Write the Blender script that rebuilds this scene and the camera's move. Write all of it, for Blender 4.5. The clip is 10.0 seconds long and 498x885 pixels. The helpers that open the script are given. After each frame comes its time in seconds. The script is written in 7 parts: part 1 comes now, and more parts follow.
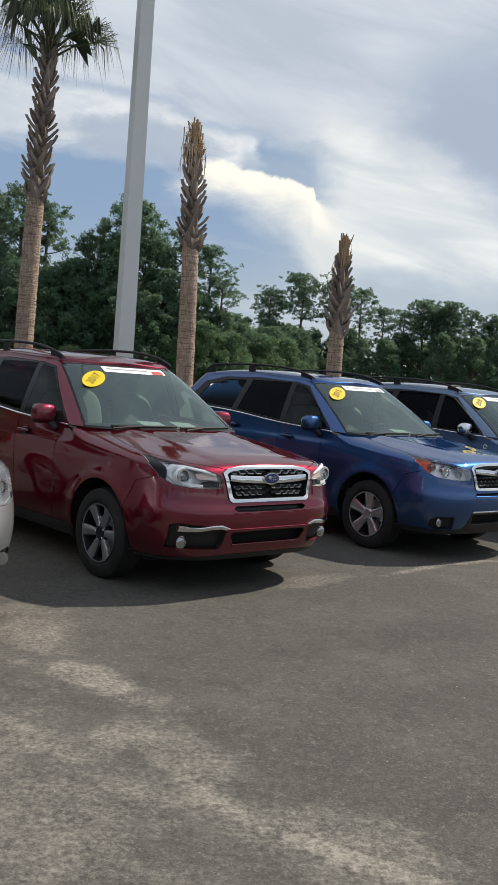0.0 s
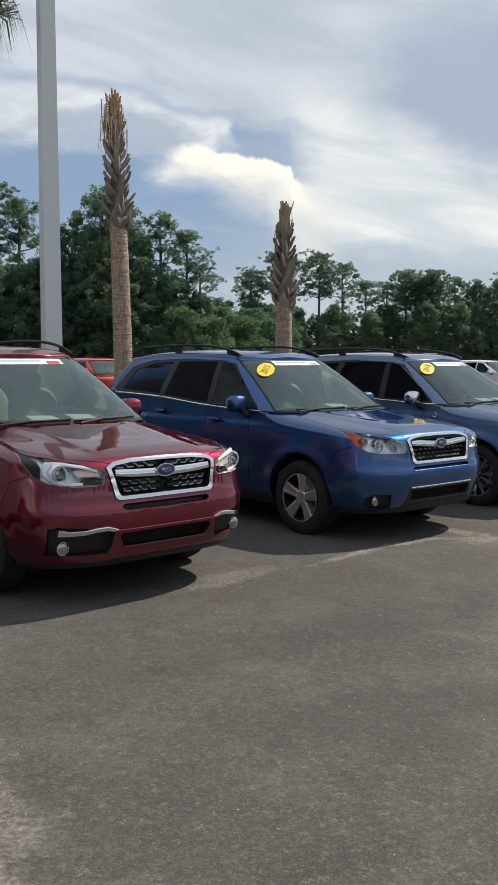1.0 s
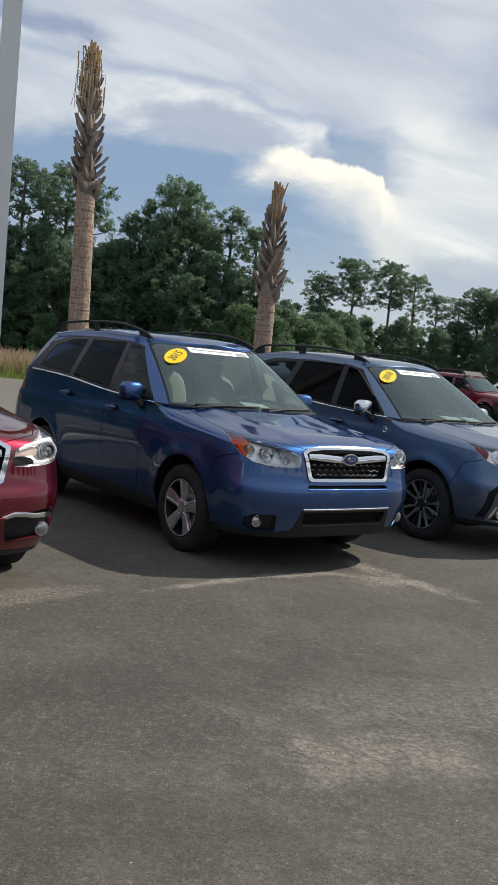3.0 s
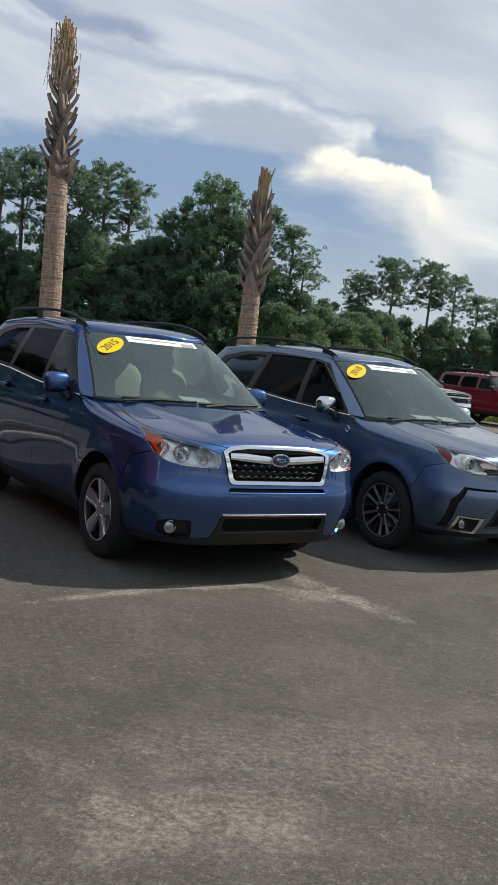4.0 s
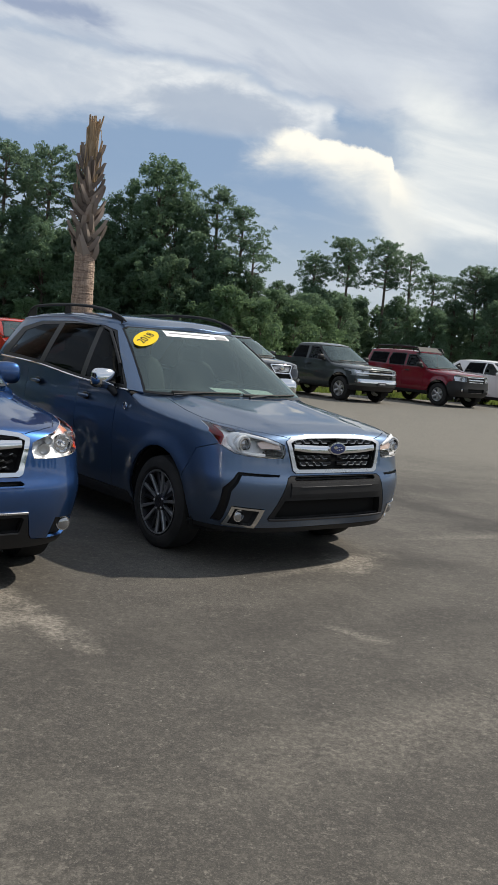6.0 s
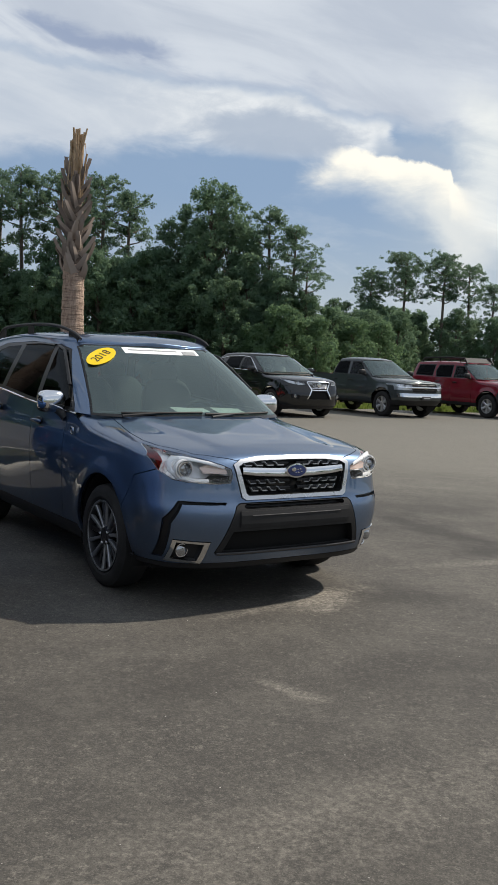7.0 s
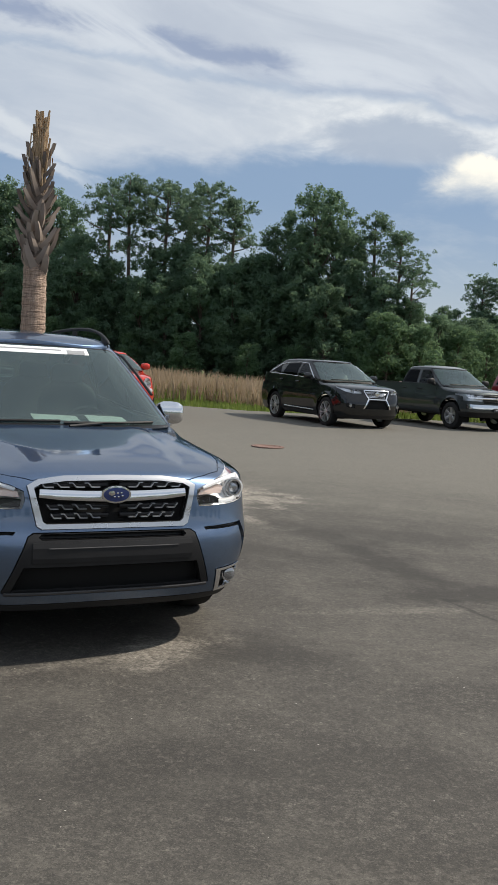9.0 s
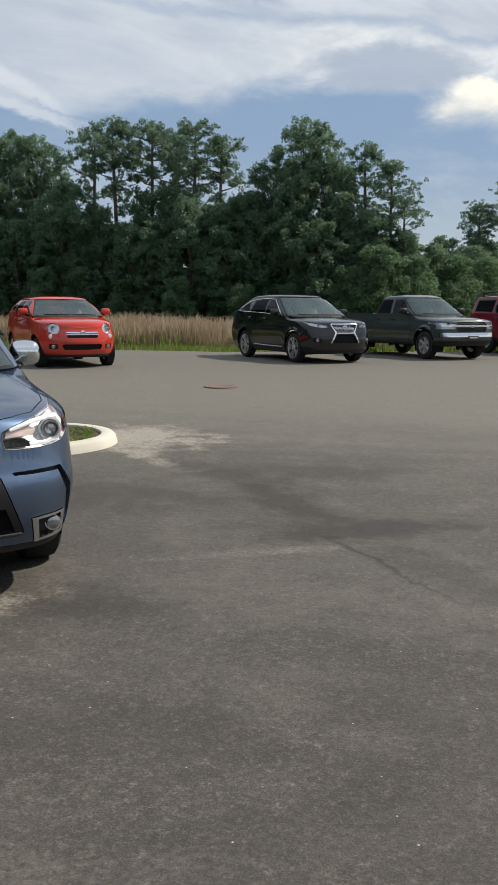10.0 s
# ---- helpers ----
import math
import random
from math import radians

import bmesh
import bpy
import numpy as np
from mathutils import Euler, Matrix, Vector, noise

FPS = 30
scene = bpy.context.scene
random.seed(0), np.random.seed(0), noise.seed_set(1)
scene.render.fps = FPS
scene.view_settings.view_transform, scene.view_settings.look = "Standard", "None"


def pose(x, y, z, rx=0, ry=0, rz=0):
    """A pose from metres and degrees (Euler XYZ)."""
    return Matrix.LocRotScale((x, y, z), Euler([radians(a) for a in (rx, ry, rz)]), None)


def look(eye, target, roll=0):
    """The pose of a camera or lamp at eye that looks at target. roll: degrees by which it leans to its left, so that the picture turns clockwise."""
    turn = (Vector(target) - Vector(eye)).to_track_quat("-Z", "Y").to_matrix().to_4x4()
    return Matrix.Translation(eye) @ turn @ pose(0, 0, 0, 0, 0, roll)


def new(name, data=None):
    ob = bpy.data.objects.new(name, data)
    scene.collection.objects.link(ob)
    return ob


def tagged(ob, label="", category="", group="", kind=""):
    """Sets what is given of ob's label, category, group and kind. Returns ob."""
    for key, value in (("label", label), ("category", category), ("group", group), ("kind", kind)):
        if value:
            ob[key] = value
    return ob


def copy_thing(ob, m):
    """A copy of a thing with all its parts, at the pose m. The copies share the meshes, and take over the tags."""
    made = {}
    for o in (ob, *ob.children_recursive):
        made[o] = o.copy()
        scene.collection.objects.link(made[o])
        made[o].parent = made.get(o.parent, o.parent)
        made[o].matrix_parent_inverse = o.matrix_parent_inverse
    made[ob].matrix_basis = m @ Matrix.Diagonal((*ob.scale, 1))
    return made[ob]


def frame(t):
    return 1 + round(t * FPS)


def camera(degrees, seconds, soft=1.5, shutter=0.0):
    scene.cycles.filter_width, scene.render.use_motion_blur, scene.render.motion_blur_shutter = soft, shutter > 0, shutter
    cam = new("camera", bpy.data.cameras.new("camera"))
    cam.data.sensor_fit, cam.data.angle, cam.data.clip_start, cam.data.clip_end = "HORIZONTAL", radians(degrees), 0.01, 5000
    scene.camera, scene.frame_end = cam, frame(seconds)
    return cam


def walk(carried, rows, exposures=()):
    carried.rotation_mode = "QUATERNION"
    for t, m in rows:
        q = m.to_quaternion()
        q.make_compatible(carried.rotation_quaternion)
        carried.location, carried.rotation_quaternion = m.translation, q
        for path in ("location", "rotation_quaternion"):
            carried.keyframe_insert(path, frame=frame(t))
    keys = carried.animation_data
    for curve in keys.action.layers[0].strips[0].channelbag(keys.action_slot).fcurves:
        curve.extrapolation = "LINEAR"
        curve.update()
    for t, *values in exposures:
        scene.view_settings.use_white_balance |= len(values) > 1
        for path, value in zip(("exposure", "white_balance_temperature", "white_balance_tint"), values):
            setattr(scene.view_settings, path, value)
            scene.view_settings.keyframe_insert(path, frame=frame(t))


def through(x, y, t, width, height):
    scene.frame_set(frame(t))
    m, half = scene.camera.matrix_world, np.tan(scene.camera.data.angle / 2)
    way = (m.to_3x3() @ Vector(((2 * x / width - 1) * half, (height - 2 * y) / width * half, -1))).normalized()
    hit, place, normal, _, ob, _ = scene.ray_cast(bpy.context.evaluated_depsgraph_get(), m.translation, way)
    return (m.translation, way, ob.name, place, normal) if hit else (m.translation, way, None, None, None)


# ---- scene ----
cam = camera(31.2, 10.0)
METRES, EYE, TILT, LEAN, TURN = 10.135, 1.565, 0.0, 0.0, 0.0
ROWS = [
    (0.0, 0.0, 0.0, 0.0, 0.31, -3.95, -4.46),
    (0.5, 0.0318, 0.036, -0.0003, 0.73, -4.63, -0.59),
    (1.0, 0.0702, 0.0688, -0.0013, -0.25, -4.98, -0.21),
    (1.5, 0.1031, 0.1039, -0.0038, -0.52, -6.02, -3.09),
    (2.0, 0.1369, 0.1342, -0.0058, -0.38, -5.57, -4.71),
    (2.2, 0.1529, 0.1454, -0.0063, 1.27, -5.05, -5.04),
    (3.3, 0.2379, 0.2170, -0.0066, 5.00, -4.94, -5.93),
    (3.5, 0.2552, 0.2299, -0.0039, 5.68, -4.08, -6.15),
    (4.0, 0.2902, 0.2663, -0.0045, 7.11, -5.37, -6.37),
    (4.5, 0.3323, 0.3007, -0.007, 4.49, -5.85, -5.42),
    (5.0, 0.3677, 0.336, -0.005, 4.83, -5.52, -5.81),
    (5.5, 0.4017, 0.3745, -0.0046, 4.84, -6.01, -5.42),
    (5.7, 0.4154, 0.3897, -0.0051, 4.92, -6.10, -5.11),
    (6.8, 0.4883, 0.4701, -0.0052, 6.53, -5.61, -3.17),
    (7.0, 0.5028, 0.4876, -0.0058, 9.12, -5.03, -2.57),
    (7.5, 0.5329, 0.5233, -0.0067, 12.35, -6.7, -3.9),
    (8.0, 0.567, 0.5592, -0.008, 9.24, -6.25, -5.07),
    (8.5, 0.6031, 0.5911, -0.0046, 15.12, -4.98, -5.3),
    (9.0, 0.6339, 0.6256, -0.0019, 16.55, -4.91, -3.37),
    (9.5, 0.6769, 0.6595, -0.0048, 16.63, -5.76, -1.76),
    (10.0, 0.7142, 0.6941, -0.0086, 16.77, -8.56, -0.29),
]
walk(cam, [(t, pose(0, 0, EYE, TILT, LEAN, TURN) @ pose(METRES * x, METRES * y, METRES * z, 90 + pitch, roll, yaw)) for t, x, y, z, yaw, pitch, roll in ROWS])

# ---- daylight: hazy sun ahead to the right, broken cloud ----
SUN_AZ, SUN_EL = radians(57.0), radians(46.5)
sun_way = Vector((math.sin(SUN_AZ) * math.cos(SUN_EL), math.cos(SUN_AZ) * math.cos(SUN_EL), math.sin(SUN_EL)))
sun = new("sun", bpy.data.lights.new("sun", "SUN"))
sun.data.energy, sun.data.angle, sun.data.color = 4.1, radians(1.0), (1.0, 0.91, 0.79)
sun.matrix_world = look(sun_way * 200.0, (0, 0, 0))


class Nodes:
    """A short way to write node trees."""

    def __init__(self, tree):
        self.tree = tree
        tree.nodes.clear()

    def add(self, kind, **given):
        n = self.tree.nodes.new("ShaderNode" + kind)
        for k, v in given.items():
            if k in n.inputs.keys():
                self.feed(n.inputs[k], v)
            else:
                setattr(n, k, v)
        return n

    def feed(self, socket, v):
        if isinstance(v, bpy.types.NodeSocket):
            self.tree.links.new(v, socket)
        else:
            socket.default_value = v

    def math(self, op, a, b=0.0, c=0.0, clamp=False):
        n = self.tree.nodes.new("ShaderNodeMath")
        n.operation, n.use_clamp = op, clamp
        for s, v in zip(n.inputs, (a, b, c)):
            self.feed(s, v)
        return n.outputs[0]

    def ramp(self, fac, *stops):
        n = self.tree.nodes.new("ShaderNodeValToRGB")
        self.feed(n.inputs[0], fac)
        e = n.color_ramp.elements
        for i, (p, c) in enumerate(stops):
            k = e[i] if i < 2 else e.new(p)
            k.position = p
            k.color = c if len(c) == 4 else (*c, 1)
        return n.outputs[0]

    def step(self, v, lo, hi):
        n = self.tree.nodes.new("ShaderNodeMapRange")
        n.interpolation_type = "SMOOTHSTEP"
        self.feed(n.inputs[0], v)
        n.inputs[1].default_value, n.inputs[2].default_value = lo, hi
        return n.outputs[0]

    def mix(self, fac, a, b, blend="MIX"):
        n = self.tree.nodes.new("ShaderNodeMix")
        n.data_type, n.blend_type = "RGBA", blend
        self.feed(n.inputs[0], fac)
        for s, v in ((n.inputs[6], a), (n.inputs[7], b)):
            self.feed(s, (*v, 1) if isinstance(v, tuple) and len(v) == 3 else v)
        return n.outputs[2]

    def noise(self, vec, scale, detail=4.0, rough=0.55, warp=0.0):
        n = self.tree.nodes.new("ShaderNodeTexNoise")
        if vec is not None:
            self.feed(n.inputs["Vector"], vec)
        n.inputs["Scale"].default_value, n.inputs["Detail"].default_value = scale, detail
        n.inputs["Roughness"].default_value, n.inputs["Distortion"].default_value = rough, warp
        return n.outputs[0]


def make_sky():
    w = bpy.data.worlds.new("sky")
    w.use_nodes = True
    scene.world = w
    N = Nodes(w.node_tree)
    clear = N.add("TexSky", sky_type="NISHITA", sun_disc=False, sun_elevation=SUN_EL, sun_rotation=SUN_AZ,
                  air_density=1.0, dust_density=1.6, ozone_density=1.0)
    d = N.add("TexCoord").outputs["Generated"]
    x, y, z = N.add("SeparateXYZ", Vector=d).outputs
    az = N.math("MULTIPLY", N.math("ARCTAN2", x, y), 57.3)      # degrees to the right of ahead
    el = N.math("MULTIPLY", N.math("ARCSINE", z), 57.3)
    zz = N.math("ADD", N.math("MAXIMUM", z, 0.0), 0.16)
    sheet = N.add("CombineXYZ", X=N.math("DIVIDE", x, zz), Y=N.math("DIVIDE", y, zz), Z=0.0).outputs[0]   # cloud sheets lie flat
    round_d = N.add("Mapping", Vector=d, Scale=(1.0, 1.0, 2.2)).outputs[0]
    slant = N.add("CombineXYZ", X=N.math("MULTIPLY", az, 0.065), Y=N.math("MULTIPLY", N.math("ADD", el, N.math("MULTIPLY", az, 0.24)), 0.27), Z=0.0).outputs[0]
    soft = N.math("SUBTRACT", N.noise(round_d, 5.0, 5.0, 0.55, 0.4), 0.5)
    fine = N.math("SUBTRACT", N.noise(round_d, 16.0, 7.0, 0.62, 0.3), 0.5)
    veil = N.noise(sheet, 1.1, 6.0, 0.58, 0.8)
    streak = N.step(N.math("ADD", N.math("MULTIPLY", N.noise(slant, 1.0, 6.0, 0.58, 0.6), 0.7), N.math("MULTIPLY", veil, 0.3)), 0.36, 0.64)
    el1 = N.math("ADD", el, N.math("ADD", N.math("MULTIPLY", soft, 3.4), N.math("MULTIPLY", fine, 2.2)))
    az1 = N.math("ADD", az, N.math("ADD", N.math("MULTIPLY", soft, 5.0), N.math("MULTIPLY", fine, 4.0)))

    def line(*pts):
        """Height of a broken line over the bearing, in degrees."""
        f = pts[0][1]
        for (a, h0), (b, h1) in zip(pts, pts[1:]):
            run = N.math("SUBTRACT", N.math("MINIMUM", N.math("MAXIMUM", az, a), b), a)
            f = N.math("ADD", f, N.math("MULTIPLY", run, (h1 - h0) / (b - a)))
        return f

    def over(h):
        return N.math("SUBTRACT", el1, h)

    def product(*f):
        out = f[0]
        for k in f[1:]:
            out = N.math("MULTIPLY", out, k)
        return out

    # hazy blue, paler towards the horizon and to the right
    sky = N.mix(N.step(el, 1.0, 11.0), (4.06, 4.68, 5.25), (2.25, 3.20, 4.65))
    sky = N.mix(0.12, sky, clear.outputs[0])
    sky = N.mix(product(N.step(az1, -3.0, 8.0), 0.75), sky, (4.25, 4.88, 5.45))
    sky = N.mix(product(N.step(N.math("ADD", streak, soft), 0.55, 1.05), N.step(el, 13.0, 5.0), 0.45), sky, (5.29, 5.76, 6.16))
    # thin high cloud, with blue rents to the left and a grey hollow to the right
    top = line((-32.0, 17.6), (-21.0, 16.7), (-11.0, 16.6), (-6.0, 16.1), (-2.0, 14.9), (4.0, 14.2), (15.0, 10.5))
    sky = N.mix(N.step(over(top), -0.6, 1.0), sky, N.mix(streak, (4.25, 4.73, 5.50), (5.58, 6.01, 6.57)))
    rent = N.math("ABSOLUTE", over(line((-32.0, 19.6), (-20.0, 18.4), (-13.0, 17.5), (-6.0, 17.2), (2.0, 15.6))))
    sky = N.mix(product(N.step(rent, 1.0, 0.1), N.step(az1, -2.0, -10.0), N.step(N.math("SUBTRACT", 1.0, streak), 0.0, 0.6), 0.85), sky, (2.46, 3.05, 4.34))
    veil_foot = line((0.0, 17.6), (4.0, 17.2), (7.6, 15.1), (11.4, 13.2), (14.2, 11.6), (40.0, 8.6))
    hollow = product(N.step(az1, 6.5, 11.0), N.step(over(veil_foot), -0.2, 2.0), N.step(el1, 22.5, 18.5))
    sky = N.mix(product(hollow, 0.9), sky, (3.40, 4.04, 5.05))
    # long white bank sinking to the right, with a grey lens in it
    bank = product(N.step(over(top), 0.45, -0.45), N.step(over(line((-32.0, 12.0), (-18.0, 12.4), (-12.5, 13.0), (-9.0, 13.4), (-5.5, 12.9), (-1.0, 12.4))), -0.9, 1.1), N.step(az1, -0.4, -1.6))
    cloud = N.mix(N.step(fine, -0.12, 0.16), (5.5, 5.9, 6.35), (7.1, 7.35, 7.5))
    cloud = N.mix(product(N.step(az1, -8.0, -22.0), 0.85), cloud, N.mix(streak, (3.9, 4.5, 5.4), (5.2, 5.65, 6.25)))
    sky = N.mix(bank, sky, cloud)
    wisp = N.math("MINIMUM", N.math("ABSOLUTE", over(line((-33.0, 13.9), (-28.0, 12.0)))), N.math("ABSOLUTE", over(line((-31.0, 11.9), (-26.0, 10.6)))))
    sky = N.mix(product(N.step(wisp, 0.7, 0.1), N.step(az1, -25.5, -28.5), 0.7), sky, (5.9, 6.3, 6.7))
    lu, lv = N.math("DIVIDE", N.math("ADD", az, 7.8), 4.3), N.math("DIVIDE", N.math("SUBTRACT", el, 14.15), 1.2)
    lens = N.math("ADD", N.math("ADD", N.math("MULTIPLY", lu, lu), N.math("MULTIPLY", lv, lv)), N.math("MULTIPLY", N.math("ADD", fine, soft), 2.0))
    sky = N.mix(product(N.step(lens, 1.9, 0.5), 0.92), sky, (3.6, 4.2, 5.1))
    # white fan spreading to the right
    fan = product(N.step(over(veil_foot), 1.2, -1.4), N.step(over(line((3.0, 7.6), (10.0, 7.2), (15.0, 6.2), (40.0, 5.0))), -1.0, 1.4), N.step(az1, 1.5, 6.0))
    sky = N.mix(fan, sky, N.mix(streak, (5.4, 5.9, 6.3), (7.8, 7.95, 7.7)))
    # heaped cumulus: crisp and lobed above, melting into the bank and the fan at its ends, with a darker gap over it
    crest = line((-7.0, 11.8), (-5.3, 12.5), (-3.9, 13.5), (-1.0, 12.95), (1.5, 12.7), (2.8, 12.2), (3.05, 11.5), (4.5, 10.5), (6.5, 9.2), (8.5, 7.5))
    bulges = N.math("ADD", N.math("MULTIPLY", N.math("SUBTRACT", N.noise(d, 40.0, 5.0, 0.6), 0.5), 1.1), N.math("MULTIPLY", fine, 0.6))
    edge = N.math("SUBTRACT", N.math("SUBTRACT", el, crest), bulges)
    melt = N.math("ADD", 1.0, N.math("ADD", N.math("MULTIPLY", N.step(az, 2.9, 4.8), 10.0), N.math("MULTIPLY", N.step(az, -3.0, -5.0), 5.0)))
    gap = product(N.step(edge, -0.1, 0.2), N.step(edge, 1.5, 0.4), N.step(az, -2.4, -1.4), N.step(az1, 6.0, 1.2))
    sky = N.mix(product(gap, 0.7), sky, (3.31, 4.04, 5.05))
    foot = over(line((-6.0, 11.6), (-2.6, 11.2), (1.3, 9.9), (2.4, 8.6), (4.0, 6.0)))
    heap = product(N.step(N.math("DIVIDE", edge, melt), 0.14, -0.18), N.step(foot, -1.5, 1.3), N.step(az1, -7.4, -4.4), N.step(az1, 6.8, 3.4))
    lit = N.step(N.math("ADD", edge, N.math("MULTIPLY", fine, 3.2)), -2.5, -0.4)
    sky = N.mix(heap, sky, N.mix(lit, (6.35, 6.6, 6.6), (9.0, 8.65, 7.65)))
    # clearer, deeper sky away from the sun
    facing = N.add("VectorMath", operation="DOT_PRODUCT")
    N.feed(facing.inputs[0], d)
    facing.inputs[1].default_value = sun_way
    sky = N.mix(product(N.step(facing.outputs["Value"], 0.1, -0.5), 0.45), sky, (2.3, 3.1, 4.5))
    zenith = N.step(el, 26.0, 52.0)
    sky = N.mix(N.math("MULTIPLY", zenith, 0.25), sky, (1.7, 2.5, 3.9))
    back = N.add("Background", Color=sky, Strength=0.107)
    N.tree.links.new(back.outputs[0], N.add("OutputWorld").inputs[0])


make_sky()
scene.view_settings.exposure = 0.15


# ---- materials ----
def material(name, build):
    m = bpy.data.materials.new(name)
    m.use_nodes = True
    N = Nodes(m.node_tree)
    out = N.add("OutputMaterial")
    shader = build(N)
    N.tree.links.new(shader, out.inputs[0])
    return m


def place(N, scale=(1, 1, 1)):
    return N.add("Mapping", Vector=N.add("TexCoord").outputs["Object"], Scale=scale).outputs[0]


def bump(N, height, strength=0.3, distance=0.01):
    return N.add("Bump", Strength=strength, Distance=distance, Height=height).outputs[0]


def rough_stuff(name, a, b, scale, rough=0.8, relief=0.3, distance=0.01, metal=0.0, fine=None, spec=0.5):
    """A two-tone, two-scale surface."""
    def build(N):
        p = place(N)
        big, small = N.noise(p, scale, 4.0), N.noise(p, fine or scale * 9, 3.0, 0.7)
        tone = N.math("ADD", N.math("MULTIPLY", N.step(big, 0.3, 0.7), 0.6), N.math("MULTIPLY", small, 0.4))
        s = N.add("BsdfPrincipled", **{"Base Color": N.mix(tone, a, b), "Roughness": rough, "Metallic": metal, "Specular IOR Level": spec,
                                       "Normal": bump(N, small, relief, distance)})
        return s.outputs[0]
    return material(name, build)


def plain(name, colour, rough=0.5, metal=0.0, coat=0.0, spec=0.5):
    def build(N):
        n = N.noise(place(N), 6.0, 4.0)
        s = N.add("BsdfPrincipled", **{"Base Color": N.mix(N.math("MULTIPLY", n, 0.25), colour, tuple(c * 0.8 for c in colour)), "Metallic": metal,
                                       "Roughness": N.math("ADD", rough, N.math("MULTIPLY", N.math("SUBTRACT", n, 0.5), 0.08)), "Coat Weight": coat, "Specular IOR Level": spec})
        return s.outputs[0]
    return material(name, build)


def make_asphalt(N):
    p = N.add("TexCoord").outputs["Object"]
    grit = N.noise(p, 150.0, 2.0, 0.75)
    stone = N.add("TexVoronoi", Vector=p, Scale=110.0, feature="F1")
    mottle = N.noise(p, 1.1, 6.0, 0.62, 0.4)
    wide = N.noise(N.add("Mapping", Vector=p, Rotation=(0, 0, 0.8), Scale=(0.35, 1.0, 1.0)).outputs[0], 0.30, 5.0, 0.6, 0.8)
    mid = N.noise(p, 5.5, 4.0, 0.65)
    base = N.mix(N.step(wide, 0.36, 0.66), (0.056, 0.052, 0.045), (0.095, 0.088, 0.076))
    dapple = N.noise(p, 2.7, 8.0, 0.72, 0.5)
    base = N.mix(N.math("MULTIPLY", N.step(dapple, 0.50, 0.70), 0.42), base, (0.040, 0.037, 0.033))
    base = N.mix(N.math("MULTIPLY", N.step(mottle, 0.44, 0.68), 0.6), base, (0.128, 0.119, 0.101))
    base = N.mix(N.math("MULTIPLY", N.step(mid, 0.44, 0.68), 0.45), base, (0.040, 0.037, 0.034))
    blot = N.noise(p, 17.0, 5.0, 0.75)
    base = N.mix(N.math("MULTIPLY", N.step(blot, 0.52, 0.72), 0.50), base, (0.17, 0.157, 0.135))
    base = N.mix(N.math("MULTIPLY", N.step(blot, 0.46, 0.30), 0.45), base, (0.036, 0.034, 0.031))
    # grazing sky sheen across the far lane, put into the colour as paler asphalt
    old = N.step(N.math("ADD", N.math("SUBTRACT", N.add("SeparateXYZ", Vector=p).outputs[1], N.math("MULTIPLY", N.add("SeparateXYZ", Vector=p).outputs[0], 0.12)), N.math("MULTIPLY", N.math("SUBTRACT", wide, 0.5), 9.0)), 11.5, 19.0)
    base = N.mix(N.math("MULTIPLY", old, 0.75), base, (0.168, 0.162, 0.136))
    fleck = N.noise(p, 36.0, 3.0, 0.7)
    base = N.mix(N.math("MULTIPLY", N.step(fleck, 0.50, 0.66), 0.36), base, (0.150, 0.136, 0.116))
    base = N.mix(N.math("MULTIPLY", N.step(fleck, 0.50, 0.34), 0.36), base, (0.036, 0.033, 0.030))
    stony = N.add("SeparateColor", Color=stone.outputs["Color"]).outputs[0]
    base = N.mix(N.math("MULTIPLY", N.step(stony, 0.66, 0.98), N.math("ADD", 0.12, N.math("MULTIPLY", N.step(blot, 0.46, 0.68), 0.5))), base, (0.22, 0.20, 0.17))
    base = N.mix(N.math("MULTIPLY", N.step(stony, 0.34, 0.04), 0.4), base, (0.030, 0.028, 0.026))
    base = N.mix(N.math("MULTIPLY", N.step(grit, 0.54, 0.72), 0.5), base, (0.22, 0.20, 0.17))
    base = N.mix(N.math("MULTIPLY", N.step(grit, 0.48, 0.30), 0.6), base, (0.03, 0.028, 0.026))
    # pale sand washed over the surface in patches, plus the far lane's painted sheen
    x, y = N.add("SeparateXYZ", Vector=p).outputs[:2]
    ragged = N.math("SUBTRACT", N.noise(p, 2.4, 8.0, 0.66, 0.6), 0.5)

    def patch(cx, cy, ax, ay, turn, amount):
        ca, sa = math.cos(turn), math.sin(turn)
        dx, dy = N.math("SUBTRACT", x, cx), N.math("SUBTRACT", y, cy)
        u = N.math("DIVIDE", N.math("ADD", N.math("MULTIPLY", dx, ca), N.math("MULTIPLY", dy, sa)), ax)
        v = N.math("DIVIDE", N.math("SUBTRACT", N.math("MULTIPLY", dy, ca), N.math("MULTIPLY", dx, sa)), ay)
        r = N.math("ADD", N.math("SQRT", N.math("ADD", N.math("MULTIPLY", u, u), N.math("MULTIPLY", v, v))), N.math("MULTIPLY", ragged, 3.2))
        return N.math("MULTIPLY", N.step(r, 1.25, 0.25), amount)

    oil_and_shade = 0.0
    for spot in STAINS_AND_SHADE:
        oil_and_shade = N.math("MAXIMUM", oil_and_shade, patch(*spot))
    base = N.mix(oil_and_shade, base, (0.030, 0.0275, 0.024))
    sand_and_sheen = 0.0
    for spot in SAND_AND_SHEEN:
        sand_and_sheen = N.math("MAXIMUM", sand_and_sheen, patch(*spot))
    grain = N.noise(p, 36.0, 6.0, 0.80)
    worn = N.noise(p, 7.0, 8.0, 0.75, 0.3)
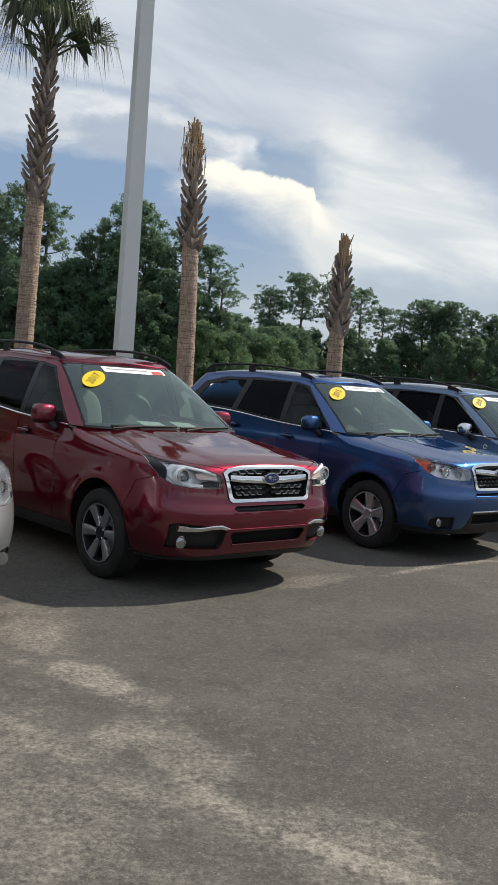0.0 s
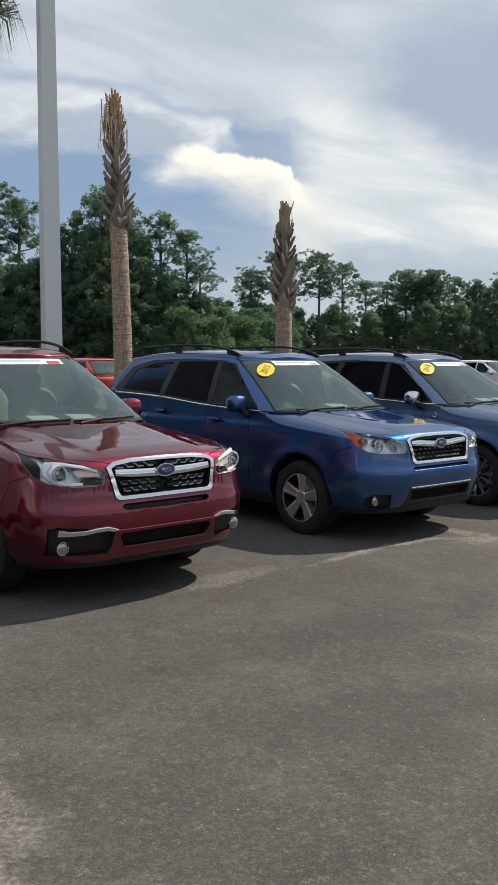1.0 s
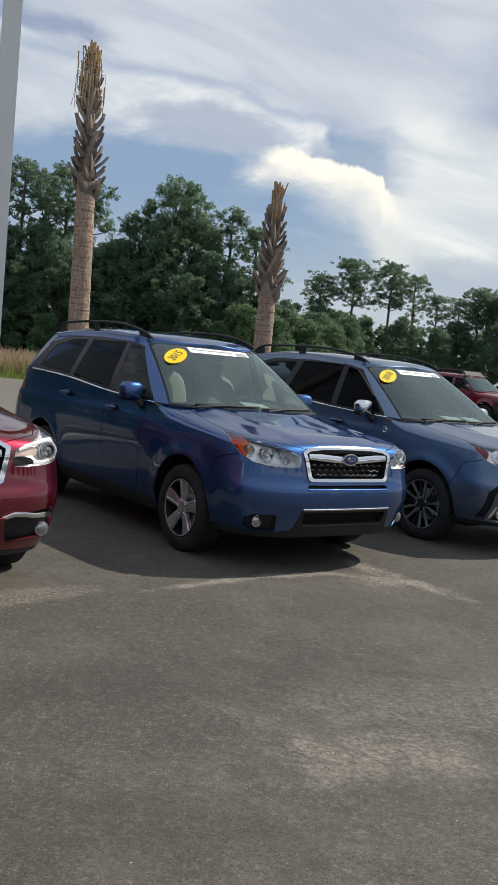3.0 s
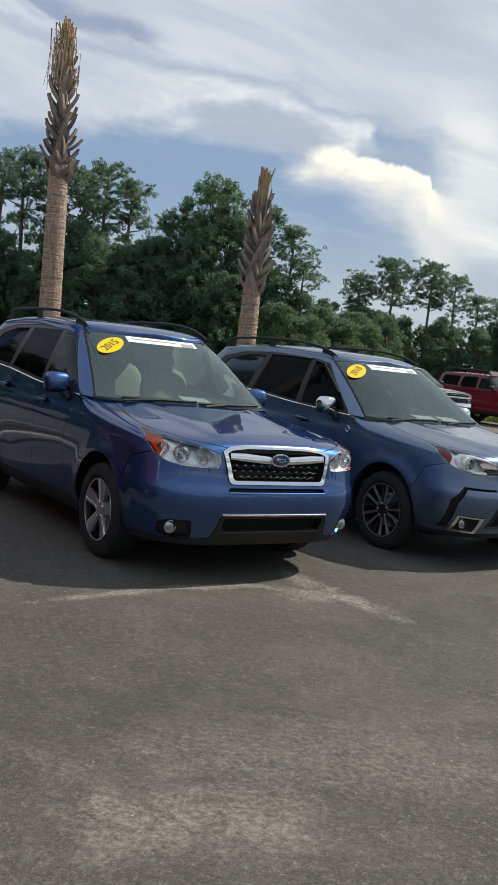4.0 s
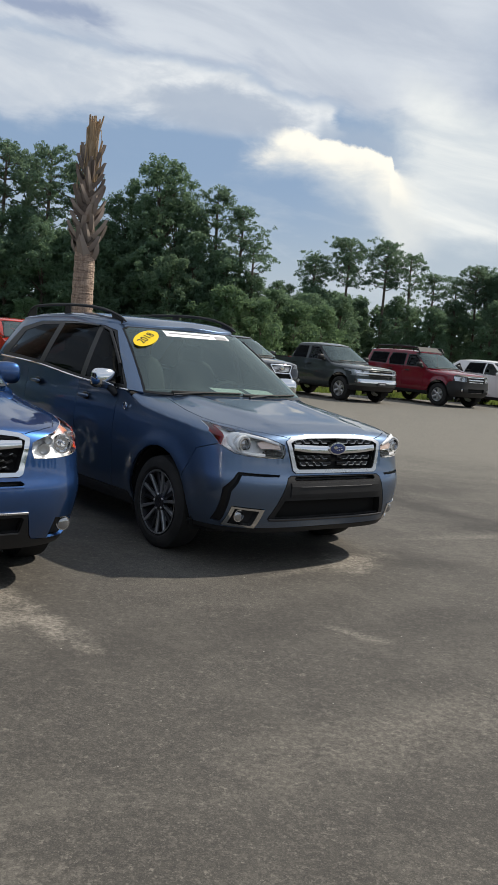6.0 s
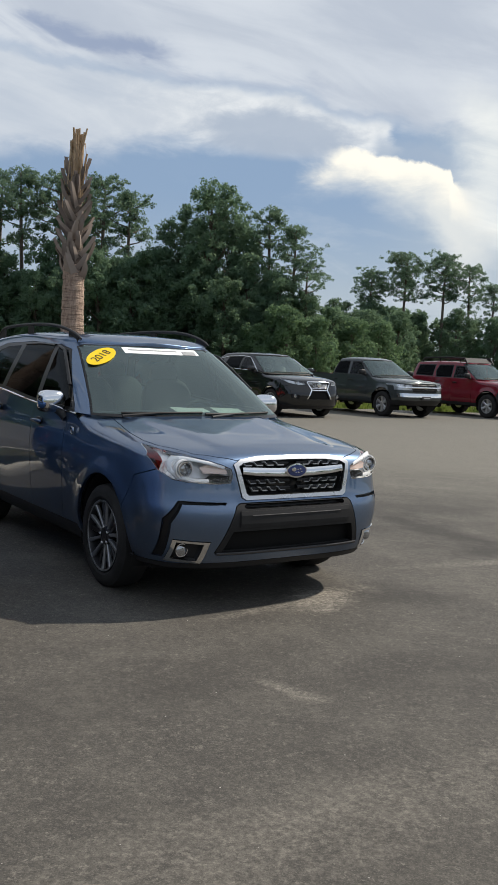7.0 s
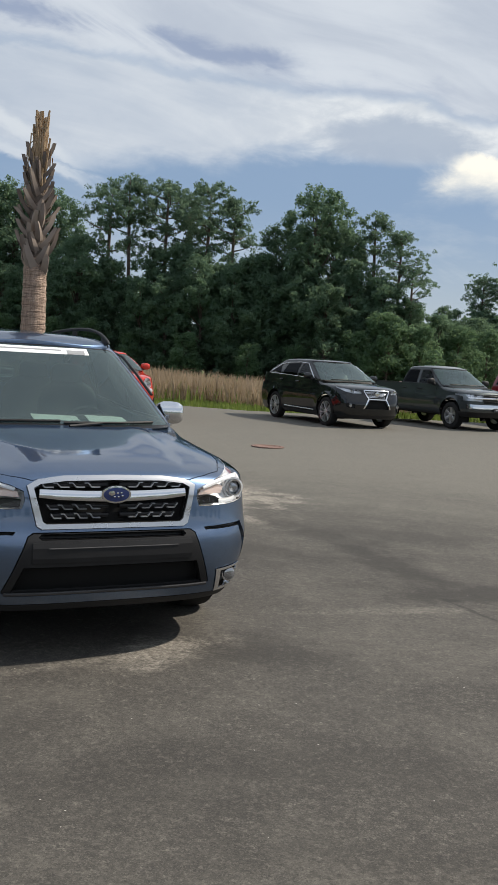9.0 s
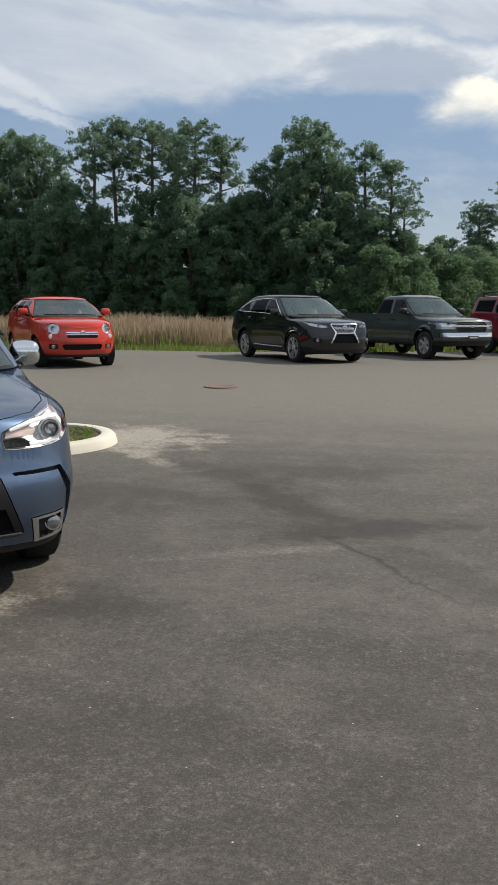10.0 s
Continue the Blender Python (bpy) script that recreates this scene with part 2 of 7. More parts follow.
    loose = N.math("ADD", N.math("MULTIPLY", N.math("SUBTRACT", grain, 0.5), 2.3), N.math("MULTIPLY", N.math("SUBTRACT", worn, 0.5), 1.9))
    cover = N.math("ADD", N.math("MULTIPLY", sand_and_sheen, 0.60), N.math("MULTIPLY", N.math("MULTIPLY", loose, 0.95), N.math("MINIMUM", N.math("MULTIPLY", sand_and_sheen, 1.6), 1.0)), clamp=True)
    pale = N.mix(N.step(grain, 0.35, 0.65), (0.215, 0.195, 0.163), (0.385, 0.352, 0.30))
    base = N.mix(N.math("MULTIPLY", cover, 0.88), base, pale)
    bright = N.math("MULTIPLY", N.step(N.add("SeparateColor", Color=N.add("TexVoronoi", Vector=p, Scale=26.0).outputs["Color"]).outputs[0], 0.965, 0.975), N.step(N.add("TexVoronoi", Vector=p, Scale=26.0).outputs["Distance"], 0.11, 0.07))
    base = N.mix(N.math("MULTIPLY", bright, 0.8), base, (0.55, 0.52, 0.47))
    # one crack wandering across the lane
    dx, dy = N.math("SUBTRACT", x, 6.1), N.math("SUBTRACT", y, 12.62)
    run = N.math("SUBTRACT", N.math("MULTIPLY", dx, 0.64), N.math("MULTIPLY", dy, 0.77))
    off = N.math("ADD", N.math("ADD", N.math("MULTIPLY", dx, 0.77), N.math("MULTIPLY", dy, 0.64)), N.math("MULTIPLY", ragged, 0.35))
    gap = N.math("MULTIPLY", N.step(N.math("ABSOLUTE", off), 0.028, 0.006), N.math("MULTIPLY", N.step(run, -0.05, 0.05), N.step(run, 2.0, 0.5)))
    base = N.mix(N.math("MULTIPLY", gap, 0.75), base, (0.028, 0.026, 0.024))
    h = N.math("ADD", N.math("ADD", N.math("MULTIPLY", grit, 0.7), N.math("MULTIPLY", stony, 0.25)), N.math("MULTIPLY", N.math("MULTIPLY", grain, cover), 1.6))
    s = N.add("BsdfPrincipled", **{"Base Color": base, "Roughness": 0.8, "Specular IOR Level": 0.35, "Normal": bump(N, h, 0.35, 0.004)})
    return s.outputs[0]


# dark oily stains, last a broad painted dimming of the right foreground: centre, half-lengths, turn, amount
STAINS_AND_SHADE = [(5.6, 13.6, 1.2, 0.30, -0.9, 0.75), (6.3, 12.9, 0.9, 0.28, 0.5, 0.7), (4.9, 14.5, 0.9, 0.34, -0.4, 0.6), (6.9, 12.0, 1.0, 0.25, -0.8, 0.4), (5.0, 10.9, 0.8, 0.35, 0.4, 0.5), (5.4, 14.9, 1.3, 0.5, 0.3, 0.45), (4.4, 13.4, 0.8, 0.5, 0.2, 0.5),
          (2.2, 6.3, 1.3, 0.40, 0.5, 0.30), (3.9, 8.6, 1.4, 0.35, 0.8, 0.35), (1.6, 4.6, 0.9, 0.35, 0.2, 0.30), (5.4, 9.4, 1.2, 0.40, 0.6, 0.30), (0.9, 5.6, 0.9, 0.25, 0.7, 0.30), (6.12, 12.62, 0.14, 0.10, 0.0, 0.9), (8.2, 8.6, 4.5, 2.6, 0.75, 0.36)]
# pale sand patches, and at y 22 the far lane's sheen as colour: centre, half-lengths, turn, amount
SAND_AND_SHEEN = [(-1.15, 3.05, 1.6, 1.0, -0.75, 0.46), (-0.64, 4.38, 0.52, 0.17, -0.81, 1.0), (-0.42, 3.80, 0.30, 0.17, 1.1, 0.8), (0.02, 3.18, 0.30, 0.11, -0.8, 1.0), (0.47, 2.88, 0.36, 0.10, -0.46, 1.3),
        (0.30, 3.00, 0.85, 0.26, -0.55, 0.55), (-0.15, 3.60, 0.55, 0.22, -1.0, 0.5), (-1.18, 5.05, 0.65, 0.30, -1.15, 0.65), (-1.55, 5.55, 0.5, 0.2, 0.3, 0.7), (-0.95, 3.75, 0.9, 0.12, -0.7, 0.75),
        (1.60, 7.92, 0.52, 0.055, 0.84, 0.9), (2.20, 8.46, 0.52, 0.075, 0.58, 1.0), (2.72, 8.92, 0.36, 0.15, -0.94, 0.85), (3.10, 8.58, 0.42, 0.13, -0.78, 1.0), (2.82, 8.58, 0.38, 0.20, 0.2, 0.75), (4.74, 10.74, 0.42, 0.24, 1.15, 1.0), (4.45, 10.36, 0.5, 0.06, 0.85, 0.45),
        (2.62, 5.48, 0.60, 0.30, 0.5, 0.5), (2.9, 6.1, 1.0, 0.4, 0.3, 0.28), (3.05, 16.3, 1.05, 0.9, -0.3, 1.8), (3.55, 15.35, 0.45, 0.22, -0.7, 1.3), (3.95, 14.95, 0.34, 0.14, -0.9, 0.85), (5.84, 12.16, 0.75, 0.09, 0.55, 0.3), (4.0, 22.0, 16.0, 6.0, 0.1, 0.14), (8.5, 14.5, 1.8, 0.3, 0.4, 0.25),
        (0.60, 7.08, 0.55, 0.15, 0.8, 0.5), (5.2, 8.0, 1.6, 0.3, 0.7, 0.25), (4.70, 8.98, 0.25, 0.06, -0.5, 0.45)]
M_asphalt = material("asphalt", make_asphalt)


def make_earth(N):
    p = N.add("TexCoord").outputs["Object"]
    n, f = N.noise(p, 0.25, 6.0), N.noise(p, 7.0, 5.0, 0.7)
    c = N.mix(N.step(n, 0.35, 0.65), (0.10, 0.15, 0.035), (0.20, 0.17, 0.075))
    c = N.mix(N.math("MULTIPLY", f, 0.5), c, (0.05, 0.075, 0.02))
    return N.add("BsdfPrincipled", **{"Base Color": c, "Roughness": 0.95, "Normal": bump(N, f, 0.8, 0.05)}).outputs[0]


M_earth = material("grassy_earth", make_earth)


def leafy(name, dark, light, shine=0.5, through=0.34, glow=(0.10, 0.17, 0.045)):
    def build(N):
        r = N.add("NewGeometry").outputs["Random Per Island"]
        o = N.add("ObjectInfo").outputs["Random"]
        clump = N.step(N.noise(N.add("TexCoord").outputs["Object"], 0.8, 4.0, 0.6), 0.34, 0.68)
        c = N.mix(N.math("ADD", N.math("MULTIPLY", r, 0.16), N.math("MULTIPLY", clump, 0.84)), dark, light)
        c = N.mix(N.math("MULTIPLY", o, 0.35), c, tuple(v * 0.55 for v in dark))
        s = N.add("BsdfPrincipled", **{"Base Color": c, "Roughness": shine, "Specular IOR Level": 0.08})
        t = N.add("BsdfTranslucent", Color=N.mix(0.5, c, glow))
        return _mix(N, through, s.outputs[0], t.outputs[0])
    return material(name, build)


def _mix(N, fac, a, b):
    n = N.tree.nodes.new("ShaderNodeMixShader")
    N.feed(n.inputs[0], fac)
    N.tree.links.new(a, n.inputs[1])
    N.tree.links.new(b, n.inputs[2])
    return n.outputs[0]


M_leaf = leafy("broad_leaves", (0.102, 0.172, 0.128), (0.160, 0.256, 0.172), 0.6, 0.58, (0.28, 0.38, 0.20))
M_leaf_bright = leafy("young_leaves", (0.090, 0.156, 0.104), (0.165, 0.268, 0.150), 0.6, 0.54, (0.24, 0.34, 0.15))
M_needle = leafy("pine_needles", (0.096, 0.160, 0.126), (0.150, 0.238, 0.170), 0.6, 0.58, (0.26, 0.35, 0.20))
M_dry_grass = leafy("dry_grass", (0.33, 0.255, 0.185), (0.53, 0.425, 0.320), 0.8, 0.35, (0.5, 0.4, 0.22))
M_green_grass = leafy("green_grass", (0.11, 0.16, 0.04), (0.24, 0.30, 0.09), 0.7, 0.35, (0.25, 0.32, 0.06))
M_frond = leafy("palm_frond", (0.075, 0.10, 0.065), (0.16, 0.19, 0.125), 0.45, 0.2)
M_dry_frond = leafy("dry_frond", (0.36, 0.265, 0.165), (0.70, 0.54, 0.37), 0.7, 0.25, (0.5, 0.33, 0.15))
M_boot = leafy("leaf_base", (0.115, 0.092, 0.080), (0.43, 0.36, 0.305), 0.8, 0.0)
M_bark = rough_stuff("pine_bark", (0.07, 0.055, 0.045), (0.17, 0.135, 0.11), 3.0, 0.9, 0.6, 0.03)
M_concrete = rough_stuff("pale_concrete", (0.50, 0.47, 0.40), (0.62, 0.59, 0.51), 2.0, 0.85, 0.35, 0.006, fine=40.0)
M_mulch = rough_stuff("mulch", (0.06, 0.05, 0.03), (0.20, 0.17, 0.10), 9.0, 0.95, 1.0, 0.05)
M_steel_paint = rough_stuff("pale_painted_steel", (0.66, 0.67, 0.64), (0.74, 0.75, 0.72), 0.8, 0.42, 0.05, 0.002, fine=14.0)
M_rust = rough_stuff("rusty_iron", (0.15, 0.085, 0.065), (0.24, 0.15, 0.12), 8.0, 0.8, 0.5, 0.004, metal=0.1)


def make_palm_trunk(N):
    p = N.add("TexCoord").outputs["Object"]
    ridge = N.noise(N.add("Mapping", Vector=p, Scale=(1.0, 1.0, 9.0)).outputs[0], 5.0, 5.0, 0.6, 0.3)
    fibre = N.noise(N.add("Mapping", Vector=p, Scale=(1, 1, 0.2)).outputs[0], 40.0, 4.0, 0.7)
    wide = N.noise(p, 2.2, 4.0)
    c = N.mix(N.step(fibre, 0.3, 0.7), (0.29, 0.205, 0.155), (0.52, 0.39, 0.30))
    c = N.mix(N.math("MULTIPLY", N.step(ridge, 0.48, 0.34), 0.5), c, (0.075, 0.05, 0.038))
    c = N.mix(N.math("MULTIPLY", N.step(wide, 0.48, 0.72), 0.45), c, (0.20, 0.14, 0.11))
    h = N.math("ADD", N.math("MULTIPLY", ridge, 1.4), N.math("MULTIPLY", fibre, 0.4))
    return N.add("BsdfPrincipled", **{"Base Color": c, "Roughness": 0.9, "Normal": bump(N, h, 0.9, 0.03)}).outputs[0]


M_palm_trunk = material("palm_trunk", make_palm_trunk)


# ---- mesh helpers ----
def mesh_object(name, verts, faces, mat, parent=None, label="", smooth=False):
    me = bpy.data.meshes.new(name)
    me.from_pydata(verts, [], faces)
    me.update()
    if smooth:
        me.polygons.foreach_set("use_smooth", [True] * len(me.polygons))
    me.materials.append(mat)
    ob = new(name, me)
    ob.parent = parent
    return tagged(ob, label)


def part(name, bm, mat, parent=None, label="", smooth=None, bevel=0.0):
    """Link a bmesh as one mesh object under a thing or a part. smooth: the angle over which edges stay sharp."""
    if bevel:
        bmesh.ops.bevel(bm, geom=[e for e in bm.edges if len(e.link_faces) == 2 and e.calc_face_angle() > 0.5], offset=bevel, segments=2, affect="EDGES", clamp_overlap=True)
    me = bpy.data.meshes.new(name)
    bm.to_mesh(me)
    bm.free()
    if smooth is not None:
        me.polygons.foreach_set("use_smooth", [True] * len(me.polygons))
        me.set_sharp_from_angle(angle=radians(smooth))
    me.materials.append(mat)
    ob = new(name, me)
    ob.parent = parent
    return tagged(ob, label)


def empty(name, m, label, category, group=""):
    ob = new(name)
    ob.empty_display_size = 0.2
    ob.matrix_world = m
    return tagged(ob, label, category, group)


def box(bm, x0, x1, y0, y1, z0, z1, m=None):
    vs = [bm.verts.new((x, y, z)) for z in (z0, z1) for y in (y0, y1) for x in (x0, x1)]
    for f in ((0, 2, 3, 1), (4, 5, 7, 6), (0, 1, 5, 4), (2, 6, 7, 3), (0, 4, 6, 2), (1, 3, 7, 5)):
        bm.faces.new([vs[i] for i in f])
    if m is not None:
        bmesh.ops.transform(bm, matrix=m, verts=vs)
    return vs


def tube(bm, points, radii, sides=10, cap=True, squash=1.0):
    """A tube along points with a radius for each."""
    pts = [Vector(p) for p in points]
    rings = []
    for i, p in enumerate(pts):
        way = (pts[min(i + 1, len(pts) - 1)] - pts[max(i - 1, 0)]).normalized()
        side = way.cross(Vector((0.0, 0.0, 1.0)) if abs(way.z) < 0.95 else Vector((0.0, 1.0, 0.0))).normalized()
        up = side.cross(way)
        r = radii[i] if isinstance(radii, (list, tuple)) else radii
        rings.append([bm.verts.new(p + side * (r * math.cos(a)) + up * (r * squash * math.sin(a))) for a in [2 * math.pi * k / sides for k in range(sides)]])
    for a, b in zip(rings, rings[1:]):
        for k in range(sides):
            bm.faces.new((a[k], a[(k + 1) % sides], b[(k + 1) % sides], b[k]))
    if cap:
        bm.faces.new(rings[0][::-1])
        bm.faces.new(rings[-1])
    return rings


def blend(a, b, x):
    t = min(max((x - a) / (b - a), 0.0), 1.0)
    return t * t * (3 - 2 * t)


def slab(bm, pts, back, thick):
    """A solid plate from an outline of 3D points: its back is moved by the vector, plus thickness."""
    a = [bm.verts.new(Vector(p)) for p in pts]
    b = [bm.verts.new(Vector(p) + Vector(back) * thick) for p in pts]
    bm.faces.new(a)
    bm.faces.new(b[::-1])
    for i in range(len(a)):
        j = (i + 1) % len(a)
        bm.faces.new((a[i], b[i], b[j], a[j]))
    bmesh.ops.recalc_face_normals(bm, faces=bm.faces)


def lathe(bm, profile, sides=32, axis="x"):
    """Turn a profile of (along, radius) round the axis."""
    rings = []
    for along, r in profile:
        ring = []
        for k in range(sides):
            a = 2 * math.pi * k / sides
            c, s = r * math.cos(a), r * math.sin(a)
            ring.append(bm.verts.new({"x": (along, c, s), "y": (c, along, s), "z": (c, s, along)}[axis]))
        rings.append(ring)
    for a, b in zip(rings, rings[1:]):
        for k in range(sides):
            bm.faces.new((a[k], a[(k + 1) % sides], b[(k + 1) % sides], b[k]))
    return rings


# ---- ground: level near the row of cars, rising gently beyond the lane ----
def rise(y):
    t = min(max((y - 13.0) / 16.0, 0.0), 1.0)
    return 0.17 * t * t * (3 - 2 * t)


LOT_FAR = 32.7


def lot_edge(x):
    """Where the asphalt ends and the grass begins."""
    return LOT_FAR + 0.42 * max(0.0, x + 1.5) + 0.02 * x


def make_ground():
    ys = [-400, -60, -15] + [11 + 1.5 * i for i in range(16)] + [60, 90, 140, 300, 900]
    xs = [-900, -200, -60, -20, 0, 20, 60, 200, 900]
    verts = [(x, y, rise(y) - 0.03) for y in ys for x in xs]
    w = len(xs)
    faces = [(j * w + i, j * w + i + 1, (j + 1) * w + i + 1, (j + 1) * w + i) for j in range(len(ys) - 1) for i in range(w - 1)]
    tagged(mesh_object("ground", verts, faces, M_earth, smooth=True), "rough grassy field running to the woods", "ground", kind="structure")
    # the paved lot, its far edge a little uneven
    n = 60
    bm = bmesh.new()
    rows = [-40.0, -10.0, 0.0, 8.0] + [11 + 1.0 * i for i in range(20)]
    grid = []
    for y in rows:
        grid.append([bm.verts.new((-45 + 90 * i / n, y, rise(y))) for i in range(n + 1)])
    edge = []
    for i in range(n + 1):
        x = -45 + 90 * i / n
        y = lot_edge(x) + 0.25 * noise.noise((x * 0.5, 3, 0))
        edge.append(bm.verts.new((x, y, rise(y))))
    grid.append(edge)
    grid.append([bm.verts.new((v.co.x, v.co.y + 0.03, v.co.z - 0.06)) for v in edge])
    for a, b in zip(grid, grid[1:]):
        for i in range(n):
            bm.faces.new((a[i], a[i + 1], b[i + 1], b[i]))
    ob = part("pavement", bm, M_asphalt, smooth=40)
    tagged(ob, "worn grey asphalt car park with pale sandy patches", "pavement", kind="structure")


make_ground()


def make_island():
    """Planted island between the rows: a pale kerb with a rounded end, filled with mulch."""
    ax, ay = math.cos(radians(24.5)), math.sin(radians(24.5))   # along the palms
    cx, cy, half = 2.15, 15.55, 0.98
    far = 16.0

    def outline(r):
        pts = []
        for k in range(25):
            a = -math.pi / 2 + math.pi * k / 24
            u, v = r * math.cos(a), r * math.sin(a)
            pts.append((cx + ax * u - ay * v, cy + ay * u + ax * v))
        pts.append((cx - ax * far - ay * r, cy - ay * far + ax * r))
        pts.append((cx - ax * far + ay * r, cy - ay * far - ax * r))
        return pts

    bm = bmesh.new()
    rings = [[bm.verts.new((x, y, h + rise(y))) for x, y in outline(half - d)] for d, h in ((0.0, 0.0), (0.02, 0.075), (0.045, 0.10), (0.15, 0.11), (0.175, 0.10), (0.18, 0.03))]
    for a, b in zip(rings, rings[1:]):
        for i in range(len(a)):
            j = (i + 1) % len(a)
            bm.faces.new((a[i], a[j], b[j], b[i]))
    tagged(part("kerb", bm, M_concrete, smooth=40), "pale cast concrete kerb round the planted island", "kerb", kind="structure")
    bm = bmesh.new()
    bm.faces.new([bm.verts.new((x, y, 0.075 + rise(y))) for x, y in outline(half - 0.17)])
    tagged(part("planting_bed", bm, M_mulch), "brown mulch bed inside the concrete kerb", "planting bed", kind="structure")
    rng = random.Random(5)
    verts, faces = [], []
    for _ in range(3800):
        u, v = -far * rng.random() ** 1.8 + 0.7, (rng.random() - 0.5) * 1.5
        x, y = cx + ax * u - ay * v, cy + ay * u + ax * v
        if (u > 0 and math.hypot(u, v) > half - 0.2):
            continue
        z, a, s = 0.075 + rise(y), rng.random() * 6.3, 0.025 + 0.035 * rng.random()
        b = len(verts)
        dx, dy = math.cos(a) * s, math.sin(a) * s
        h = s * (0.2 + rng.random() * 0.8)
        verts += [(x - dx * 0.4 - dy * 0.35, y - dy * 0.4 + dx * 0.35, z), (x + dx, y + dy, z + h), (x - dx * 0.4 + dy * 0.35, y - dy * 0.4 - dx * 0.35, z + h * 0.25)]
        faces.append((b, b + 1, b + 2))
    tagged(mesh_object("ground_cover", verts, faces, M_green_grass), "low green ground cover growing in mulch", "ground cover", kind="stuff")


make_island()


def make_manhole():
    thing = empty("manhole_cover", pose(2.23, 21.95, rise(21.95) + 0.004) @ Matrix.Diagonal((0.49, 0.49, 1, 1)), "rusty round iron manhole cover set in asphalt", "manhole cover")
    bm = bmesh.new()
    lathe(bm, [(0.0, 0.62), (0.012, 0.61), (0.012, 0.50), (0.0, 0.49)], 40, "z")
    part("frame", bm, M_rust, thing, smooth=30)
    bm = bmesh.new()
    r = lathe(bm, [(0.0, 0.475), (0.010, 0.465), (0.010, 0.30), (0.006, 0.29), (0.006, 0.05)], 40, "z")
    bm.faces.new(r[-1])
    part("lid", bm, M_rust, thing, smooth=30)


make_manhole()


# ---- light pole and palms in the island ----
def make_pole():
    thing = empty("light_pole", pose(-1.89, 12.8, 0.0, 0, -0.17, 28), "tall pale grey square steel light pole in the island", "light pole")
    bm = bmesh.new()
    vs = []
    for z, r in ((0.35, 0.120), (12.0, 0.074)):
        vs.append([bm.verts.new((x * r, y * r, z)) for x, y in ((-1, -1), (1, -1), (1, 1), (-1, 1))])
    for k in range(4):
        bm.faces.new((vs[0][k], vs[0][(k + 1) % 4], vs[1][(k + 1) % 4], vs[1][k]))
    bm.faces.new(vs[1])
    part("shaft", bm, M_steel_paint, thing, smooth=20, bevel=0.018)
    bm = bmesh.new()
    lathe(bm, [(0.0, 0.31), (0.45, 0.30), (0.47, 0.28), (0.47, 0.0)], 32, "z")
    part("footing", bm, M_concrete, thing, "round concrete footing", smooth=30)


make_pole()


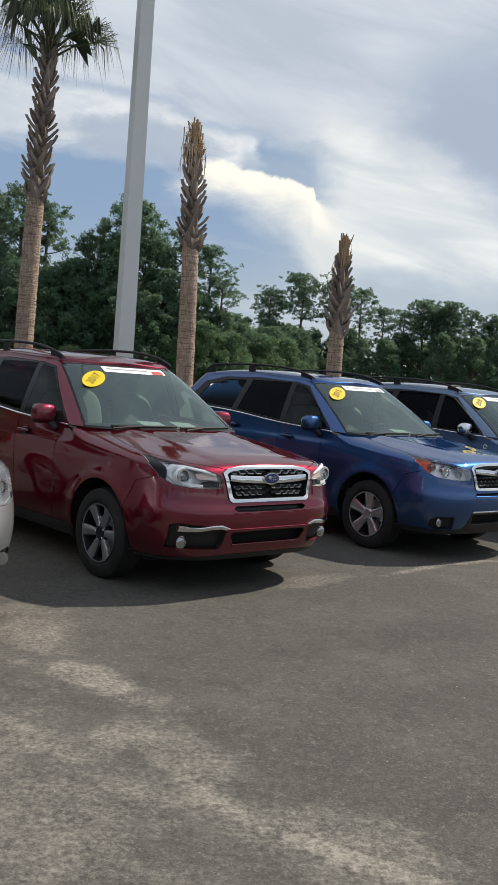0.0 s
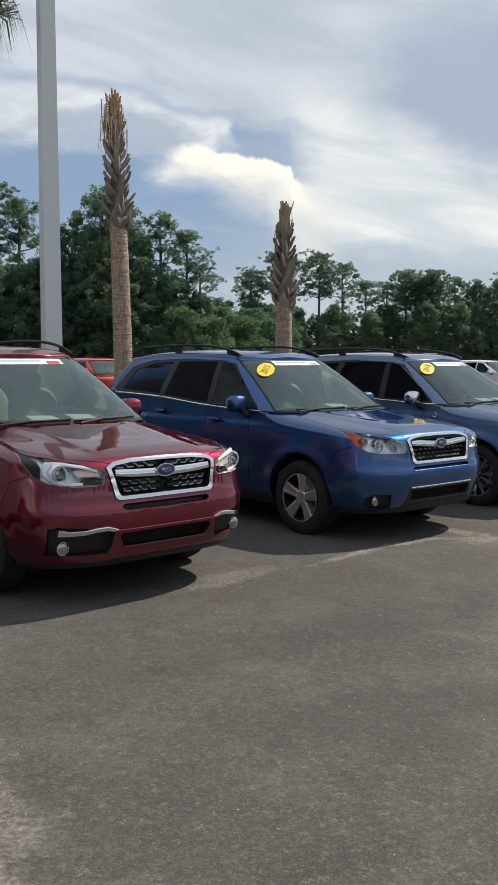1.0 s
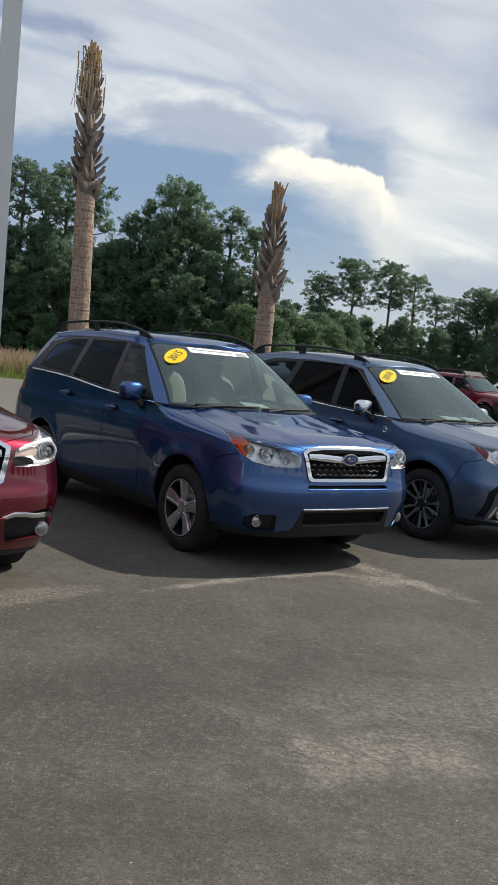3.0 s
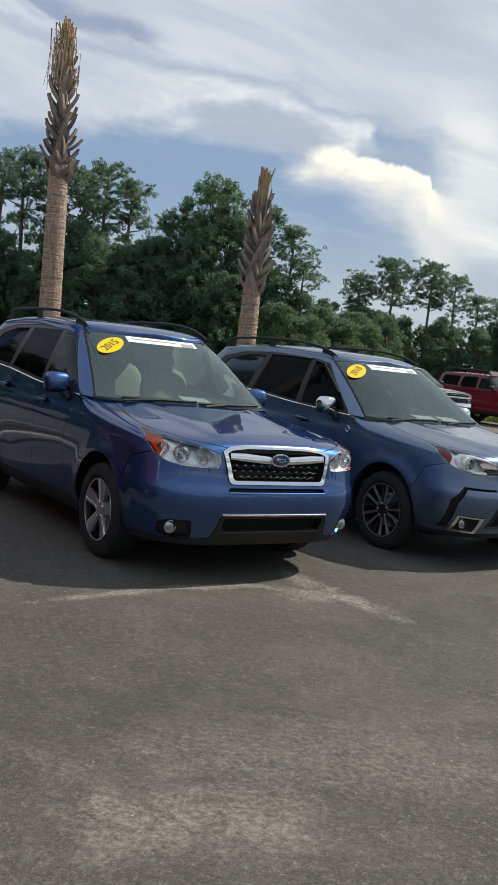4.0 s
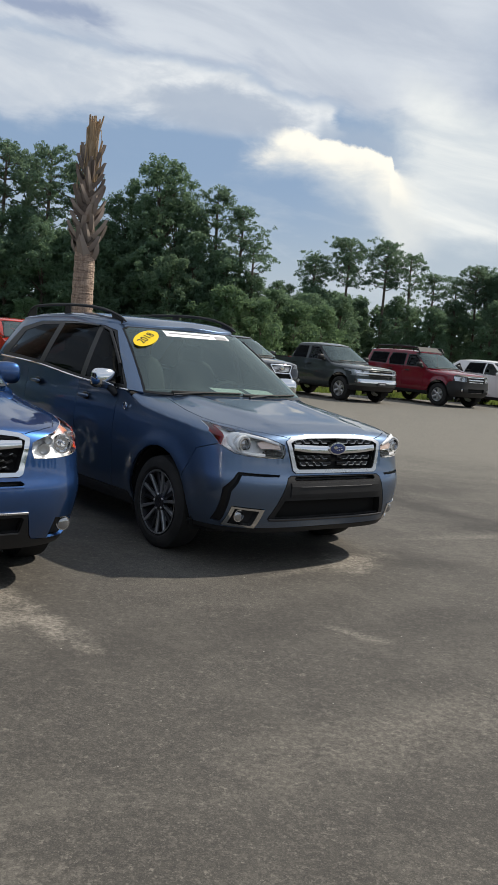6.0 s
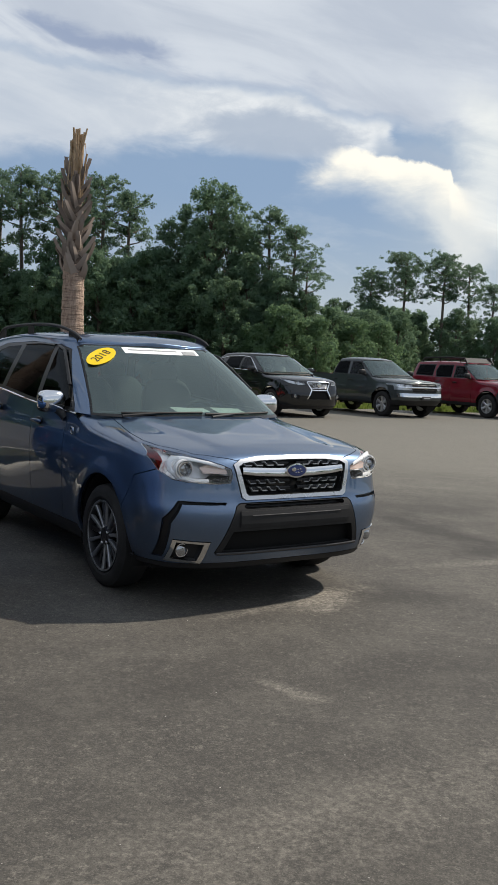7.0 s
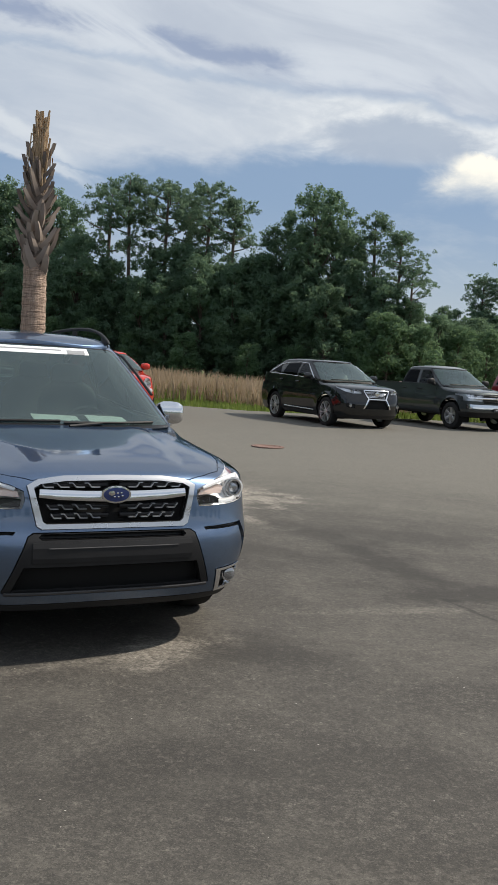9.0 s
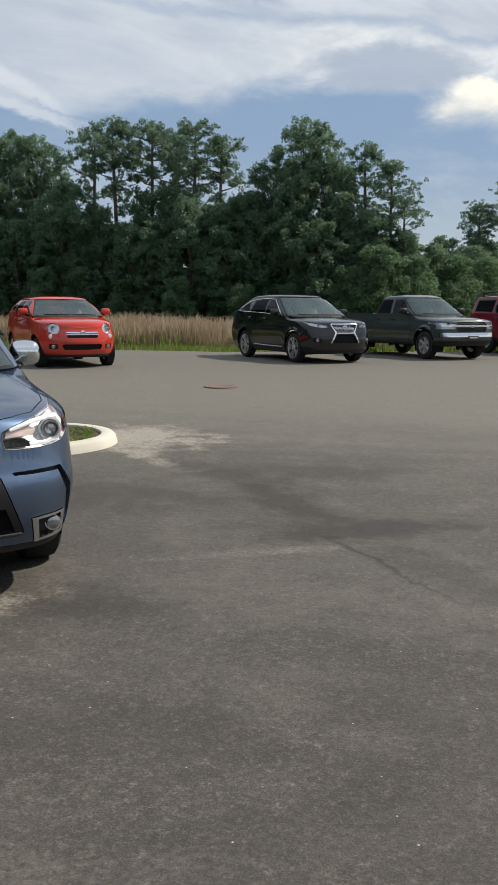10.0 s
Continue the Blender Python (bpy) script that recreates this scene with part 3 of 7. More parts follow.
def make_palm(name, x, y, lean, height, split, crown, seed, label, rags, big):
    """Cabbage palm: bare ringed trunk below, old leaf bases above, then a crown of fronds or a tied bundle of dry stubs."""
    rng = random.Random(seed)
    thing = empty(name, pose(x, y, rise(y) + 0.07), label, "palm tree", "palms in the island")

    def axis(z):
        return Vector((lean[0] * (z / height) ** 1.6, lean[1] * (z / height) ** 1.6, z))

    bm = bmesh.new()
    n = 70
    zs = [split * 1.06 * i / n for i in range(n + 1)]
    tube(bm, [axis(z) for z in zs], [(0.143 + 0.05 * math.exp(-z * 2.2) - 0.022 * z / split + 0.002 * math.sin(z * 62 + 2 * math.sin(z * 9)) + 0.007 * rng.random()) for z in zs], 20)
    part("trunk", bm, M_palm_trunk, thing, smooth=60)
    core_top = height - (0.58 if crown == "dry" else 0.35)
    bm = bmesh.new()
    tube(bm, [axis(split - 0.1), axis(split + 0.12), axis((split + core_top) / 2), axis(core_top)], [0.115, 0.120, 0.080, 0.045], 14)
    part("core", bm, M_bark, thing, smooth=60)
    # old leaf bases, leaning across one another in spirals
    count = int((core_top - split) / 0.018)
    for i in range(count):
        t = i / count
        z = split - 0.04 + (core_top - split) * t
        a = i * 2.39996 + rng.uniform(-0.15, 0.15)
        out = Vector((math.cos(a), math.sin(a), 0))
        side = Vector((-out.y, out.x, 0))
        collar = 1 - blend(0.02, 0.16, t)
        r0 = 0.120 - 0.066 * t ** 1.2 + 0.034 * collar
        length = big * (0.17 + 0.10 * rng.random()) * (1.0 + 0.15 * collar)
        flare = big * (0.070 + 0.100 * rng.random()) * (1 - 0.9 * collar) * (1 - 0.45 * t)
        wide = 0.066 + 0.022 * collar - 0.028 * t
        slant = (0.09 if i % 2 else -0.09) * rng.uniform(0.5, 1.2) * (1 - 0.4 * t)
        bm = bmesh.new()
        rows = []
        for k in range(6):
            s = k / 5
            c = axis(z) + out * (r0 - 0.02 - 0.05 * (1 - s) ** 3 + flare * s ** 1.3 + 0.032 * math.sin(s * 2.6)) + side * slant * (s - 0.25) + Vector((0, 0, length * s))
            w = wide * (1.0 - 0.72 * s ** 0.8) + 0.008
            th = 0.026 * (1 - 0.45 * s)
            rows.append([bm.verts.new(c - side * w - out * th), bm.verts.new(c + out * th * 1.2), bm.verts.new(c + side * w - out * th), bm.verts.new(c - out * th * 1.6)])
        for p, q in zip(rows, rows[1:]):
            for k in range(4):
                bm.faces.new((p[k], p[(k + 1) % 4], q[(k + 1) % 4], q[k]))
        bm.faces.new(rows[0][::-1])
        bm.faces.new(rows[-1])
        part("leaf_base", bm, M_boot, thing, smooth=40)
    if crown == "dry":
        bm = bmesh.new()
        for i in range(36):
            a, t = i * 2.39996, i / 36
            out = Vector((math.cos(a), math.sin(a), 0))
            z0 = core_top - 0.30 + 0.40 * t
            r0 = 0.055 * (1 - 0.8 * t) + 0.010
            top = height - 0.03 * rng.random() - 0.55 * (1 - t) * rng.random()
            L = top - z0
            spread = (0.02 + 0.05 * (1 - t)) * rng.random() + (0.10 if rng.random() < 0.14 else 0.0)
            p = axis(z0) + out * r0
            tube(bm, [p, p + out * spread * 0.3 + Vector((0, 0, L * 0.55)), p + out * spread + Vector((0, 0, L))], [0.020, 0.017, 0.012], 5, squash=0.5)
        for i in range(rags):
            a = rng.random() * 6.283
            out = Vector((math.cos(a), math.sin(a), 0))
            p = axis(core_top + rng.uniform(-0.2, 0.40)) + out * 0.06
            q = p + out * rng.uniform(0.04, 0.14) + Vector((0, 0, rng.uniform(-0.12, 0.08)))
            e = q + out * rng.uniform(-0.04, 0.05) + Vector((0, 0, -rng.uniform(0.12, 0.45)))
            tube(bm, [p, q, e], [0.011, 0.009, 0.004], 4, squash=0.4)
        part("dry_fronds", bm, M_dry_frond, thing, "bundle of cut dry tan frond stubs")
    else:
        bm = bmesh.new()
        for i in range(30):
            a = i * 2.39996
            out = Vector((math.cos(a), math.sin(a), 0))
            side = Vector((-out.y, out.x, 0))
            t = i / 30
            rise_angle = radians(84 - 46 * (1 - t) - rng.uniform(0, 14))
            L = rng.uniform(0.50, 0.85)
            base = axis(core_top - 0.25 + 0.4 * t)
            tip = base + (out * math.cos(rise_angle) + Vector((0, 0, math.sin(rise_angle)))) * L
            tube(bm, [base, (base + tip) / 2 + Vector((0, 0, 0.06)), tip], [0.022, 0.015, 0.009], 5)
            way = (tip - base + out * 0.45).normalized()
            nrm = side.cross(way).normalized()
            for k in range(32):
                f = (k / 31 - 0.5) * 2.7
                d = (way * math.cos(f) + side * math.sin(f) + nrm * rng.uniform(-0.40, 0.40)).normalized()
                l = rng.uniform(0.45, 0.75) * (1 - 0.25 * abs(f) / 1.3)
                m = tip + d * l * 0.5
                e = tip + d * l * 0.75 + Vector((0, 0, -0.60 * l - rng.uniform(0, 0.25)))
                w = side.cross(d).normalized() * 0.003 + d.cross(nrm).normalized() * 0.0055
                v = [bm.verts.new(c) for c in (tip - w * 0.4, tip + w * 0.4, m + w, e, m - w)]
                bm.faces.new(v)
        part("crown", bm, M_frond, thing, "drooping green fan fronds")
    return thing


make_palm("palm_tree", -3.42, 13.1, (0.14, 0.05), 6.45, 3.85, "green", 1, "tall palm with green fan fronds and leaf bases", 0, 1.0)
make_palm("palm_tree", -1.06, 13.85, (-0.14, 0.0), 5.42, 3.40, "dry", 2, "bare palm with a dry tan cut top", 60, 1.05)
make_palm("palm_tree", 1.33, 15.1, (0.0, 0.0), 4.09, 2.35, "dry", 3, "short palm with thick leaf bases and dry top", 18, 1.15)


# ---- grass verge ----
def make_grass(name, label, mat, count, y0, y1, x0, x1, h0, h1, seed, patchy):
    rng = random.Random(seed)
    verts, faces = [], []
    while len(faces) < count:
        x, y = rng.uniform(x0, x1), rng.uniform(y0, y1)
        k = noise.noise((x * 0.35, y * 0.35, seed))
        if k < patchy - rng.random() * 0.5:
            continue
        y += lot_edge(x)
        z = rise(y) - 0.03
        h = rng.uniform(h0, h1) * (1 + 0.35 * k)
        a = rng.random() * 6.283
        w = 0.010 + 0.012 * rng.random()
        dx, dy = math.cos(a) * w, math.sin(a) * w
        lx, ly = rng.gauss(0, 0.16) * h, rng.gauss(0, 0.16) * h
        b = len(verts)
        verts += [(x - dx, y - dy, z), (x + dx, y + dy, z), (x + lx * 0.5 + dx * 1.3, y + ly * 0.5 + dy * 1.3, z + h * 0.6), (x + lx, y + ly, z + h)]
        faces += [(b, b + 1, b + 2), (b, b + 2, b + 3)]
    tagged(mesh_object(name, verts, faces, mat), label, "grass", kind="stuff")


make_grass("lawn", "short green grass along the asphalt edge", M_green_grass, 60000, 0.05, 5.0, -26, 24, 0.06, 0.20, 11, -0.6)
make_grass("tall_grass", "tall dry straw-coloured grass before the woods", M_dry_grass, 110000, 2.6, 11.0, -30, 30, 0.55, 1.08, 12, -0.6)
make_grass("weeds", "green weeds among the dry grass", M_green_grass, 16000, 1.6, 11.0, -30, 30, 0.30, 0.75, 13, 0.08)


def make_sign():
    y = 31.2
    thing = empty("yard_sign", pose(-8.62, y, rise(y), 0, 0, 12), "small black-bordered white notice board on two stakes", "sign")
    bm = bmesh.new()
    box(bm, -0.9, 0.0, -0.015, 0.015, 0.12, 0.92)
    part("border", bm, M_dark_sign, thing)
    bm = bmesh.new()
    box(bm, -0.86, -0.04, -0.020, -0.014, 0.16, 0.88)
    part("panel", bm, M_sign_white, thing)
    for z0, z1, x0 in ((0.66, 0.82, -0.78), (0.42, 0.58, -0.70)):
        bm = bmesh.new()
        box(bm, x0, -0.08, -0.024, -0.018, z0, z1)
        part("print_bar", bm, M_dark_sign, thing)
    bm = bmesh.new()
    slab(bm, [(-0.30, -0.024, 0.25), (-0.17, -0.024, 0.25), (-0.17, -0.024, 0.20), (-0.08, -0.024, 0.27), (-0.17, -0.024, 0.34), (-0.17, -0.024, 0.29), (-0.30, -0.024, 0.29)], (0, 1, 0), 0.006)
    part("arrow", bm, M_dark_sign, thing)
    for x in (-0.8, -0.1):
        bm = bmesh.new()
        box(bm, x - 0.015, x + 0.015, 0.015, 0.04, -0.05, 0.9)
        part("stake", bm, M_bark, thing)


M_dark_sign = plain("sign_black", (0.02, 0.02, 0.02), 0.6)
M_sign_white = plain("sign_white", (0.75, 0.75, 0.73), 0.6)
make_sign()


# ---- woods ----
def leaf_clumps(rng, centres, radii, per, size, flat=0.8, order=0.8):
    """Small leaf blades packed in clumps, turned mostly outwards from each clump's middle: vertices, three for each blade."""
    c = np.repeat(np.array(centres, dtype=float), per, axis=0)
    r = np.repeat(np.array(radii, dtype=float), per)
    n = len(c)
    d = rng.normal(size=(n, 3))
    d /= np.linalg.norm(d, axis=1)[:, None]
    p = c + d * (r * rng.random(n) ** 0.4)[:, None] * np.array((1.0, 1.0, flat))
    up = d * order + rng.normal(size=(n, 3)) * 0.40 + np.array((0.0, 0.0, 0.25))
    up /= np.linalg.norm(up, axis=1)[:, None]
    a = np.cross(up, rng.normal(size=(n, 3)))
    a /= np.linalg.norm(a, axis=1)[:, None] + 1e-9
    b = np.cross(up, a)
    s = (size * rng.uniform(0.6, 1.35, n))[:, None]
    return np.stack((p + a * s * 1.2, p - a * s * 0.6 + b * s * 0.8, p - a * s * 0.6 - b * s * 0.8), axis=1).reshape(-1, 3)


def stretch(bm, verts, height):
    """Bring the crown's top to the tree's height."""
    k = height / verts[:, 2].max()
    verts[:, 2] *= k
    for v in bm.verts:
        v.co.z *= k


def broad_tree(rng, height, spread, low, mat, per=36, size=0.122, lobes=22, taper=0.75):
    """Leafy tree: trunk with limbs, crown of leaf clumps from low to the top, lobed and uneven."""
    bm = bmesh.new()
    tube(bm, [(0, 0, -0.3), (0.1, 0, height * 0.35), (rng.uniform(-0.25, 0.25), 0.2, height * 0.85)], [height * 0.02, height * 0.014, 0.05], 7)
    centres, radii = [], []
    for i in range(lobes):
        t = (i + rng.random()) / lobes
        a = i * 2.4 + rng.uniform(-0.5, 0.5)
        z = height * (low + (0.93 - low) * t)
        reach = spread * (0.95 - taper * max(0.0, t - 0.35) ** 1.1) * rng.uniform(0.4, 0.9)
        c = Vector((math.cos(a) * reach, math.sin(a) * reach, z))
        tube(bm, [(0, 0, z * 0.75), c * 0.55 + Vector((0, 0, z * 0.40)), c], [height * 0.008, 0.05, 0.02], 5)
        r = spread * rng.uniform(0.30, 0.52) * (1.05 - 0.35 * t)
        for _ in range(int(12 + r * 9)):
            d = Vector(rng.normal(size=3))
            d.z = d.z * 0.8 + 0.25
            d.normalize()
            centres.append(c + d * r * rng.uniform(0.6, 1.08))
            radii.append(rng.uniform(0.34, 0.68))
    for _ in range(14):
        centres.append(Vector((rng.normal() * 0.16 * spread, rng.normal() * 0.16 * spread, height * rng.uniform(0.88, 0.98))))
        radii.append(0.45)
    verts = leaf_clumps(rng, centres, radii, per, size)
    stretch(bm, verts, height)
    return bm, verts, mat


def pine_tree(rng, height, spread, limbs, per=26, size=0.10):
    """Slash pine: tall bare stem, loose crown of flat needle pads on crooked limbs, with gaps between."""
    bm = bmesh.new()
    bend = rng.uniform(-0.6, 0.6)
    tube(bm, [(0, 0, -0.3), (bend * 0.3, 0, height * 0.4), (bend, 0.2, height * 0.75), (bend * 0.8, 0.3, height * 0.96)], [height * 0.014, height * 0.011, height * 0.008, 0.04], 7)
    centres, radii = [], []
    for i in range(limbs):
        t = ((i + rng.random()) / limbs) ** 0.8
        z = height * (0.60 + 0.35 * t)
        a = i * 2.4 + rng.uniform(-0.6, 0.6)
        reach = spread * (0.30 + 0.70 * math.sin(min(1.0, (1.15 - t) * 1.3) * 1.57)) * rng.uniform(0.35, 1.0)
        p0 = Vector((bend * 0.7, 0.15, z - reach * 0.2))
        p2 = Vector((bend * 0.7 + math.cos(a) * reach, math.sin(a) * reach, z + reach * rng.uniform(0.0, 0.35)))
        p1 = (p0 + p2) / 2 + Vector((rng.uniform(-0.2, 0.2), 0, -0.15))
        tube(bm, [p0, p1, p2], [0.08, 0.05, 0.02], 5)
        wide = rng.uniform(0.7, 1.5)
        for k in range(int(17 * wide)):
            d = Vector(rng.normal(size=3))
            d.z *= 0.55
            centres.append(p2 + d * wide * 0.56 - Vector((math.cos(a), math.sin(a), 0)) * 0.3)
            radii.append(rng.uniform(0.26, 0.46))
    for k in range(18):
        centres.append(Vector((bend * 0.8 + rng.normal() * 0.8, rng.normal() * 0.8, height * rng.uniform(0.90, 0.98))))
        radii.append(0.40)
    verts = leaf_clumps(rng, centres, radii, per, size, 0.7)
    stretch(bm, verts, height)
    return bm, verts, M_needle


def finish_tree(name, made, label):
    bm, verts, mat = made
    thing = empty(name, Matrix(), label, "tree", "trees of the wood")
    part("trunk", bm, M_bark, thing, smooth=60)
    mesh_object("crown", verts.tolist(), np.arange(len(verts)).reshape(-1, 3).tolist(), mat, thing)
    return thing


TREE_HEIGHT = {"broad": 12.0, "oak": 18.0, "pine": 18.0, "bush": 6.5, "far": 12.0}


def make_woods():
    rng = np.random.default_rng(21)
    kinds = {}
    for i in range(4):
        kinds["broad%d" % i] = finish_tree("broadleaf_tree", broad_tree(rng, 12.0, 3.3 + 0.35 * (i % 2), 0.06, M_leaf), "dense dark green broadleaf tree at the wood's edge")
    for i in range(3):
        kinds["oak%d" % i] = finish_tree("broadleaf_tree", broad_tree(rng, 18.0, 4.4, 0.22, M_leaf, 42, 0.115, 26, 0.62), "tall dark green broadleaf tree above the wood")
    for i in range(5):
        kinds["pine%d" % i] = finish_tree("pine_tree", pine_tree(rng, 18.0, 2.9 + 0.3 * i, (14, 23, 13, 24, 16)[i]), "tall pine with a bare stem and open crown")
    for i in range(2):
        kinds["bush%d" % i] = finish_tree("young_tree", broad_tree(rng, 6.5, 2.4, 0.03, M_leaf_bright, 30, 0.11, 16), "young bright green tree before the wood")
    for i in range(2):
        kinds["far%d" % i] = finish_tree("broadleaf_tree", broad_tree(rng, 12.0, 3.8, 0.05, M_leaf, 11, 0.24), "dense green broadleaf tree deep in the wood")
    used = set()

    def plant(kind, x, y, tall):
        k = tall / TREE_HEIGHT[kind[:-1]]
        m = pose(x, y, rise(y) - 0.05, 0, 0, rng.uniform(0, 360)) @ Matrix.Diagonal((max(k, 0.8) if kind[:-1] != "bush" else k, max(k, 0.8) if kind[:-1] != "bush" else k, k, 1.0))
        ob = kinds[kind]
        if kind not in used:
            used.add(kind)
            ob.matrix_world = m
        else:
            c = copy_thing(ob, m)
            c.matrix_world = m

    def row(kind, n, x0, x1, y, wander, gap, tall):
        x, i = x0, 0
        while x < x1:
            plant("%s%d" % (kind, i % n), x, y + rng.uniform(-wander, wander), rng.uniform(*tall))
            x += rng.uniform(*gap)
            i += 1

    # near edge of the wood, bushy to the ground; deeper rows fill the gaps
    row("broad", 4, -58.0, -6.0, 96.5, 2.0, (2.6, 4.0), (9.5, 12.6))
    row("bush", 2, -58.0, -8.0, 92.5, 1.5, (4.0, 7.5), (3.8, 6.4))
    row("far", 2, -64.0, -10.0, 104.0, 2.5, (2.6, 4.0), (9.5, 12.0))
    for kind, x, y, tall in (("broad2", -4.2, 98, 9.2), ("broad0", -1.6, 103, 8.2), ("bush0", -5.5, 93, 7.4), ("bush1", -2.6, 95, 6.4), ("bush0", 0.6, 101, 7.0), ("bush1", 3.5, 106, 7.0), ("broad3", 1.5, 112, 8.6), ("broad1", 5.5, 116, 8.8)):
        plant(kind, x, y, tall)
    # tall trees standing above it
    for kind, x, y, tall in TALL:
        plant(kind, x, y, tall)
    # further wood to the right
    row("broad", 4, -8.0, 46.0, 128.0, 3.0, (3.2, 5.0), (8.6, 11.0))
    row("far", 2, -8.0, 75.0, 136.0, 3.0, (2.8, 4.4), (9.0, 11.5))
    row("far", 2, 46.0, 80.0, 128.0, 3.0, (3.2, 5.0), (8.6, 11.5))
    row("pine", 5, 34.0, 75.0, 134.0, 4.0, (3.0, 6.0), (13.5, 16.5))
    # unseen trees added behind and beside the lot, dark in the cars' reflections
    for k in range(46):
        a = radians(75 + 220 * k / 45)
        r = 105 + rng.uniform(-6, 6)
        plant("far%d" % (k % 2), 5 + r * math.sin(a), 8 + r * math.cos(a), rng.uniform(10.0, 14.0))
    # nearer, taller row out of view, added to darken the car sides
    for k in range(22):
        t = k / 21
        plant("far%d" % (k % 2), -66 + 34 * t + rng.uniform(-2, 2), 88 - 100 * t + rng.uniform(-2, 2), rng.uniform(13.0, 17.0))
    row("pine", 5, -70.0, -52.0, 102.0, 3.0, (3.0, 6.0), (16.0, 19.0))


def standing(kind, bearing, rise_angle, y, eye=(7.24, 7.03)):
    """A tall tree by its bearing and the angle of its top from a point of the walk, at a depth."""
    reach = (y - eye[1]) / math.cos(radians(bearing))
    return kind, eye[0] + math.tan(radians(bearing)) * (y - eye[1]), y, 1.4 + reach * math.tan(radians(rise_angle))


TALL = [standing(*k) for k in (
    ("oak0", -13.3, 11.6, 100), ("oak1", -15.4, 9.2, 101), ("oak2", -12.0, 9.6, 102), ("broad1", -10.9, 7.2, 98), ("pine0", -9.5, 10.1, 101), ("pine0", -8.0, 9.0, 99), ("pine2", -7.1, 6.9, 98),
    ("broad1", -17.0, 7.1, 98), ("broad3", -18.9, 6.3, 97), ("broad0", -16.1, 7.3, 99), ("broad2", -9.0, 6.2, 97), ("pine2", -26.4, 10.8, 102), ("pine0", -25.0, 11.4, 100), ("pine4", -22.8, 11.3, 101), ("pine2", -21.5, 10.7, 103),
    ("pine4", -20.3, 11.3, 100), ("pine0", -18.7, 10.5, 101), ("broad0", -23.4, 7.3, 99), ("broad2", -21.4, 7.6, 98), ("broad1", -26.2, 6.3, 98), ("oak2", -31.9, 10.6, 102), ("oak0", -29.8, 10.3, 103), ("oak1", -33.8, 10.5, 101), ("oak2", -36.5, 10.2, 102), ("broad3", -28.2, 7.6, 98))]
TALL += [standing(*k, (4.07, 3.80)) for k in (
    ("pine1", -1.1, 6.4, 131), ("pine3", 0.9, 7.3, 130), ("pine1", 3.3, 7.5, 131), ("pine4", 4.9, 6.7, 132), ("pine0", 6.3, 5.5, 130), ("pine2", 7.6, 5.5, 133), ("pine3", 9.0, 6.2, 131), ("pine1", 10.2, 6.0, 132))]
TALL += [standing(*k, (0.0, 0.0)) for k in (("pine1", 11.0, 5.7, 131), ("pine3", 12.1, 5.9, 130), ("pine0", 13.4, 5.5, 132), ("pine2", 14.6, 5.0, 131), ("pine3", 16.0, 5.3, 130))]
make_woods()


# ---- car materials ----
def car_paint(name, colour, metal=0.55, rough=0.34, fleck=0.25):
    def build(N):
        p = N.add("TexCoord").outputs["Object"]
        tiny = N.add("TexVoronoi", Vector=p, Scale=420.0).outputs["Color"]
        dirt = N.noise(p, 2.2, 5.0, 0.6)
        grime = N.step(N.math("SUBTRACT", N.noise(p, 9.0, 5.0, 0.7), N.math("MULTIPLY", N.add("SeparateXYZ", Vector=p).outputs[2], 0.9)), 0.10, 0.45)
        v = N.add("SeparateColor", Color=tiny).outputs[0]
        c = N.mix(N.math("MULTIPLY", v, fleck), colour, tuple(min(1.0, k * 2.2 + 0.02) for k in colour))
        c = N.mix(N.math("MULTIPLY", grime, 0.12), c, (0.16, 0.14, 0.12))
        s = N.add("BsdfPrincipled", **{"Base Color": c, "Metallic": metal, "Specular IOR Level": 0.0, "Specular Tint": (0.25, 0.25, 0.25, 1.0), "Roughness": N.math("ADD", rough, N.math("MULTIPLY", dirt, 0.06)),
                                       "Coat Weight": 1.0, "Coat IOR": 1.60, "Coat Roughness": N.math("ADD", 0.03, N.math("MULTIPLY", N.math("MAXIMUM", N.step(dirt, 0.45, 0.8), grime), 0.07))})
        return s.outputs[0]
    return material(name, build)


def make_glass(tint, gloss=0.02, ior=1.6, dust_haze=0.0, shine=(0.95, 0.97, 1.0)):
    def build(N):
        t = N.add("BsdfTransparent", Color=(*tint, 1))
        g = N.add("BsdfGlossy", Color=(*shine, 1), Roughness=N.math("ADD", gloss, N.math("MULTIPLY", N.step(N.noise(place(N), 5.0, 5.0), 0.45, 0.8), 0.05)))
        f = N.add("Fresnel", IOR=ior).outputs[0]
        clean = _mix(N, f, t.outputs[0], g.outputs[0])
        if not dust_haze:
            return clean
        # diffuse film: dust, and the glass's mirrored sky haze painted in as pale colour
        film = N.add("BsdfDiffuse", Color=(0.36, 0.46, 0.45, 1))
        return _mix(N, N.math("MULTIPLY", N.math("ADD", 0.5, N.noise(place(N), 2.5, 5.0)), dust_haze), clean, film.outputs[0])
    return build


M_windscreen = material("windscreen_glass", make_glass((0.25, 0.37, 0.335), gloss=0.01, ior=1.98, dust_haze=0.058, shine=(0.78, 0.92, 0.90)))
M_side_glass = material("side_glass", make_glass((0.20, 0.24, 0.23), gloss=0.03, ior=1.33, shine=(0.6, 0.63, 0.66)))
M_privacy = material("privacy_glass", make_glass((0.03, 0.033, 0.033), gloss=0.03, ior=1.25, shine=(0.34, 0.36, 0.38)))
M_lens = material("clear_lens", make_glass((0.96, 0.97, 0.98), ior=1.38))
M_amber_lens = material("amber_lens", make_glass((0.95, 0.25, 0.03)))
M_red_lens = material("red_lens", make_glass((0.30, 0.012, 0.015)))
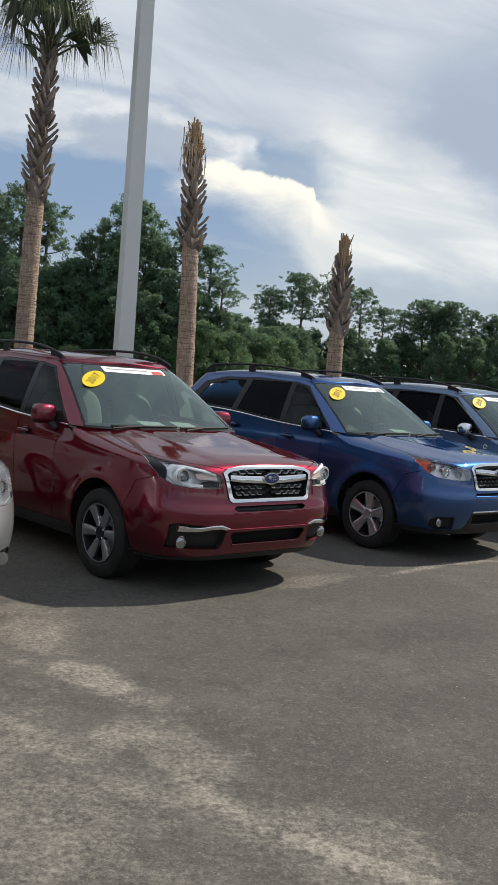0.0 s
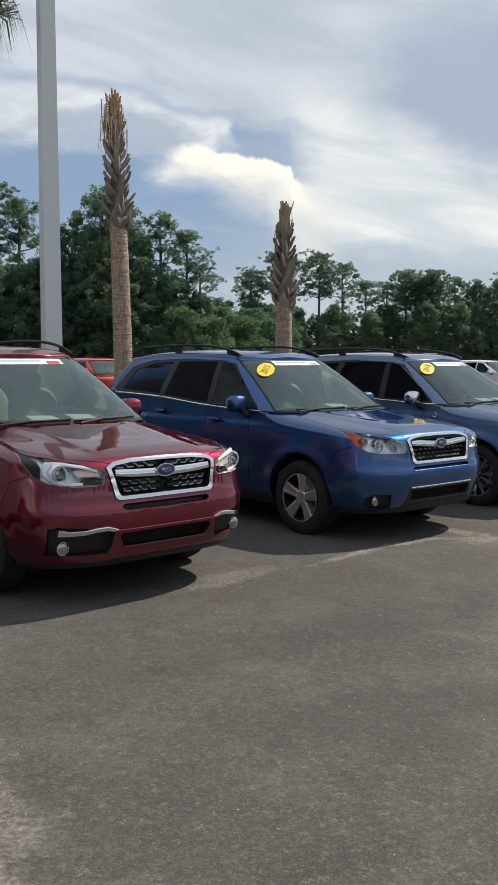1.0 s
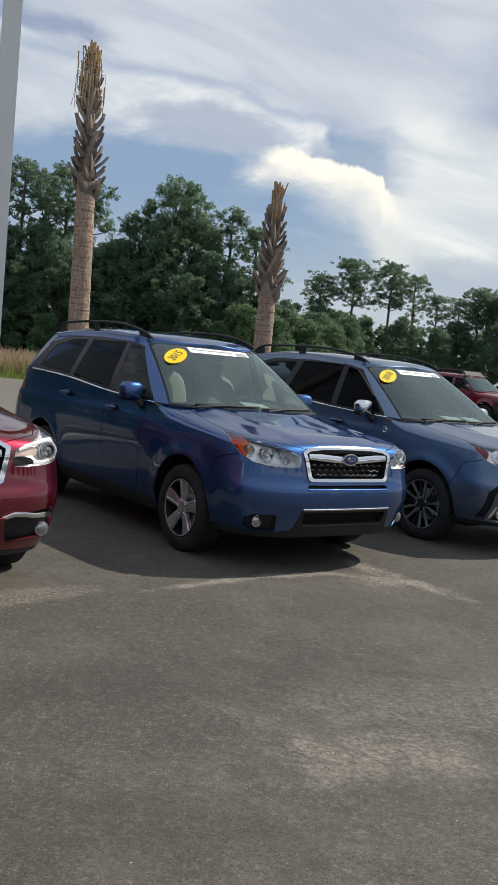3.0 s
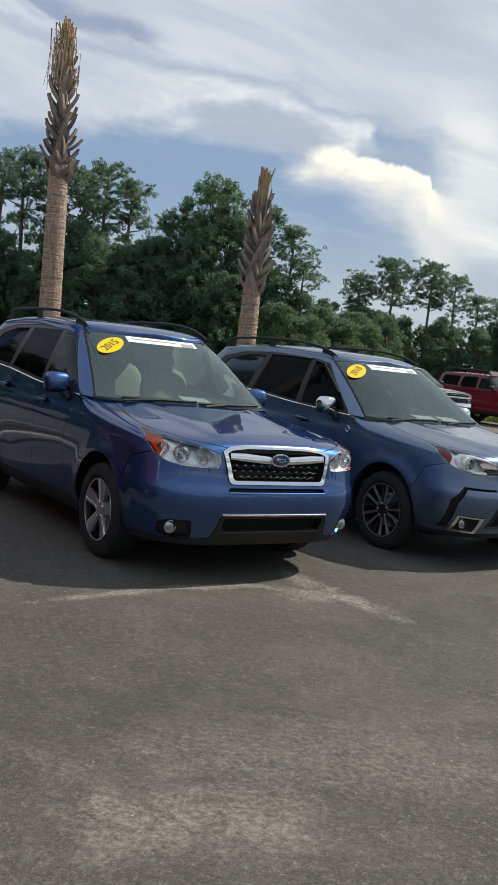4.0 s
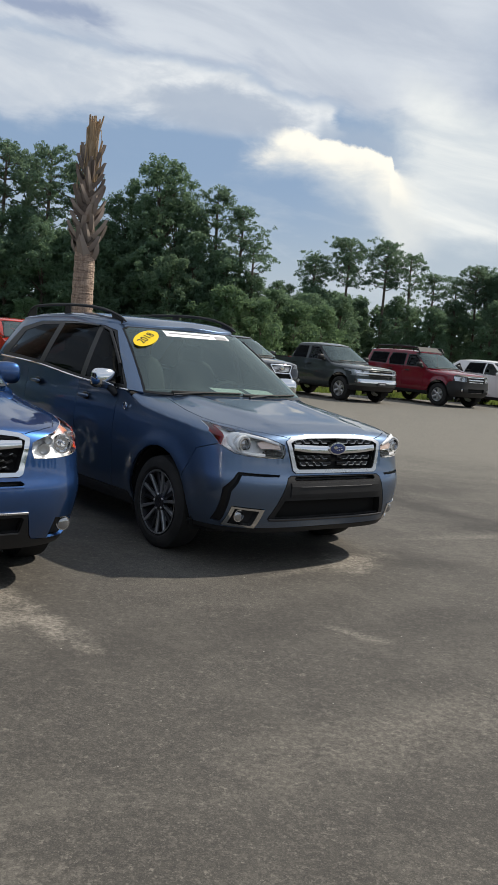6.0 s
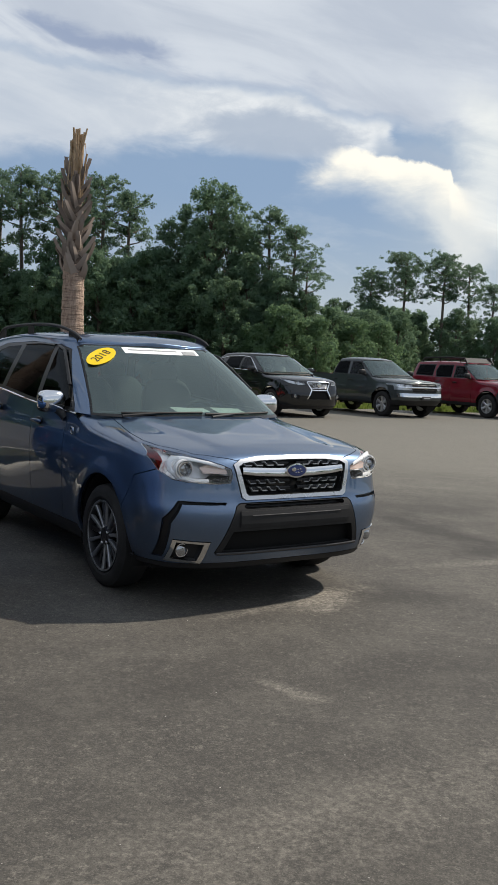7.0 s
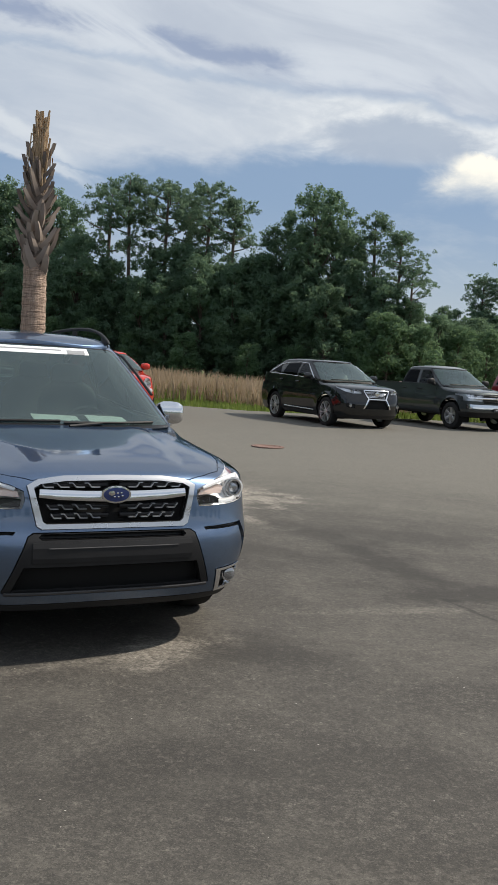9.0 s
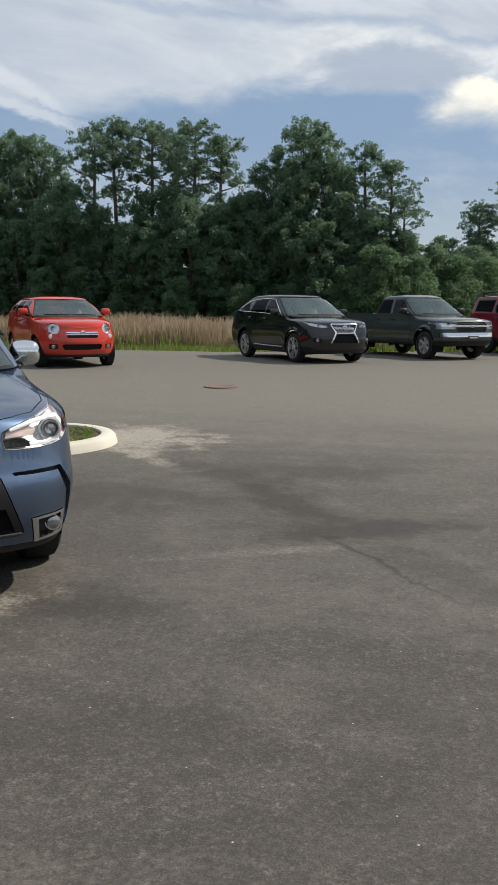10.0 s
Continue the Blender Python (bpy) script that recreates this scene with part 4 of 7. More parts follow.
M_chrome = plain("chrome", (0.82, 0.83, 0.85), 0.10, 1.0)
M_satin = plain("satin_silver", (0.62, 0.63, 0.65), 0.28, 1.0)
M_bright = plain("lamp_reflector", (0.88, 0.89, 0.90), 0.28, 0.25)
M_signal = plain("turn_signal_glass", (0.78, 0.62, 0.54), 0.25, 0.3)
M_fog = plain("fog_lamp_glass", (0.42, 0.43, 0.45), 0.12, 0.85)
M_black = rough_stuff("black_plastic", (0.015, 0.015, 0.016), (0.025, 0.025, 0.026), 4.0, 0.55, 0.12, 0.002, fine=160.0, spec=0.3)
M_gloss_black = plain("gloss_black", (0.014, 0.014, 0.015), 0.30, spec=0.25)
M_dark = plain("underside", (0.018, 0.018, 0.018), 0.9, spec=0.1)
M_rubber = rough_stuff("tyre_rubber", (0.015, 0.015, 0.015), (0.032, 0.031, 0.030), 6.0, 0.85, 0.35, 0.003, fine=70.0, spec=0.2)
M_alloy = plain("silver_alloy", (0.60, 0.61, 0.63), 0.30, 0.9)
M_machined = plain("machined_alloy", (0.36, 0.37, 0.39), 0.34, 0.85)
M_dark_alloy = plain("dark_alloy", (0.035, 0.036, 0.04), 0.30, 0.6)
M_fabric = rough_stuff("grey_seat", (0.34, 0.33, 0.30), (0.46, 0.45, 0.42), 5.0, 0.8, 0.2, 0.003)
M_beige = rough_stuff("pale_seat", (0.55, 0.52, 0.46), (0.68, 0.65, 0.58), 5.0, 0.75, 0.2, 0.003)
M_dark_seat = rough_stuff("black_seat", (0.02, 0.02, 0.02), (0.04, 0.04, 0.04), 5.0, 0.7, 0.2, 0.003)
M_trim = rough_stuff("dash_plastic", (0.045, 0.045, 0.048), (0.07, 0.07, 0.073), 5.0, 0.7, 0.2, 0.002, fine=120.0)
M_paper = rough_stuff("white_paper", (0.82, 0.85, 0.85), (0.88, 0.91, 0.90), 3.0, 0.7, 0.05, 0.001)
M_yellow = plain("yellow_sticker", (0.90, 0.62, 0.0), 0.45)
M_ink = plain("black_ink", (0.015, 0.015, 0.015), 0.6)
M_badge_blue = plain("badge_blue", (0.03, 0.05, 0.17), 0.15, 0.3, 1.0)
M_bar_grey = plain("print_grey", (0.32, 0.33, 0.34), 0.6)
M_bar_red = plain("print_red", (0.50, 0.05, 0.04), 0.6)
M_tail = plain("tail_lamp_red", (0.30, 0.012, 0.012), 0.12, 0.0, 1.0)
M_plate = plain("dark_plate", (0.04, 0.04, 0.045), 0.45)


# ---- car kit: local x to the car's left, y rearward from the nose, z up ----
def curve(*pts):
    """A smooth curve through (x, y) points, level outside them."""
    xs, ys = [p[0] for p in pts], [p[1] for p in pts]
    n = len(xs)
    slope = []
    for i in range(n):
        a, b = max(i - 1, 0), min(i + 1, n - 1)
        slope.append((ys[b] - ys[a]) / (xs[b] - xs[a]))

    def f(x):
        if x <= xs[0]:
            return ys[0]
        if x >= xs[-1]:
            return ys[-1]
        i = 0
        while xs[i + 1] < x:
            i += 1
        h = xs[i + 1] - xs[i]
        t = (x - xs[i]) / h
        a, b = (1 + 2 * t) * (1 - t) ** 2, t * (1 - t) ** 2
        c, d = t * t * (3 - 2 * t), t * t * (t - 1)
        return a * ys[i] + b * h * slope[i] + c * ys[i + 1] + d * h * slope[i + 1]
    return f


class Hull:
    """Half a car shell (x >= 0): level outlines lofted upwards, closed by a domed cap."""

    def __init__(self, width, nose, tail, low, top, front=(0.85, 2.8), rear=(0.5, 4.0), extra=None):
        self.width, self.nose, self.tail, self.low, self.top = width, nose, tail, low, top
        self.front, self.rear, self.extra = front, rear, extra
        self.steps = 26

    def outline(self, side):
        """(kind, parameter) steps from the front's middle round to the rear's middle."""
        a = [("f", math.pi / 2 * i / self.steps) for i in range(self.steps + 1)]
        b = [("s", i / side) for i in range(1, side)]
        c = [("r", math.pi / 2 * (1 - i / 12)) for i in range(13)]
        return a + b + c

    def plan(self, step, z):
        kind, t = step
        w, s0, s1 = self.width(z), self.nose(z), self.tail(z)
        (d, n), (dr, nr) = self.front, self.rear
        c, k = max(math.cos(t), 0.0), max(math.sin(t), 0.0)
        if kind == "f":
            return w * k ** (2 / n), s0 + d * (1 - c ** (2 / n))
        if kind == "r":
            return w * k ** (2 / nr), s1 - dr * (1 - c ** (2 / nr))
        a, b = s0 + d, s1 - dr
        return w, a + (b - a) * t

    def at(self, step, v):
        s_ref = self.plan(step, self.mid)[1]
        lo, hi = self.low(s_ref), self.top(s_ref)
        z = lo + (hi - lo) * v
        x, s = self.plan(step, z)
        if self.extra:
            x += self.extra(s, z) * (x / max(self.width(z), 0.01)) ** 6
        return x, s, z

    def front_s(self, x, z):
        """How far back the front lies at (x, z)."""
        d, n = self.front
        q = min(abs(x) / self.width(z), 0.9999)
        return self.nose(z) + d * (1 - (1 - q ** n) ** (1 / n))

    def build(self, mid, side=60, levels=24, cap=None, cap_cols=14, cap_n=2.6, cap_where=lambda s: True, crease=None):
        self.mid = mid
        bm = bmesh.new()
        steps = self.outline(side)
        grid = [[bm.verts.new(self.at(u, v / levels)) for v in range(levels + 1)] for u in steps]
        for a, b in zip(grid, grid[1:]):
            for i in range(levels):
                bm.faces.new((a[i], b[i], b[i + 1], a[i + 1]))
        if cap:
            rows = []
            for u, g in zip(steps, grid):
                e = g[-1].co
                row = [g[-1]]
                h = max(cap(e.y) - e.z, 0.0)
                for j in range(1, cap_cols + 1):
                    f = math.pi / 2 * j / cap_cols
                    row.append(bm.verts.new((e.x * max(math.cos(f), 0.0) ** (2 / cap_n), e.y, e.z + h * max(math.sin(f), 0.0) ** (2 / cap_n))))
                    if j == cap_cols:
                        row[-1].co.x = 0.0
                    if crease:
                        row[-1].co.z += crease(row[-1].co.x, e.y)
                rows.append(row)
            for a, b in zip(rows, rows[1:]):
                if cap_where(a[0].co.y) and cap_where(b[0].co.y):
                    for j in range(cap_cols):
                        bm.faces.new((a[j], b[j], b[j + 1], a[j + 1]))
        bmesh.ops.remove_doubles(bm, verts=bm.verts, dist=0.0015)
        loose = [v for v in bm.verts if not v.link_faces]
        bmesh.ops.delete(bm, geom=loose, context="VERTS")
        bmesh.ops.recalc_face_normals(bm, faces=bm.faces)
        f = max(bm.faces, key=lambda k: k.calc_center_median().x)
        if f.normal.x < 0:
            bmesh.ops.reverse_faces(bm, faces=bm.faces)
        return bm


VIEW = {"front": (0, 2), "side": (1, 2), "top": (0, 1)}


def inside(poly, p):
    hit = False
    for (x0, y0), (x1, y1) in zip(poly, poly[1:] + poly[:1]):
        if (y0 > p[1]) != (y1 > p[1]) and p[0] < (x1 - x0) * (p[1] - y0) / (y1 - y0) + x0:
            hit = not hit
    return hit


def carve(bm, tag, view, poly, only, value):
    """Cut the shell along a polygon drawn in one view and tag the faces inside it."""
    i, j = VIEW[view]
    poly = list(poly)
    lo = [min(p[k] for p in poly) - 0.03 for k in (0, 1)]
    hi = [max(p[k] for p in poly) + 0.03 for k in (0, 1)]

    def near(f):
        c = f.calc_center_median()
        if not only(c):
            return False
        a = [v.co[i] for v in f.verts]
        b = [v.co[j] for v in f.verts]
        return max(a) > lo[0] and min(a) < hi[0] and max(b) > lo[1] and min(b) < hi[1]

    for (x0, y0), (x1, y1) in zip(poly, poly[1:] + poly[:1]):
        e0, e1 = (min(x0, x1) - 0.04, min(y0, y1) - 0.04), (max(x0, x1) + 0.04, max(y0, y1) + 0.04)
        fs = []
        for f in bm.faces:
            if near(f):
                a = [v.co[i] for v in f.verts]
                b = [v.co[j] for v in f.verts]
                if max(a) > e0[0] and min(a) < e1[0] and max(b) > e0[1] and min(b) < e1[1]:
                    fs.append(f)
        if not fs:
            continue
        co, no = Vector((0, 0, 0)), Vector((0, 0, 0))
        co[i], co[j] = x0, y0
        no[i], no[j] = y1 - y0, x0 - x1
        if no.length < 1e-6:
            continue
        geom = set(fs)
        for f in fs:
            geom.update(f.edges)
            geom.update(f.verts)
        bmesh.ops.bisect_plane(bm, geom=list(geom), dist=0.0008, plane_co=co, plane_no=no.normalized())
    for f in bm.faces:
        c = f.calc_center_median()
        if only(c) and inside(poly, (c[i], c[j])):
            f[tag] = value


def pick(bm, tag, value, mirror=None):
    """A new bmesh of the faces with one tag. mirror: None (one side), 'join' (both halves welded) or 'flip' (the other side)."""
    new_bm = bmesh.new()
    index = {}
    for f in bm.faces:
        if f[tag] != value:
            continue
        vs = []
        for v in f.verts:
            if v.index not in index:
                index[v.index] = new_bm.verts.new(v.co)
            vs.append(index[v.index])
        new_bm.faces.new(vs)
    if mirror:
        fs = list(new_bm.faces)
        made = {}
        for v in list(new_bm.verts):
            made[v] = v if mirror == "join" and abs(v.co.x) < 1e-4 else new_bm.verts.new((-v.co.x, v.co.y, v.co.z))
        for f in fs:
            new_bm.faces.new([made[v] for v in reversed(f.verts)])
        if mirror == "flip":
            bmesh.ops.delete(new_bm, geom=fs, context="FACES")
    new_bm.normal_update()
    return new_bm


def shift_out(bm, d):
    bm.normal_update()
    for v, n in [(v, v.normal.copy()) for v in bm.verts]:
        v.co += n * d


def edge_in(bm, gap=0.0028, depth=0.022):
    """Draw a panel's rim in by the gap and turn its edge inwards."""
    bm.normal_update()
    move, down = {}, {}
    rim = [e for e in bm.edges if len(e.link_faces) == 1]
    for e in rim:
        f = e.link_faces[0]
        m = (e.verts[0].co + e.verts[1].co) / 2
        along = (e.verts[1].co - e.verts[0].co).normalized()
        d = f.calc_center_median() - m
        d = d - along * d.dot(along)
        if d.length > 1e-6:
            for v in e.verts:
                move[v] = move.get(v, Vector((0, 0, 0))) + d.normalized()
                down[v] = v.normal.copy()
    for v, d in move.items():
        if d.length > 1e-6:
            v.co += d.normalized() * gap
    made = bmesh.ops.extrude_edge_only(bm, edges=rim)["geom"]
    new_vs = [g for g in made if isinstance(g, bmesh.types.BMVert)]
    for v in new_vs:
        best = None
        for e in v.link_edges:
            o = e.other_vert(v)
            if o in down:
                best = down[o]
                break
        if best is not None:
            v.co -= best * depth
    return bm


def rounded(bm, size, at, n=3.0, rot=None, cuts=(18, 10)):
    """A soft block (superellipsoid)."""
    us, vs = cuts
    rings = []
    sp = lambda a, p: math.copysign(abs(a) ** p, a)
    m = rot or Matrix()
    for j in range(vs + 1):
        b = -math.pi / 2 + math.pi * j / vs
        ring = []
        for i in range(us):
            a = 2 * math.pi * i / us
            p = Vector((size[0] * sp(math.cos(b), 2 / n) * sp(math.cos(a), 2 / n), size[1] * sp(math.cos(b), 2 / n) * sp(math.sin(a), 2 / n), size[2] * sp(math.sin(b), 2 / n)))
            ring.append(bm.verts.new((m @ p) + Vector(at)))
        rings.append(ring)
    for a, b in zip(rings, rings[1:]):
        for i in range(us):
            bm.faces.new((a[i], a[(i + 1) % us], b[(i + 1) % us], b[i]))
    bmesh.ops.remove_doubles(bm, verts=[v for r in (rings[0], rings[-1]) for v in r], dist=0.0005)


def text_mesh(words, size):
    cu = bpy.data.curves.new("words", "FONT")
    cu.body, cu.size, cu.align_x, cu.align_y = words, size, "CENTER", "CENTER"
    ob = new("words", cu)
    me = bpy.data.meshes.new_from_object(ob.evaluated_get(bpy.context.evaluated_depsgraph_get()))
    bm = bmesh.new()
    bm.from_mesh(me)
    bpy.data.objects.remove(ob)
    bpy.data.curves.remove(cu)
    bpy.data.meshes.remove(me)
    return bm


# ---- wheels ----
def wheel_spokes(style, radius):
    """The spokes of one rim, x outwards: a list of (bmesh, material)."""
    out = []
    r0, r1 = 0.045, radius

    def spoke(bm, a0, a1, w0, w1, x0, x1, thick=0.02):
        rows = []
        for k in range(5):
            t = k / 4
            r = r0 + (r1 - r0) * t
            a = a0 + (a1 - a0) * t
            w = (w0 + (w1 - w0) * t) / 2
            x = x0 + (x1 - x0) * t ** 1.6
            c = Vector((x, r * math.cos(a), r * math.sin(a)))
            side = Vector((0, -math.sin(a), math.cos(a)))
            back = Vector((-thick, 0, 0))
            rows.append([bm.verts.new(p) for p in (c - side * w, c - side * w * 0.72 + Vector((0.006, 0, 0)), c + side * w * 0.72 + Vector((0.006, 0, 0)), c + side * w, c + side * w * 0.8 + back, c - side * w * 0.8 + back)])
        for p, q in zip(rows, rows[1:]):
            for k in range(6):
                bm.faces.new((p[k], p[(k + 1) % 6], q[(k + 1) % 6], q[k]))
        bm.faces.new(rows[0])
        bm.faces.new(rows[-1][::-1])

    if style == "six blade":
        for k in range(6):
            a = 2 * math.pi * k / 6 + 0.1
            bm = bmesh.new()
            spoke(bm, a, a, 0.044, 0.092, 0.008, 0.024, 0.03)
            out.append((bm, M_machined))
    elif style == "five star":
        for k in range(5):
            a = 2 * math.pi * k / 5 + 0.3
            bm = bmesh.new()
            spoke(bm, a, a, 0.062, 0.118, 0.008, 0.024, 0.03)
            out.append((bm, M_alloy))
            bm = bmesh.new()
            spoke(bm, a + 0.24, a + 0.19, 0.016, 0.024, 0.012, 0.030, 0.004)
            out.append((bm, M_alloy))
    elif style in ("ten", "bright ten"):
        for k in range(5):
            a = 2 * math.pi * k / 5
            for d in (-1, 1):
                bm = bmesh.new()
                spoke(bm, a + d * 0.26, a + d * 0.24, 0.018, 0.030, 0.006, 0.022)
                out.append((bm, M_machined if style == "ten" else M_alloy))
            bm = bmesh.new()
            spoke(bm, a + 0.628, a + 0.628, 0.03, 0.035, -0.004, 0.006, 0.025)
            out.append((bm, M_dark_alloy))
    else:
        n = 6 if style == "six" else 5
        for k in range(n):
            bm = bmesh.new()
            a = 2 * math.pi * k / n
            spoke(bm, a, a, 0.06, 0.075, 0.004, 0.018, 0.03)
            out.append((bm, M_alloy))
    return out


def make_wheel(parent, x, y, R, rim, style, flip, fine=True, turn=0.0):
    """One wheel: tyre, rim with spokes and hub cap."""
    n = 56 if fine else 28
    m = pose(x, y, R * 0.985, turn, 0, 180 if flip else 0)
    bm = bmesh.new()
    h = 0.112
    prof = [(-h * 0.75, rim - 0.01), (-h * 0.95, rim + 0.02), (-h, rim + 0.055), (-h * 0.93, R - 0.03), (-h * 0.78, R - 0.008), (-h * 0.4, R), (h * 0.4, R), (h * 0.78, R - 0.008), (h * 0.93, R - 0.03), (h, rim + 0.055), (h * 0.97, rim + 0.022), (h * 0.80, rim + 0.002), (h * 0.7, rim - 0.012)]
    lathe(bm, prof, n)
    tyre = part("wheel", bm, M_rubber, parent, smooth=35)
    tyre.matrix_local = m
    bm = bmesh.new()
    lathe(bm, [(h * 0.82, rim + 0.004), (h * 0.90, rim), (h * 0.88, rim - 0.012), (h * 0.55, rim - 0.022), (-h * 0.6, rim - 0.03), (-h * 0.62, 0.0)], n)
    part("rim", bm, M_dark_alloy if style in ("six blade", "five star", "ten") else M_alloy, tyre, smooth=40)
    if style in ("six blade", "five star", "ten"):
        bm = bmesh.new()
        lathe(bm, [(h * 0.83, rim + 0.003), (h * 0.915, rim - 0.001), (h * 0.90, rim - 0.011), (h * 0.80, rim - 0.014)], n)
        part("rim_lip", bm, M_alloy if style == "five star" else M_machined, tyre, "bright machined rim lip", smooth=40)
    for sp, mat in wheel_spokes(style, rim - 0.008):
        for v in sp.verts:
            v.co.x += h * 0.62
        bmesh.ops.recalc_face_normals(sp, faces=sp.faces)
        part("spoke", sp, mat, tyre, smooth=50)
    bm = bmesh.new()
    r = lathe(bm, [(h * 0.45, 0.075), (h * 0.70, 0.068), (h * 0.80, 0.05), (h * 0.82, 0.030), (h * 0.80, 0.026)], 24)
    bm.faces.new(r[-1][::-1])
    part("hub", bm, M_dark_alloy if style in ("six blade", "ten") else M_alloy, tyre, smooth=40)
    for k in range(5):
        a = 2 * math.pi * k / 5 + 0.6
        bm = bmesh.new()
        lathe(bm, [(h * 0.60, 0.010), (h * 0.80, 0.010), (h * 0.84, 0.006), (h * 0.84, 0.0)], 6)
        for v in bm.verts:
            v.co.y += 0.056 * math.cos(a)
            v.co.z += 0.056 * math.sin(a)
        part("wheel_nut", bm, M_satin, tyre)
    bm = bmesh.new()
    lathe(bm, [(-0.02, 0.15), (0.0, 0.15), (0.0, 0.05)], 24)
    part("brake_disc", bm, M_satin, tyre, smooth=40)
    return tyre


def wheel_well(parent, x, y, R, name="wheel_arch_liner"):
    bm = bmesh.new()
    n = 18
    rows = []
    for xx, rr in ((x, R), (x - math.copysign(0.30, x), R), (x - math.copysign(0.30, x), 0.02)):
        rows.append([bm.verts.new((xx, y - rr * math.cos(a), 0.35 + rr * math.sin(a) if rr > 0.1 else 0.35)) for a in [-0.35 + (math.pi + 0.7) * k / n for k in range(n + 1)]])
    for a, b in zip(rows, rows[1:]):
        for k in range(n):
            bm.faces.new((a[k], a[k + 1], b[k + 1], b[k]))
    bmesh.ops.remove_doubles(bm, verts=bm.verts, dist=0.001)
    part(name, bm, M_dark, parent)


# ---- the three compact SUVs of the front row ----
def recess(bm, depth, slope=0.0):
    """Push a patch back, leaving walls round it; slope leans it back towards its top."""
    rim = [e for e in bm.edges if len(e.link_faces) == 1]
    old = list(bm.verts)
    bmesh.ops.extrude_edge_only(bm, edges=rim)
    for v in old:
        v.co.y += depth + slope * (v.co.z - 0.76)
    bmesh.ops.recalc_face_normals(bm, faces=bm.faces)
    return bm


def oval(bm, hull, x, z, rx, rz, proud, dome=0.006, n=28):
    """An oval plate lying on the hull's front."""
    ring, back = [], []
    for k in range(n):
        a = 2 * math.pi * k / n
        px, pz = x + rx * math.cos(a), z + rz * math.sin(a)
        s = hull.front_s(px, z)
        ring.append(bm.verts.new((px, s - proud, pz)))
        back.append(bm.verts.new((px, s + 0.01, pz)))
    c = bm.verts.new((x, hull.front_s(x, z) - proud - dome, z))
    for k in range(n):
        j = (k + 1) % n
        bm.faces.new((c, ring[k], ring[j]))
        bm.faces.new((ring[k], back[k], back[j], ring[j]))
    bmesh.ops.recalc_face_normals(bm, faces=bm.faces)


def strip(bm, hull, pts, half, proud, thick=0.012):
    """A bar lying on the hull's front along (x, z) points; half: its half height."""
    rows = []
    n = len(pts)
    for i, (x, z) in enumerate(pts):
        dx, dz = pts[min(i + 1, n - 1)][0] - pts[max(i - 1, 0)][0], pts[min(i + 1, n - 1)][1] - pts[max(i - 1, 0)][1]
        l = math.hypot(dx, dz)
        nx, nz = -dz / l, dx / l
        h = half[i] if isinstance(half, (list, tuple)) else half
        row = []
        for k, back in ((1, 0.003), (0.5, 0.0), (-0.5, 0.0), (-1, 0.003), (-1, thick), (1, thick)):
            px, pz = x + nx * h * k, z + nz * h * k
            row.append(bm.verts.new((px, hull.front_s(px, pz) - proud + back, pz)))
        rows.append(row)
    for a, b in zip(rows, rows[1:]):
        for k in range(6):
            bm.faces.new((a[k], a[(k + 1) % 6], b[(k + 1) % 6], b[k]))
    bm.faces.new(rows[0])
    bm.faces.new(rows[-1])
    bmesh.ops.recalc_face_normals(bm, faces=bm.faces)


def sprinkle(a, b, n):
    return [(a[0] + (b[0] - a[0]) * i / n, a[1] + (b[1] - a[1]) * i / n) for i in range(n + 1)]


SUV_AXLES, SUV_R = (0.95, 3.59), 0.343
suv_belt = curve((1.2, 1.10), (2.3, 1.14), (3.2, 1.205), (4.4, 1.24))
suv_hood = curve((0.04, 0.90), (0.10, 0.955), (0.5, 1.02), (0.9, 1.075), (1.3, 1.125), (1.5, 1.14))
suv_bulge = curve((0.0, 0.06), (0.1, 0.085), (0.5, 0.095), (0.9, 0.12), (1.3, 0.13))


def suv_top(s):
    t = blend(1.15, 1.5, s)
    return (suv_hood(s) - suv_bulge(s)) * (1 - t) + suv_belt(s) * t


def suv_cap(s):
    if s > 4.0:
        return suv_belt(s) + 0.02
    t = min(1.0, max(0.0, (s - 0.055) / 0.09))
    return suv_top(s) + max(suv_hood(s) - suv_top(s), 0.004) * (1 - (1 - t) ** 2.4) ** (1 / 2.4)


def suv_crease(x, s):
    """Raised middle of the hood between two creases that spread towards the windscreen."""
    edge = 0.42 + 0.14 * blend(0.1, 1.3, s)
    inner = 0.26 + 0.16 * blend(0.3, 1.3, s)
    up = 0.010 * (1 - blend(edge - 0.035, edge + 0.035, x)) - 0.010 * (1 - blend(inner - 0.05, inner + 0.05, x)) * blend(0.35, 0.9, s)
    return up * blend(0.10, 0.30, s) * (1 - blend(1.15, 1.35, s))


def suv_flare(s, z):
    out = 0.0
    for a in SUV_AXLES:
        r = math.hypot(s - a, z - 0.36)
        out += 0.020 * math.exp(-((r - 0.40) / 0.07) ** 2) * blend(0.25, 0.45, z)
    out += 0.016 * math.exp(-((z - 0.60) / 0.15) ** 2) * (1 - blend(0.35, 0.80, s))      # bumper corners
    out += 0.007 * math.exp(-((z - 0.965) / 0.035) ** 2) * blend(1.2, 1.7, s)      # shoulder line
    out -= 0.006 * math.exp(-((z - 0.58) / 0.16) ** 2) * blend(1.4, 1.8, s) * (1 - blend(2.9, 3.2, s))   # hollow doors
    return out


